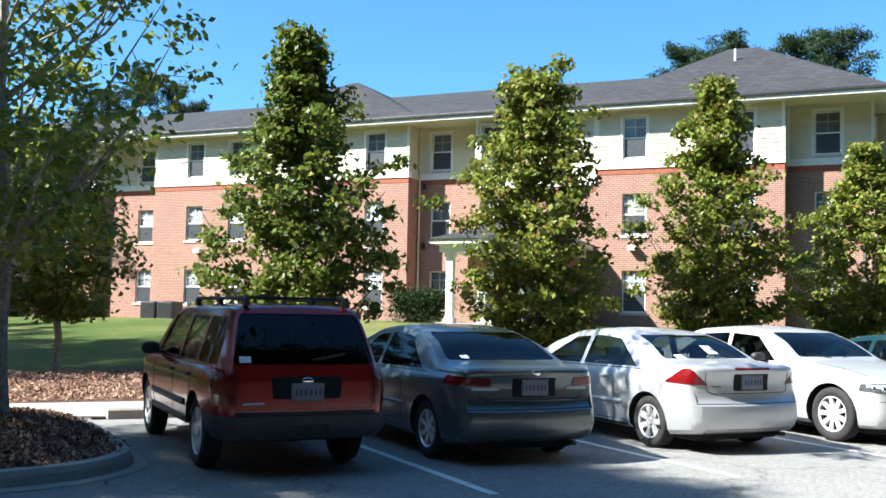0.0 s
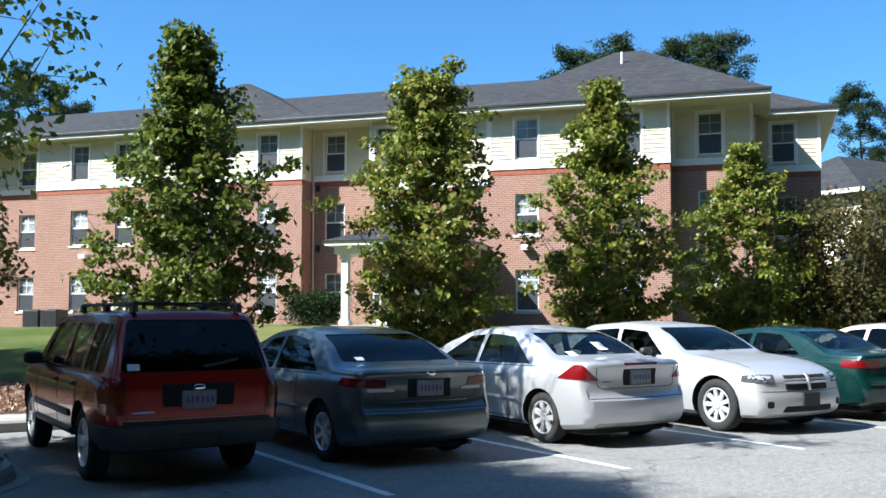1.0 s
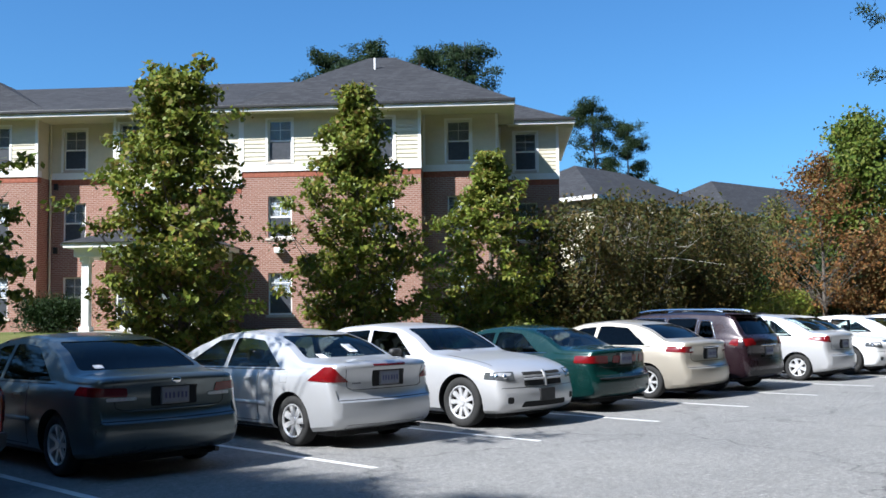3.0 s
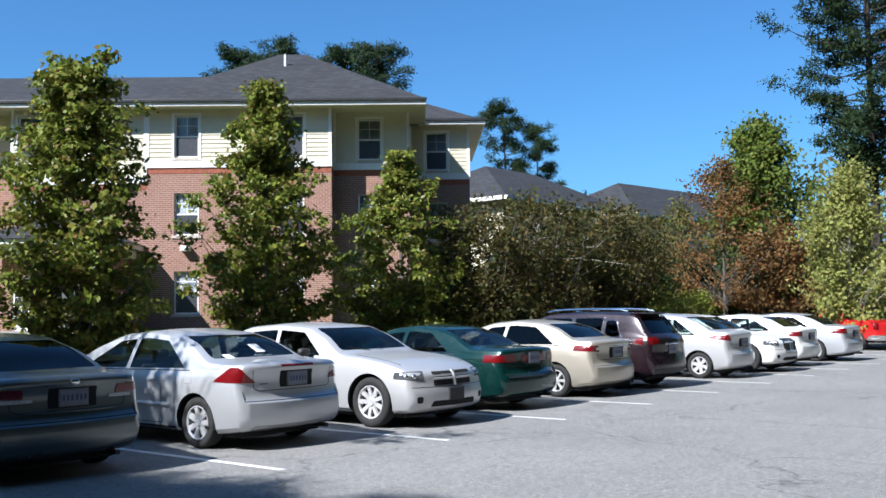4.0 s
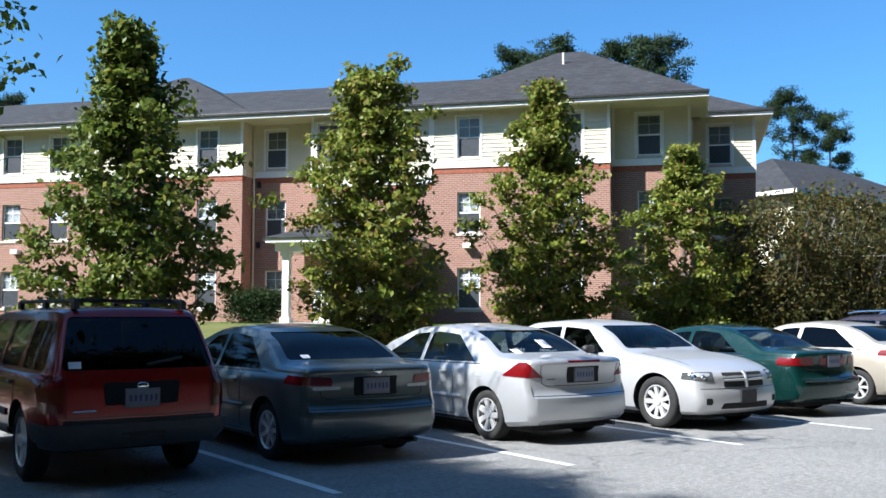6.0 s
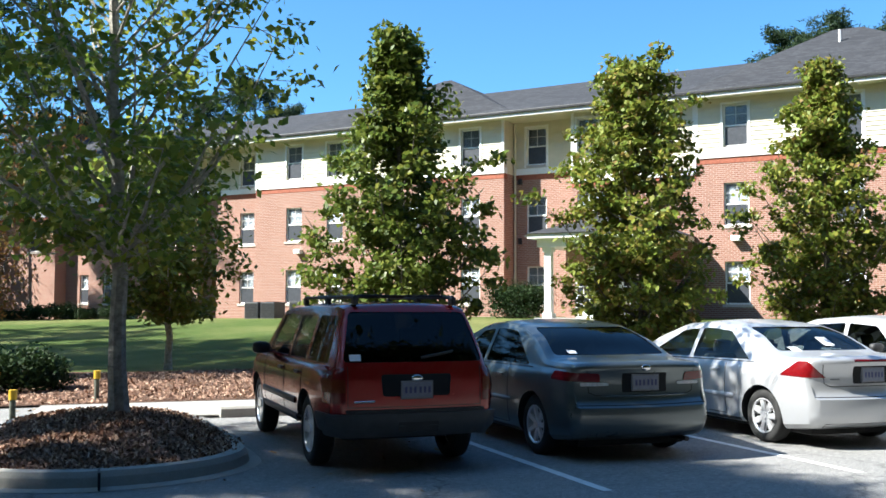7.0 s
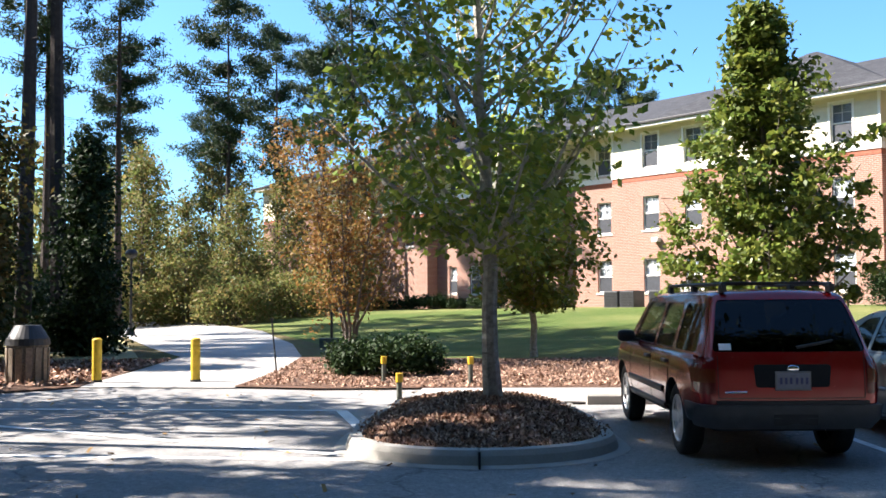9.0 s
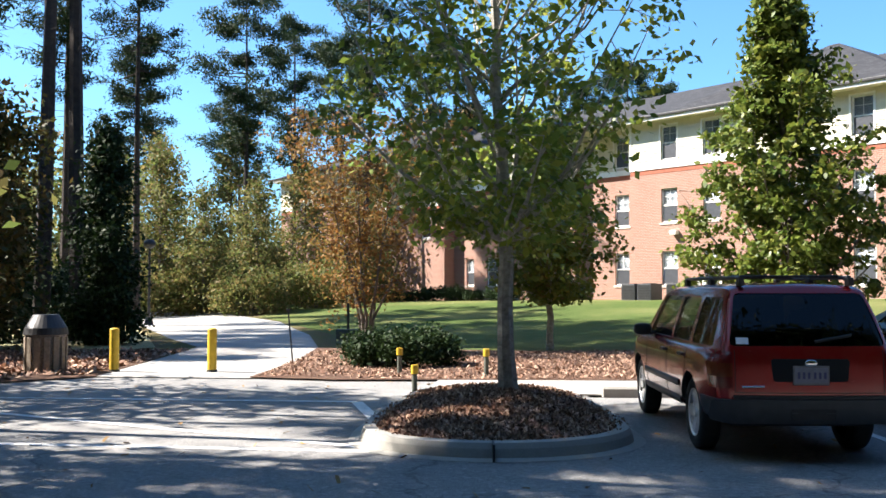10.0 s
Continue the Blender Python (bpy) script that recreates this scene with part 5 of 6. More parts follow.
crossover()
sedan("sedan", "silver compact sedan with plastic wheel covers", P_SILVER2, 4.46, 1.70, 1.52, 1.10, 1.0, (.55, 1.4, 2.5, 3.65), .97, (.88, 3.48), 22.15, 8.6, .31, 6, "wide", plate_z=.84, pillar=2.15,
      lights=[([(.54, .88), (1.05, .95), (.90, 1.02), (.60, 1.03)], "rear_corner", M_TAIL)])
big_sedan("white large sedan parked nose out with square grille", P_WHITE, 24.8, 8.5, 7, M_HEAD, True)
sedan("sedan", "white four-door sedan between two other cars", P_WHITE, 4.75, 1.8, 1.46, 1.07, .95, (.55, 1.4, 2.65, 3.75), .95, (1.02, 3.72), 27.35, 8.75, .32, 6, "wide", plate_z=.84, pillar=2.25,
      lights=[([(.54, .84), (.92, .85), (.9, .975), (.56, .98)], "rear_corner", M_TAIL)])
sedan("sedan", "silver four-door sedan with dark red tail lights", P_SILVER, 4.93, 1.84, 1.47, 1.07, .96, (.75, 1.6, 2.8, 3.9), .95, (1.08, 3.88), 30.5, 8.5, .33, 5, "wide", plate_z=.84, pillar=2.45,
      lights=[([(.54, .83), (1.05, .87), (.92, .99), (.62, 1.0)], "rear_corner", M_TAIL)])


def pickup():
    L = 5.2
    sil = [(0, 1.03), (.03, 1.08), (2.02, 1.08), (2.06, 1.15), (2.16, 1.62), (2.3, 1.70), (2.8, 1.73), (3.3, 1.70), (3.95, 1.16), (4.05, 1.11), (4.7, 1.05), (5.0, .98), (L, .86)]
    c = Car("pickup_truck", "bright red pickup truck at the far end of the row", "truck", P_TRUCK, L, 1.78, sil, [(0, 1.04), (2, 1.06), (L, 1.02)], (1.05, 4.2), .38, .38, .78, REAR_SUV, NOSE, (.05, .2), (2.26, 3.85), group="")
    screens(c, (1.2, 1.60), (1.18, 1.62), .86)
    c.window("side_window", [(2.34, 1.11), (3.62, 1.09), (3.22, 1.60), (2.36, 1.60)], "side")
    c.patch("tail_light", [(.66, .78), (.83, .78), (.83, 1.02), (.66, 1.02)], "rear", M_TAIL, .012, .02)
    c.patch("bumper", [(-.84, .44), (.84, .44), (.84, .58), (-.84, .58)], "rear", M_CHROME, .08, .03, (1,), "chrome rear bumper", depth=.1)
    # near-black sheet on the solid bed, painting the shade of its hollow
    bm = bmesh.new()
    box(bm, -.70, .70, .14, 1.95, 1.09, 1.105)
    part("bed_hollow_shade", bm, M_WELL, c.top)
    for s in (-1, 1):
        bm = bmesh.new()
        box(bm, s * .77 - .05, s * .77 + .05, .1, 2.02, 1.06, 1.14, bevel=.015)
        part("bed_rail", bm, P_TRUCK, c.top)
    bm = bmesh.new()
    box(bm, -.82, .82, .05, .12, 1.04, 1.14, bevel=.015)
    part("tailgate_cap", bm, P_TRUCK, c.top)
    door_lines(c, (2.25, 3.5), .48)
    c.handles((2.4,), .98, M_BLACKPL)
    c.mirrors(3.35, M_BLACKPL)
    c.rim("wide", 5, M_ALLOY)
    c.put(37.95, 9.35, -40)


pickup()

# ---- trees and shrubs ----
M_BARK = plain("grey_bark", (.105, .09, .075), 0.9, var=.35, scale=9, bump=.8)
M_PALEBARK = plain("pale_bark", (.34, .32, .28), 0.9, var=.5, scale=13, bump=.7)
M_PINEBARK = plain("pine_bark", (.042, .032, .027), 0.95, var=.4, scale=7, bump=.9)
L_MAPLE = mat_island("maple_leaves", [(0.100, 0.143, 0.023), (0.141, 0.186, 0.028), (0.194, 0.218, 0.034), (0.083, 0.127, 0.020), (0.244, 0.228, 0.043), (0.134, 0.176, 0.028), (0.218, 0.134, 0.046)], .4, .32)
L_MAPLE2 = mat_island("green_maple_leaves", [(0.065, 0.106, 0.019), (0.103, 0.150, 0.025), (0.141, 0.177, 0.030), (0.056, 0.088, 0.018), (0.178, 0.185, 0.035), (0.085, 0.129, 0.022)], .4, .32)
L_ISLE = mat_island("thin_tree_leaves", [(0.092, 0.158, 0.030), (0.146, 0.219, 0.035), (0.243, 0.304, 0.047), (0.080, 0.134, 0.026), (0.328, 0.340, 0.058), (0.121, 0.182, 0.030)], .4, .42)
L_RUST = mat_island("rust_leaves", [(0.187, 0.081, 0.025), (0.259, 0.126, 0.038), (0.216, 0.155, 0.043), (0.144, 0.059, 0.021), (0.288, 0.178, 0.060), (0.158, 0.126, 0.034)], .6, .4)
L_BROWN = mat_island("brown_green_leaves", [(0.043, 0.057, 0.013), (0.095, 0.067, 0.020), (0.038, 0.053, 0.013), (0.123, 0.081, 0.026), (0.028, 0.041, 0.011), (0.067, 0.071, 0.018)], .6, .25)
L_REDBROWN = mat_island("red_brown_leaves", [(0.17, 0.075, 0.027), (0.24, 0.115, 0.04), (0.13, 0.062, 0.02), (0.2, 0.13, 0.05), (0.12, 0.10, 0.035)], .6, .35)
L_YELLOW = mat_island("yellow_green_leaves", [(0.222, 0.250, 0.058), (0.315, 0.315, 0.091), (0.157, 0.196, 0.046), (0.381, 0.341, 0.118)], .55, .4)
L_PINE = mat_island("pine_needles", [(0.017, 0.035, 0.014), (0.027, 0.050, 0.018), (0.041, 0.063, 0.023), (0.013, 0.027, 0.013)], .6, .2)
L_SHRUB = mat_island("shrub_leaves", [(0.011, 0.026, 0.007), (0.019, 0.040, 0.010), (0.028, 0.051, 0.014), (0.008, 0.017, 0.006)], .62, .2)
L_WOODS = mat_island("wood_leaves", [(0.09, 0.13, 0.035), (0.14, 0.17, 0.045), (0.20, 0.19, 0.06), (0.075, 0.10, 0.03), (0.24, 0.19, 0.07), (0.18, 0.125, 0.05)], .6, .42)


def tubes(segs, sides=5):
    """Tapered tubes: rows of (p0, p1, r0, r1) as arrays of quads."""
    out = []
    for p0, p1, r0, r1 in segs:
        p0, p1 = np.array(p0, float), np.array(p1, float)
        d = p1 - p0
        d /= max(1e-6, np.linalg.norm(d))
        a = np.cross(d, [0, 0, 1] if abs(d[2]) < .9 else [1, 0, 0])
        a /= np.linalg.norm(a)
        b = np.cross(d, a)
        ang = [2 * math.pi * i / sides for i in range(sides + 1)]
        for i in range(sides):
            u, v = a * math.cos(ang[i]) + b * math.sin(ang[i]), a * math.cos(ang[i + 1]) + b * math.sin(ang[i + 1])
            out.append([p0 + u * r0, p0 + v * r0, p1 + v * r1, p1 + u * r1])
    return np.array(out)


def leaf_cloud(rng, centres, per, spread, size, up=.5, flat=1.0, shape=.55, out=0.0):
    """Four-cornered leaves scattered round centres."""
    n = len(centres) * per
    c = np.repeat(np.array(centres), per, 0) + rng.normal(0, 1, (n, 3)) * np.array([spread, spread, spread * flat])
    nrm = rng.normal(0, 1, (n, 3)) + np.array([0, 0, up])
    if out:
        o = c * np.array([1, 1, 0])
        nrm = nrm + out * o / (np.linalg.norm(o, axis=1)[:, None] + .3)
    nrm /= np.linalg.norm(nrm, axis=1)[:, None]
    a = np.cross(nrm, rng.normal(0, 1, (n, 3)))
    a /= np.linalg.norm(a, axis=1)[:, None] + 1e-9
    b = np.cross(nrm, a)
    s = size * rng.uniform(.55, 1.25, (n, 1))
    bend = nrm * s * rng.uniform(-.25, .25, (n, 1))
    return np.stack([c - a * s, c - b * s * shape + bend, c + a * s, c + b * s * shape + bend], 1)


def broadleaf(name, label, h, width, seed, leaves, bark, trunk_r=.09, clear=1.2, tips=170, per=60, size=.085, spread=.2, lean=(0, 0), profile="oval", category="tree", sparse=0.0):
    """Trunk, limbs and a crown of many small leaves with an uneven outline."""
    rng = np.random.default_rng(seed)
    lobes = [(rng.uniform(0, 6.28), rng.uniform(.05, .95), rng.choice((.3, .5, 1.25, 1.45))) for _ in range(26)]

    def env(t):
        if profile == "cone":
            return (max(0, 1 - t) ** .75) * (.62 + .38 * min(1, t / .18)) if t > 0 else .6
        return math.sin(math.pi * min(1, max(0, t * .93 + .07)) ** .72) ** .72
    segs, pts = [], []
    nodes, prev, z = [], np.array([0, 0, -.15]), 0
    k = 12
    for i in range(1, k + 1):
        t = i / k
        p = np.array([lean[0] * t + rng.normal(0, .025) * h / 6, lean[1] * t + rng.normal(0, .025) * h / 6, h * .93 * t])
        r0, r1 = trunk_r * (1 - (i - 1) / k) ** .8 + .008, trunk_r * (1 - i / k) ** .8 + .008
        segs.append((prev, p, r0 * (1.25 if i == 1 else 1), r1))
        nodes.append(p)
        prev = p

    def axis(zz):
        f = min(k - 1.001, max(0, zz / (h * .93) * k - 1))
        i = int(f)
        return nodes[i] + (nodes[min(i + 1, k - 1)] - nodes[i]) * (f - i)
    for i in range(tips):
        t = rng.uniform(0, 1) ** (1.15 if profile == "cone" else .9)
        zz = clear + (h - clear) * t
        a = rng.uniform(0, 6.28)
        lump = 1.0
        for la, lt, lm in lobes:
            d = abs((a - la + math.pi) % (2 * math.pi) - math.pi) / .7
            e = abs(t - lt) / .14
            if d < 1 and e < 1:
                lump *= lm
        lump = min(1.25, max(.62, lump))
        rr = width / 2 * env(t) * lump * (rng.uniform(.08, 1) ** .55)
        c = axis(zz)
        tip = np.array([c[0] + math.cos(a) * rr, c[1] + math.sin(a) * rr, zz + rng.normal(0, .08)])
        b = axis(max(clear * .8, zz - rr * rng.uniform(.55, 1.0) - .1))
        mid = (b + tip) / 2 + np.array([0, 0, .08 * rr]) + rng.normal(0, .03, 3)
        r = max(.006, trunk_r * .22 * (1 - t * .6) * min(1, rr))
        segs += [(b, mid, r, r * .65), (mid, tip, r * .65, .004)]
        if rng.uniform() > sparse:
            pts.append(tip)
            if rr > .4:
                pts.append((mid + tip) / 2)
    tree = thing(name, label, category)
    q = tubes(segs, 6)
    link_mesh("trunk", quad_mesh("trunk", q), bark, tree)
    co = leaf_cloud(rng, pts, per, spread, size, .75, .75, .6, .8)
    crown = link_mesh("crown", quad_mesh("crown", co), leaves, tree)
    return tree


def limbed_tree(name, label, h, width, seed, leaves, bark, trunk_r, clear, env, limbs=36, per=80, size=.08, spread=.15, rise=.9, lean=(0, 0), leader=1, thin=0.0, sprays=0):
    """Trunk with rising limbs, each bearing clumps of leaves with gaps between the limbs."""
    rng = np.random.default_rng(seed)
    segs, pts = [], []
    k, prev, nodes = 14, np.array([0, 0, -.15]), []
    for i in range(1, k + 1):
        t = i / k
        p = np.array([lean[0] * t + rng.normal(0, .022) * h / 6, lean[1] * t + rng.normal(0, .022) * h / 6, h * .97 * t])
        segs.append((prev, p, (trunk_r * (1 - (i - 1) / k) ** .75 + .008) * (1.25 if i == 1 else 1), trunk_r * (1 - t) ** .75 + .008))
        nodes.append(p)
        prev = p

    def axis(z):
        f = min(k - 1.001, max(0, z / (h * .97) * k - 1))
        return nodes[int(f)] + (nodes[min(int(f) + 1, k - 1)] - nodes[int(f)]) * (f - int(f))
    for i in range(limbs):
        t = ((i + rng.uniform(0, 1)) / limbs) ** .92
        z, a = clear + (h - clear) * t, 2.4 * i + rng.normal(0, .35)
        rr = width / 2 * float(np.interp(t, [e[0] for e in env], [e[1] for e in env])) * rng.uniform(.5, 1.15)
        c = axis(z)
        tip = np.array([c[0] + math.cos(a) * rr, c[1] + math.sin(a) * rr, z + rng.normal(0, .1)])
        b = axis(max(clear * .9, z - rr * rise * rng.uniform(.8, 1.2) - .1))
        mid = b * .5 + tip * .5 + np.array([math.cos(a), math.sin(a), -.5]) * .1 * rr + rng.normal(0, .04, 3)
        r = max(.008, trunk_r * .34 * (1 - t * .6) * min(1.2, rr))
        segs += [(b, mid, r, r * .62), (mid, tip, r * .62, .004)]
        for f in (.28, .45, .6, .74, .88, 1.0):
            if f * rr < .12 and t < .8 or rng.uniform() < thin:
                continue
            p = b + (mid - b) * f * 2 if f < .5 else mid + (tip - mid) * (f - .5) * 2
            q = p + rng.normal(0, 1, 3) * np.array([.2, .2, .13]) * (.35 + rr * .45)
            segs.append((p, q, .007, .003))
            pts.append(q)
    for i in range(leader * 5):
        pts.append(axis(h * (.86 + .14 * i / (leader * 5))) + rng.normal(0, .1, 3))
    for i in range(sprays):
        t, a = rng.uniform(.35, .9), rng.uniform(0, 6.28)
        b, ln = axis(clear + (h - clear) * t * .7), width * rng.uniform(.5, .72)
        last = b
        for f in (.33, .66, 1.0):
            p = b + np.array([math.cos(a) * ln * f, math.sin(a) * ln * f, ln * (.75 * f + .12 * f * f)]) + rng.normal(0, .07, 3)
            segs.append((last, p, .016 * (1.15 - f) + .003, .016 * (.85 - f * .8) + .003))
            pts += [p + rng.normal(0, .1, 3) for _ in range(1 if f < 1 else 2)] if rng.uniform() < .7 else []
            last = p
    tree = thing(name, label, "tree")
    link_mesh("trunk", quad_mesh("trunk", tubes(segs, 7)), bark, tree)
    link_mesh("crown", quad_mesh("crown", leaf_cloud(rng, pts, per, spread, size, .9, .62, .62, .6)), leaves, tree)
    return tree


def put(tree, x, y, z=None, turn=0.0, scale=1.0):
    m = Matrix.Translation((x, y, gz(x, y) if z is None else z)) @ Matrix.Rotation(radians(turn), 4, "Z") @ Matrix.Diagonal((scale, scale, scale, 1))
    tree.matrix_world = m
    return tree


# young maples behind the stalls
SPIRE = [(0, .4), (.1, .72), (.26, .96), (.46, 1), (.6, .84), (.73, .52), (.86, .28), (1, .1)]
BROAD = [(0, .42), (.1, .7), (.25, .95), (.45, 1), (.6, .86), (.75, .7), (.88, .52), (1, .25)]
put(limbed_tree("maple_tree", "young maple with dense yellow-green crown behind the parked cars", 6.85, 3.5, 11, L_MAPLE2, M_BARK, .085, .9, SPIRE, 78, 60, .074, .13), 5.72, 18.0)
put(limbed_tree("maple_tree", "young maple with twin-topped yellow-green crown beside the porch", 6.7, 3.5, 23, L_MAPLE, M_BARK, .085, .85, BROAD, 74, 58, .074, .13, lean=(-.15, 0)), 11.1, 18.0)
put(limbed_tree("maple_tree", "slender young maple turning yellow in front of the brick wall", 6.85, 3.5, 31, L_MAPLE, M_BARK, .085, .7, SPIRE, 74, 58, .074, .13), 15.95, 18.0)
put(limbed_tree("maple_tree", "small maple with thin yellow-green crown beside a shrub bank", 5.35, 3.7, 47, L_MAPLE, M_BARK, .07, .4, SPIRE, 60, 56, .074, .13), 20.7, 17.8)
# the tree on the island, thin and upright, and the staked one on the lawn
VASE = [(0, .3), (.12, .75), (.3, .95), (.5, 1), (.7, .85), (.85, .6), (1, .2)]
put(limbed_tree("street_tree", "tall thin-leaved tree with grey trunk on the mulch island", 7.7, 4.8, 5, L_ISLE, M_PALEBARK, .1, 2.0, VASE, 48, 40, .068, .19, 1.2, (-.25, .1), thin=.16, sprays=14), 0.46, 12.2, .33)
put(limbed_tree("young_tree", "young tree with pale trunk and bright leaves on the lawn edge", 5.6, 3.3, 61, L_MAPLE, M_PALEBARK, .085, 1.35, BROAD, 40, 44, .085, .16), 2.1, 24.6)


def multi_stem(name, label, h, width, seed, leaves, bark, x, y, stems=7, per=34, size=.06, spread=.16, tips=26, base=.25):
    rng = np.random.default_rng(seed)
    segs, pts = [], []
    for s in range(stems):
        a = 2 * math.pi * (s + rng.uniform(-.3, .3)) / stems
        prev, r = np.array([math.cos(a) * .06, math.sin(a) * .06, -.1]), .045
        out = rng.uniform(.5, 1) * width / 2
        line = []
        for i in range(1, 7):
            t = i / 6
            p = np.array([math.cos(a) * out * t ** 1.3, math.sin(a) * out * t ** 1.3, h * .86 * t * rng.uniform(.93, 1.03)]) + rng.normal(0, .04, 3)
            segs.append((prev, p, r * (1.08 - t), r * (.95 - t * .85)))
            prev = p
            line.append(p)
        for i in range(tips):
            t = rng.uniform(base, 1)
            p = line[min(5, int(t * 6))]
            q = p + rng.normal(0, 1, 3) * np.array([.3, .3, .28]) * width / 2.6 + np.array([0, 0, .18])
            q[2] = min(q[2], h * rng.uniform(.93, 1.02))
            segs.append((p, q, .012, .003))
            pts += [q, (p + q) / 2]
    tree = thing(name, label, "tree")
    link_mesh("branchwork", quad_mesh("branchwork", tubes(segs, 5)), bark, tree)
    link_mesh("crown", quad_mesh("crown", leaf_cloud(rng, pts, per, spread, size, .5, .9)), leaves, tree)
    return put(tree, x, y)


multi_stem("crape_myrtle", "many-stemmed small tree with rust-orange autumn leaves by the path", 5.9, 4.3, 7, L_RUST, M_BARK, -2.35, 23.4, 8, 22, .055)
multi_stem("crape_myrtle", "shrubby tree with thin brown-green leaves and bare twigs", 4.5, 4.2, 17, L_BROWN, M_BARK, 23.0, 16.4, 9, 26, .07, .2, 22, .1)
multi_stem("crape_myrtle", "shrubby tree with brownish leaves and pale arching twigs", 4.3, 4.6, 18, L_BROWN, M_PALEBARK, 26.6, 16.8, 9, 26, .07, .2, 30, .1)
multi_stem("crape_myrtle", "brownish shrubby tree with pale twigs beside the car park", 3.9, 4.4, 19, L_BROWN, M_BARK, 30.3, 17.2, 9, 26, .07, .2, 30, .1)
multi_stem("crape_myrtle", "dark brown-green shrubby tree at the end of the row", 3.6, 4.6, 20, L_BROWN, M_BARK, 34.2, 18.2, 8, 26, .07, .22, 30, .1)
put(broadleaf("autumn_tree", "red-brown autumn tree behind the parked cars", 7.0, 6.2, 71, L_REDBROWN, M_BARK, .09, .5, 150, 32, .08, .22, sparse=.15), 41.6, 17.2)
put(broadleaf("autumn_tree", "lower red-brown autumn tree beside a taller one", 4.6, 4.2, 72, L_REDBROWN, M_BARK, .08, .4, 130, 36, .085, .26), 44.6, 15.6)
put(broadleaf("birch_tree", "pale yellow-green tree near the red pickup", 7.0, 4.6, 73, L_YELLOW, M_PALEBARK, .09, .7, 220, 36, .085, .24), 39.2, 11.2)
put(broadleaf("birch_tree", "yellow-green tree by the far end of the car park", 5.6, 4.6, 74, L_YELLOW, M_PALEBARK, .09, .6, 180, 36, .085, .24), 42.4, 9.2)
put(broadleaf("broadleaf_tree", "tall green broadleaf tree behind the autumn trees", 11.2, 8.0, 75, L_MAPLE2, M_BARK, .2, 1.5, 240, 46, .14, .42), 56.3, 21.0)


def pine(name, label, h, seed, crown=.45, spread_w=3.2, r=.22, count=60, per=95, needle=.24, bare=12):
    """Tall pine: bare trunk, then level boughs with clumps of needles."""
    rng = np.random.default_rng(seed)
    segs, prev, pts = [], np.array([0, 0, -.3]), []
    bend = rng.normal(0, .25, 2)
    line = []
    for i in range(1, 11):
        t = i / 10
        p = np.array([bend[0] * math.sin(t * 3), bend[1] * math.sin(t * 2.4), h * t])
        segs.append((prev, p, r * (1.05 - .85 * (i - 1) / 10), r * (1.05 - .85 * t)))
        prev = p
        line.append(p)

    def ax(z):
        f = max(0, min(8.99, z / h * 10 - 1))
        i = int(f)
        return line[i] + (line[i + 1] - line[i]) * (f - i)
    for i in range(count):
        t = rng.uniform(0, 1)
        z = h * (1 - crown + crown * t)
        a = rng.uniform(0, 6.28)
        ln = spread_w * (.35 + .65 * math.sin(math.pi * (1 - t) ** .8) ** .8) * rng.uniform(.4, 1.0) * (1 if rng.uniform() > .15 else 1.4)
        b = ax(z)
        tip = b + np.array([math.cos(a) * ln, math.sin(a) * ln, ln * rng.uniform(-.1, .35)])
        mid = b * .45 + tip * .55 + np.array([0, 0, -.08 * ln])
        segs += [(b, mid, .05 * (1.2 - t), .028), (mid, tip, .028, .01)]
        for f in (.55, .75, .92, 1.0):
            if rng.uniform() < .8:
                pts.append(mid * (1 - (f - .55) / .45) + tip * ((f - .55) / .45) + rng.normal(0, .18, 3))
    for i in range(bare):
        z = h * rng.uniform(.3, 1 - crown)
        a, ln = rng.uniform(0, 6.28), rng.uniform(.4, 1.8)
        segs.append((ax(z), ax(z) + np.array([math.cos(a) * ln, math.sin(a) * ln, rng.uniform(-.3, .3)]), .02, .006))
    tree = thing(name, label, "tree")
    link_mesh("trunk", quad_mesh("trunk", tubes(segs, 7)), M_PINEBARK, tree)
    n = len(pts) * per
    c = np.repeat(np.array(pts), per, 0) + rng.normal(0, 1, (n, 3)) * np.array([.27, .27, .17])
    d = rng.normal(0, 1, (n, 3)) + np.array([0, 0, .35])
    d /= np.linalg.norm(d, axis=1)[:, None]
    s = np.cross(d, rng.normal(0, 1, (n, 3)))
    s /= np.linalg.norm(s, axis=1)[:, None] + 1e-9
    ln = needle * rng.uniform(.6, 1.3, (n, 1))
    link_mesh("crown", quad_mesh("crown", np.stack([c - s * .042, c + s * .042, c + d * ln], 1), 3), L_PINE, tree)
    return tree


PA = pine("pine_tree", "tall dark pine with a bare trunk at the wood's edge", 24, 1, .5, 3.3, .24, 54, 75)
PBIG = pine("pine_tree", "large dense pine towering over the far end of the car park", 23, 9, .66, 4.4, .3, 120, 110)
put(PBIG, 53.3, 13.9, turn=40)
PB_ = pine("pine_tree", "tall slim pine with clumped crown", 19, 2, .55, 2.8, .17, 55)
PC = pine("pine_tree", "tall pine with layered boughs above the roofs", 21, 3, .42, 3.6, .2, 58)
put(PA, -11.9, 27.6)
put(PB_, -13.0, 58.6, turn=40)
put(PC, -6.0, 56.5, turn=80)


def pine_at(src, x, y, turn, s, label=""):
    ob = copy_thing(src, Matrix.Translation((x, y, gz(x, y) if y < 70 else .6)) @ Matrix.Rotation(radians(turn), 4, "Z") @ Matrix.Diagonal((s, s, s, 1)))
    if label:
        tagged(ob, label)


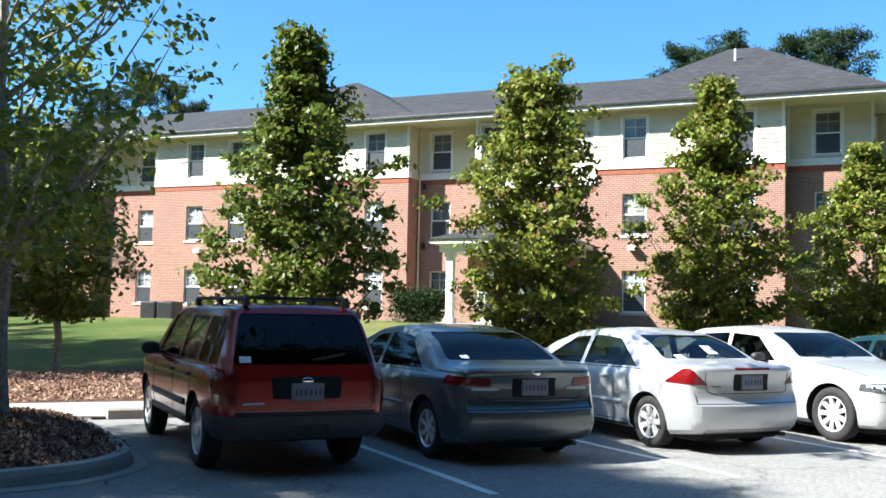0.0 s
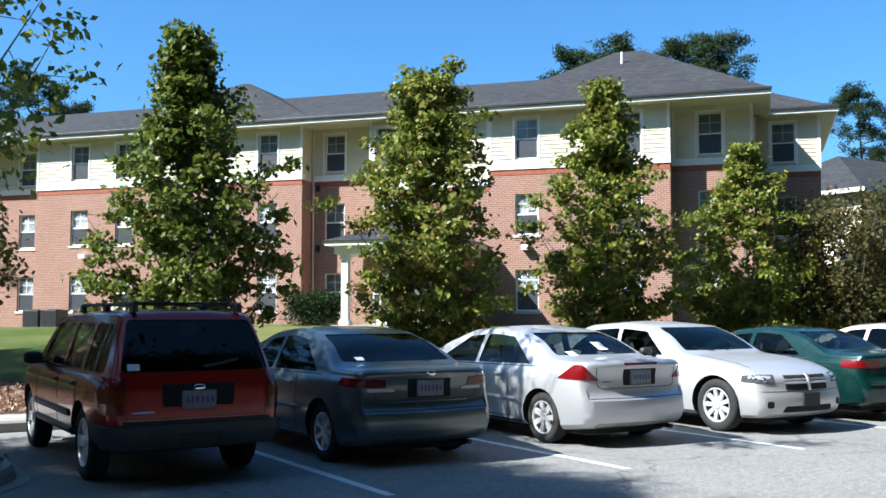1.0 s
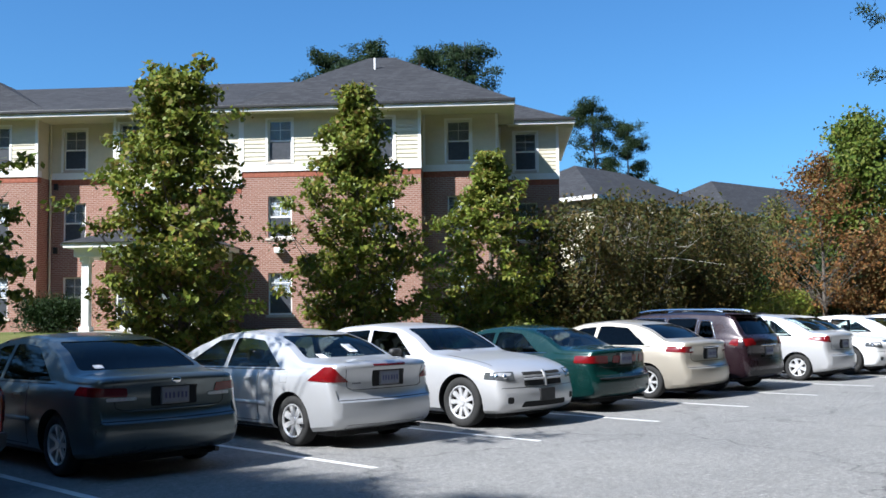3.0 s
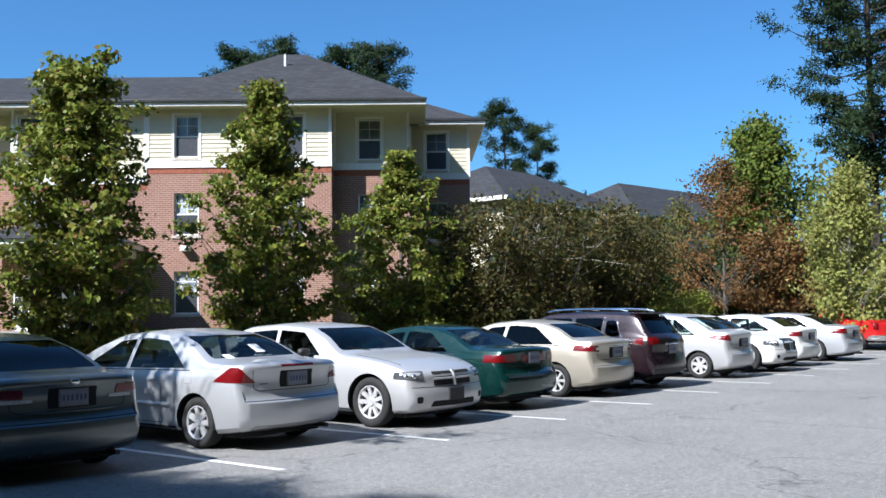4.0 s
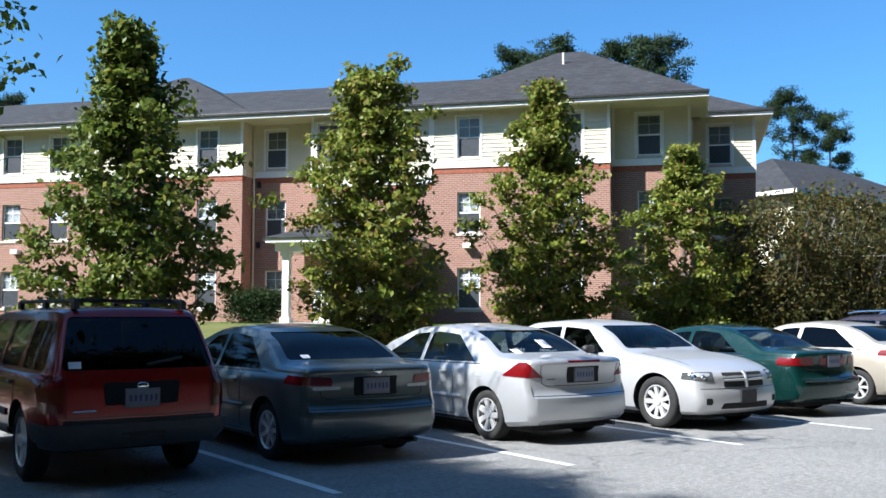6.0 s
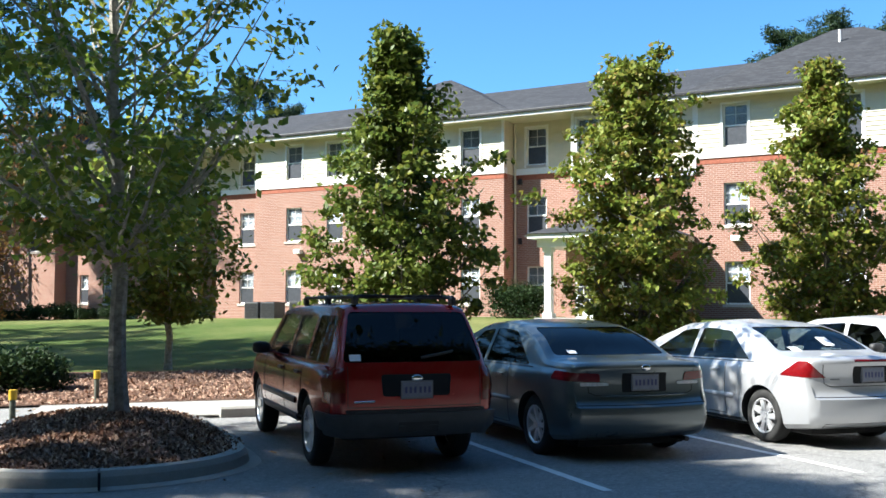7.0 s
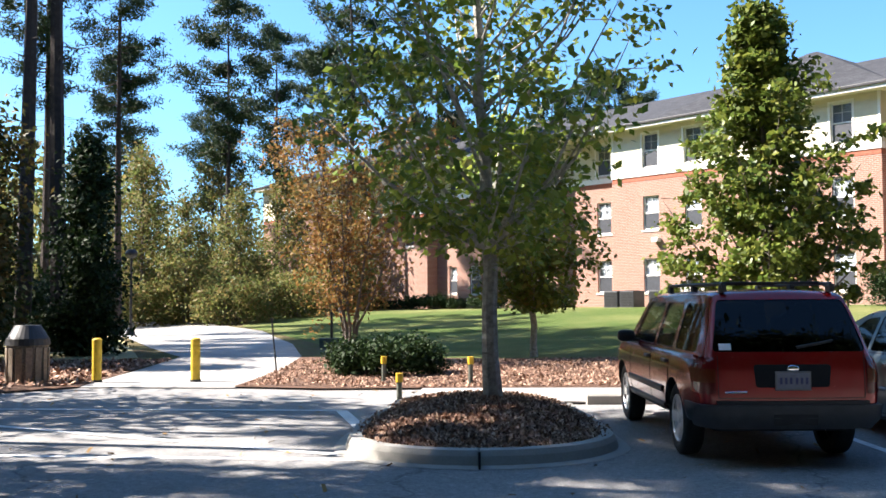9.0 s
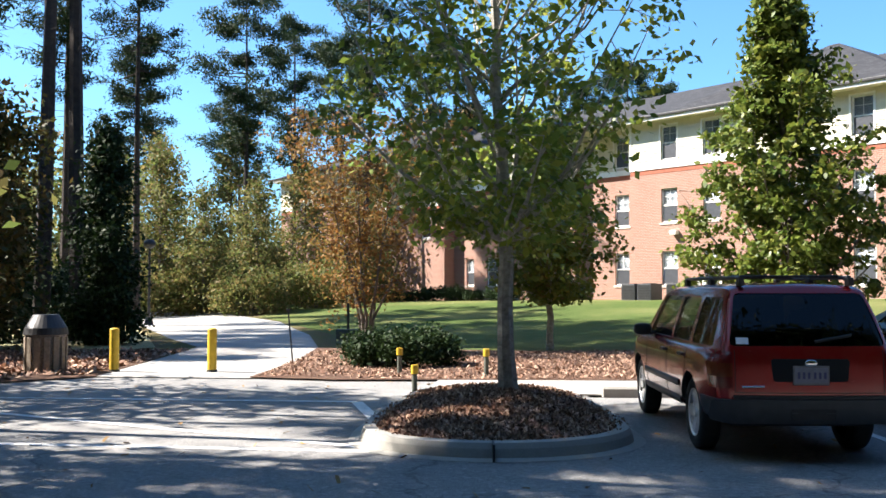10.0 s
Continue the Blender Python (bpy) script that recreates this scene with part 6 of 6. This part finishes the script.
# the last two are out of view, added to shade the lawn
for x, y, a, s in ((-11.15, 28.4, 130, 1.02), (-18.9, 46.4, 20, .9), (-14.2, 42.8, 200, .72), (-17, 33, 250, .95), (-26, 30, 170, .9), (-15.6, 30.6, 60, .9), (-17.6, 35.5, 300, .95)):
    pine_at(PA, x, y, a, s)
# unseen pines added left of the view to throw shadow bands on the lawn
for x, y, a, s in ((-19, 34, 40, .95), (-21.5, 37.5, 90, 1.0), (-18.2, 31.2, 10, .8), (-23.5, 33, 222, 1.0), (-21, 41.5, 170, .95)):
    pine_at(PA, x, y, a, s)
for x, y, a, s in ((-11.8, 69, 10, 1.03), (-17, 72, 60, .8), (-22, 66, 130, .95), (-3, 74, 300, .95), (50.3, 55.6, 20, 1.1), (63.1, 40.6, 220, .76), (-36, 56, 33, 1.1)):
    pine_at(PB_, x, y, a, s, "slim pine rising behind the house" if x > 0 else "")
for x, y, a, s in ((12.1, 74, 15, .86), (15, 77, 140, .8), (9, 78, 200, .82), (53.4, 52.6, 160, 1.0), (55.9, 50.1, 250, 1.02), (61.4, 43.2, 10, .78), (57, 11.5, 200, 1.0), (-1, 66, 50, .85), (-8, 62, 111, .8), (48.5, 57, 300, .98)):
    pine_at(PC, x, y, a, s, "pine rising behind the roofs" if x > 0 else "")
# pines beside the camera, outside the view, whose shade falls over the car park
for src, x, y, a, s, thin in ((PA, -15.5, 7.5, 70, .86, 1), (PA, -21, 12.0, 160, .95, 1), (PB_, -10.5, 4.0, 100, .80, 1), (PC, -24, 8, 60, .95, 1),
                              (PC, -12, -2, 160, .8, 1), (PC, -9.3, 11.6, 30, .93, .62), (PC, -9.7, 13.2, 80, .90, .6), (PC, -9.0, 10.2, 200, .90, .62), (PA, -9.5, 9.7, 10, .80, 1), (PA, -8.6, 8.6, 100, .8, .8), (PC, -10.8, 12.4, 140, .97, .6)):
    ob = copy_thing(src, Matrix.Translation((x, y, -.03)) @ Matrix.Rotation(radians(a), 4, "Z") @ Matrix.Diagonal((s * thin, s * thin, s * .75, 1)))

# trees at the wood's edge
# this rust tree's shade is put into its leaf colour, a darker brown
put(broadleaf("autumn_tree", "rust tree at the wood's edge, leaf colour darkened for shade", 6.2, 5.0, 81, L_BROWN, M_BARK, .12, .6, 150, 44, .09, .3), -11.4, 22.6)
put(broadleaf("holly_tree", "dark evergreen holly at the wood's edge", 6.0, 2.5, 82, L_SHRUB, M_BARK, .12, .15, 200, 60, .075, .22, profile="cone"), -9.75, 26.6)
put(broadleaf("holly_tree", "dark broad evergreen in the wood's shade", 5.4, 4.6, 83, L_SHRUB, M_BARK, .12, .1, 190, 50, .085, .3), -12.8, 25.0)
w1 = put(broadleaf("woodland_tree", "slim woodland tree with thin autumn leaves", 9.0, 6.4, 84, L_WOODS, M_BARK, .1, .8, 150, 24, .11, .3, sparse=.3), -16.0, 52.0)
# the last three copies stand out of view, added to dapple the asphalt
for x, y, a, s in ((-13.2, 50, 60, .75), (-20, 55, 130, 1.1), (-11.5, 55, 200, .8), (-18.5, 60, 250, 1.2), (-9.6, 60, 20, 1.0), (-14.5, 64, 100, 1.3), (-6, 64, 150, 1.1), (-22, 44, 190, .9), (46, 24, 75, .65), (49, 27, 200, .7), (52, 24, 100, .75), (60, 17, 10, .9), (64, 24, 300, 1.0), (47, 9, 140, .7), (52, 6, 30, .8), (-12.4, 7.9, 220, 1.5), (-13.4, 15.5, 300, 1.4), (-8.6, 5.6, 350, 1.2)):
    copy_thing(w1, Matrix.Translation((x, y, gz(x, y))) @ Matrix.Rotation(radians(a), 4, "Z") @ Matrix.Diagonal((s, s, s, 1)))


def shrub(name, label, w, h, seed, leaves=None, size=.05, n=90, per=60, square=False, category="shrub"):
    rng = np.random.default_rng(seed)
    pts = []
    for _ in range(n):
        a, u = rng.uniform(0, 6.28), rng.uniform(0, 1)
        rr = rng.uniform(.35, 1) ** .5
        x, y = math.cos(a) * rr * w / 2, math.sin(a) * rr * w / 2 * .8
        if square:
            x, y = rng.uniform(-.5, .5) * w, rng.uniform(-.5, .5) * .9
        top = h * (1 - .45 * rr ** 2.5) if not square else h
        pts.append((x, y, .08 + (top - .12) * u ** .7))
    sh = thing(name, label, category)
    segs = [((0, 0, -.05), (p[0] * .8, p[1] * .8, p[2] * .85), .014, .004) for p in pts[::3]]
    link_mesh("branchwork", quad_mesh("branchwork", tubes(segs, 4)), M_BARK, sh)
    link_mesh("foliage", quad_mesh("foliage", leaf_cloud(rng, pts, per, .10 * max(.6, min(w, h * 1.6)), size, .8, .7)), leaves or L_SHRUB, sh)
    return sh


put(shrub("shrub", "low dark green clipped shrub in the mulch bed", 2.1, .8, 91, n=170), -1.28, 19.6, .03)
hd = shrub("hedge", "square-clipped dark green hedge beside the porch", 2.1, 1.2, 92, square=True, n=220, per=46, category="hedge")
hd.matrix_world = FM @ Matrix.Translation((-7.75, -2.3, base_z(-8) - .02))
fs_ = shrub("shrub", "rounded dark foundation shrub along the brick wall", 1.5, .85, 93, n=70, per=44, size=.06)
fs_.matrix_world = FM @ Matrix.Translation((-25.5, -1.5, base_z(-25)))
tagged(fs_, group="shrubs along the wall")
rs = random.Random(4)
for i in range(17):
    u = -27.2 - i * 1.75 + rs.uniform(-.3, .3)
    s = rs.uniform(.75, 1.15)
    copy_thing(fs_, FM @ Matrix.Translation((u, -1.5 - rs.uniform(0, .7), base_z(u))) @ Matrix.Rotation(rs.uniform(0, 6), 4, "Z") @ Matrix.Diagonal((s, s, s, 1)))
for i in range(9):
    u = -40 - i * 2.1
    p = FM @ Vector((u, -7.5 - i * .35, 0))
    s = rs.uniform(.8, 1.1)
    copy_thing(fs_, Matrix.Translation((p.x, p.y, gz(p.x, p.y) + .01)) @ Matrix.Rotation(rs.uniform(0, 6), 4, "Z") @ Matrix.Diagonal((s, s, s, 1)))
az = put(shrub("shrub", "bright green azalea under the small maple", 2.2, 1.15, 94, L_MAPLE, .055, 90, 46), 20.3, 16.9)
tagged(az, group="azaleas behind the stalls")
for x, y, s in ((13.2, 19.4, .55), (17.7, 17.6, .8), (15.2, 17.4, .6), (23.2, 17.3, .9), (18.9, 18.6, .75), (35, 16.8, 1.0), (38, 17.5, 1.2), (36.5, 18.8, 1.3)):
    copy_thing(az, Matrix.Translation((x, y, gz(x, y))) @ Matrix.Rotation(x, 4, "Z") @ Matrix.Diagonal((s, s, s, 1)))
dk = put(shrub("shrub", "tall dark evergreen shrub in a shady bank", 3.0, 2.1, 95, L_SHRUB, .075, 120, 60), 24.8, 18.8)
tagged(dk, group="evergreen shrub bank")
for x, y, s in ((22.2, 19.0, .9), (27.5, 19.0, 1.0), (30.3, 19.4, 1.05), (33.2, 20, 1.1), (36.2, 20.6, 1.2), (40, 21, 1.4), (44.5, 20, 1.5), (48.5, 18, 1.6), (50, 14, 1.5), (47, 12.5, 1.2), (-15, 21.5, 1.0), (-18.5, 24.5, 1.3), (-13, 30, 1.2), (-20, 30, 1.6), (-24, 35, 1.8), (-28.5, 26, 1.7)):
    copy_thing(dk, Matrix.Translation((x, y, gz(x, y))) @ Matrix.Rotation(x * 3, 4, "Z") @ Matrix.Diagonal((s, s, s, 1)))
lt = put(shrub("shrub", "pale green thicket at the end of the path", 3.4, 2.6, 96, L_WOODS, .085, 120, 60), -10.5, 48.5)
for x, y, s in ((-13.5, 51.5, 1.2), (-17, 48.8, 1.2), (-7.8, 52, 1.0), (-20.5, 50, 1.4), (-11.5, 57, 1.5), (-16, 57, 1.7), (-25, 55, 2.0), (-6.5, 58, 1.4)):
    copy_thing(lt, Matrix.Translation((x, y, gz(x, y))) @ Matrix.Rotation(x * 2, 4, "Z") @ Matrix.Diagonal((s, s, s, 1)))


def far_woods():
    """Distant tree line all round; closes the view, unseen stretches raised to block sky."""
    rng = np.random.default_rng(8)
    pts = []
    for i in range(900):
        a = rng.uniform(0, 6.283)
        d = rng.uniform(115, 150)
        x, y = 15 + math.cos(a) * d, 20 + math.sin(a) * d
        hidden = not 0.2 < a < 2.05
        # out of view the tops go up to 21 m, against low sky light
        top = (21 if hidden else 8) + 4 * noise.noise(Vector((a * 6, d * .05, 0)))
        for _ in range(7 if hidden else 3):
            pts.append((x + rng.normal(0, 2), y + rng.normal(0, 2), rng.uniform(.3, max(4, top))))
    co = leaf_cloud(rng, pts, 24, 1.6, .62, .3)
    return tagged(link_mesh("far_woods", quad_mesh("far_woods", co), L_WOODS), "distant mixed woods, taller out of view to block low sky", "woods", kind="stuff")


def sky_blocking_woods():
    """Dense dark evergreens, unseen, added behind and left of the camera to block skylight."""
    rng = np.random.default_rng(12)
    pts = []
    for i in range(760):
        x, y = rng.uniform(-75, 95), rng.uniform(-40, -14)
        pts += [(x, y, rng.uniform(.5, 25 + 3 * noise.noise(Vector((x * .1, y * .1, 0))))) for _ in range(5)]
    for i in range(620):
        x, y = rng.uniform(-35, 70), rng.uniform(-13, -6.5)
        pts += [(x, y, rng.uniform(.5, 25 + 3 * noise.noise(Vector((x * .1, y * .1, 0))))) for _ in range(6)]
    for i in range(420):
        x, y = rng.uniform(-62, -42), rng.uniform(-40, 60)
        pts += [(x, y, rng.uniform(.5, 24 + 3 * noise.noise(Vector((x * .1, y * .1, 0))))) for _ in range(5)]
    return tagged(link_mesh("sky_blocking_woods", quad_mesh("sky_blocking_woods", leaf_cloud(rng, pts, 26, 1.6, .5, .3)), L_PINE), "unseen dark evergreen woods added to block sky light", "woods", kind="stuff")


far_woods()
sky_blocking_woods()

# ---- small things outdoors ----
def bollard(x, y, h=.82):
    t = thing("bollard", "yellow painted round steel bollard at the path's mouth", "bollard", group="bollards")
    bm = bmesh.new()
    cyl(bm, .085, .085, (0, 0, -.1), (0, 0, h - .03), 20)
    vs = bmesh.ops.create_uvsphere(bm, u_segments=20, v_segments=8, radius=.085)["verts"]
    for v in vs:
        v.co.z = h - .03 + max(0, v.co.z) * .4
    part("post", bm, M_YELLOW, t, smooth=False)
    bm = bmesh.new()
    cyl(bm, .105, .095, (0, 0, -.02), (0, 0, .06), 20)
    part("base_collar", bm, M_DARK, t)
    t.matrix_world = Matrix.Translation((x, y, gz(x, y)))
    return t


bollard(-6.49, 18.15)
bollard(-4.68, 18.13)


def reflector_post(x, y, z, h):
    t = thing("marker_post", "short dark post with a yellow top", "post", group="marker posts")
    bm = bmesh.new()
    cyl(bm, .04, .04, (0, 0, -.1), (0, 0, h - .13), 14)
    part("post", bm, M_GREENPOST, t)
    bm = bmesh.new()
    cyl(bm, .055, .055, (0, 0, h - .13), (0, 0, h), 14)
    part("cap", bm, M_YELLOW, t, "yellow reflector cap")
    t.matrix_world = Matrix.Translation((x, y, z))


reflector_post(-0.79, 14.35, .0, .45)
reflector_post(-1.21, 17.65, .03, .46)
reflector_post(0.32, 17.1, .03, .48)

stake = thing("leaning_stake", "thin leaning metal stake in the mulch bed", "stake")
bm = bmesh.new()
cyl(bm, .018, .018, (0, 0, -.1), (-.12, .05, 1.1), 8)
part("rod", bm, M_DARK, stake)
bm = bmesh.new()
box(bm, -.15, -.09, .03, .07, 1.06, 1.12, bevel=.006)
part("tip", bm, M_DARK, stake)
stake.matrix_world = Matrix.Translation((-3.57, 20.4, gz(-3.57, 20.4)))


def litter_bin():
    t = thing("litter_bin", "round pebble-concrete litter bin with a dark lid", "litter bin")
    bm = bmesh.new()
    cyl(bm, .33, .36, (0, 0, 0), (0, 0, .68), 28)
    part("drum", bm, plain("pebble_concrete", (.21, .18, .15), .9, var=.5, scale=40, bump=.8), t)
    for i in range(14):
        bm = bmesh.new()
        a = 2 * math.pi * i / 14
        box(bm, -.055, .055, .345, .375, .04, .64, Matrix.Rotation(a, 4, "Z"), .01)
        part("stave", bm, plain("bin_stave", (.2, .16, .12), .85, var=.3, scale=20) if i == 0 else bpy.data.materials["bin_stave"], t)
    bm = bmesh.new()
    cyl(bm, .39, .37, (0, 0, .68), (0, 0, .80), 28)
    cyl(bm, .37, .22, (0, 0, .80), (0, 0, 1.04), 28)
    part("lid", bm, M_DARK, t, "dark domed lid")
    t.matrix_world = Matrix.Translation((-7.7, 18.0, .03))


litter_bin()


def lamp_post(x, y, h, head=True):
    t = thing("street_lamp", "slim black lamp post with a globe head", "street lamp")
    bm = bmesh.new()
    cyl(bm, .06, .045, (0, 0, 0), (0, 0, h - .3), 14)
    part("pole", bm, M_DARK, t)
    bm = bmesh.new()
    cyl(bm, .22, .14, (0, 0, -.1), (0, 0, .25), 16)
    part("base", bm, M_DARK, t)
    bm = bmesh.new()
    vs = bmesh.ops.create_uvsphere(bm, u_segments=18, v_segments=12, radius=.25)["verts"]
    for v in vs:
        v.co = Vector((v.co.x, v.co.y, h - .12 + v.co.z * .8))
    part("globe", bm, M_DARK, t, smooth=True)
    t.matrix_world = Matrix.Translation((x, y, gz(x, y)))


lamp_post(-12.8, 40.1, 3.45)
sg = thing("ground_box", "low grey-green utility box on a post by the path", "utility box")
bm = bmesh.new()
box(bm, -.35, .35, -.2, .2, 0, .3, bevel=.02)
part("cabinet", bm, M_GREENPOST, sg)
bm = bmesh.new()
cyl(bm, .04, .04, (0, 0, .25), (0, 0, 1.1), 10)
part("post", bm, M_DARK, sg)
sg.matrix_world = Matrix.Translation((-3.5, 29.8, gz(-3.5, 29.8)))


def condenser(u):
    t = thing("air_conditioner", "grey louvred outdoor air-conditioning unit on the lawn", "air conditioner", group="air conditioners")
    bm = bmesh.new()
    box(bm, -.4, .4, -.4, .4, 0, .78, bevel=.02)
    part("casing", bm, M_BUMPER, t)
    for i in range(9):
        bm = bmesh.new()
        z = .1 + i * .072
        box(bm, -.36, .36, -.418, -.395, z, z + .03)
        part("louvre", bm, M_DARK, t)
    bm = bmesh.new()
    cyl(bm, .32, .32, (0, 0, .775), (0, 0, .80), 24)
    part("fan_grille", bm, M_DARK, t)
    t.matrix_world = FM @ Matrix.Translation((u, -1.5, base_z(u) - .03))


for u in (-21.5, -20.55, -18.9):
    condenser(u)
for i in range(7):
    m = thing("meter", "white utility meter pipe on the brick wall", "meter", FM @ Matrix.Translation((-18.9 + i * .3, -.08, base_z(-18) + .35)), "meters")
    bm = bmesh.new()
    box(bm, -.06, .06, -.06, .08, 0, .55, bevel=.015)
    part("case", bm, M_TRIM, m)
    bm = bmesh.new()
    cyl(bm, .03, .03, (0, 0, -.6), (0, 0, .02), 8)
    part("pipe", bm, M_GREYPL, m)


# ---- the neighbouring house ----
def neighbour(x, y, w, d, ang, eave, ridge, wins, label):
    t = thing("neighbouring_house", label, "building", Matrix.Translation((x, y, 0)) @ Matrix.Rotation(radians(ang), 4, "Z"))
    bm = bmesh.new()
    holes = [(a, a + .9, z, z + 1.5) for a in wins for z in (2.2, 5.2)]
    wall_grid(bm, 0, w, -.5, eave - 2.2, 0, .3, [h for h in holes if h[3] < eave - 2.2])
    part("wall", bm, M_BRICK, t)
    bm = bmesh.new()
    wall_grid(bm, 0, w, eave - 2.2, eave, 0.0, .3, holes)
    part("siding", bm, M_SIDING, t)
    bm = bmesh.new()
    box(bm, .02, .3, .3, d, -.5, eave)
    part("wall", bm, M_SIDING, t)
    bm = bmesh.new()
    box(bm, w - .3, w - .02, .3, d, -.5, eave)
    part("wall", bm, M_SIDING, t)
    for h in holes:
        bm = bmesh.new()
        box(bm, h[0] + .05, h[1] - .05, .12, .14, h[2] + .05, h[3] - .05)
        wdw = part("window", bm, M_WGLASS, t)
        bm = bmesh.new()
        for a, b, c, e in ((h[0], h[0] + .06, h[2], h[3]), (h[1] - .06, h[1], h[2], h[3]), (h[0], h[1], h[2], h[2] + .06), (h[0], h[1], h[3] - .06, h[3]), (h[0], h[1], (h[2] + h[3]) / 2 - .03, (h[2] + h[3]) / 2 + .03)):
            box(bm, a, b, .05, .118, c, e)
        part("window_frame", bm, M_TRIM, wdw)
    bm = bmesh.new()
    bm.from_mesh(raw_mesh("roof", [(-.6, -.6, eave), (w + .6, -.6, eave), (w + .6, d + .6, eave), (-.6, d + .6, eave), (d * .5, d * .5, ridge), (w - d * .5, d * .5, ridge)],
                          [(0, 1, 5, 4), (1, 2, 5), (2, 3, 4, 5), (3, 0, 4), (3, 2, 1, 0)]))
    part("roof", bm, M_SHINGLE, t)
    bm = bmesh.new()
    box(bm, -.66, w + .66, -.66, -.6, eave - .15, eave + .06)
    part("fascia", bm, M_TRIM, t)
    bm = bmesh.new()
    box(bm, -.66, -.6, -.6, d + .6, eave - .15, eave + .06)
    part("fascia", bm, M_TRIM, t)


neighbour(44.1, 30.6, 14.5, 9, 0, 7.8, 10.5, (2, 5.5, 9, 12), "lower neighbouring house with grey shingles and cream siding")
neighbour(60.8, 31.4, 22, 10, -8, 8.1, 11.2, (2, 5.5, 9, 12.5, 16), "further neighbouring house with grey hipped roof")
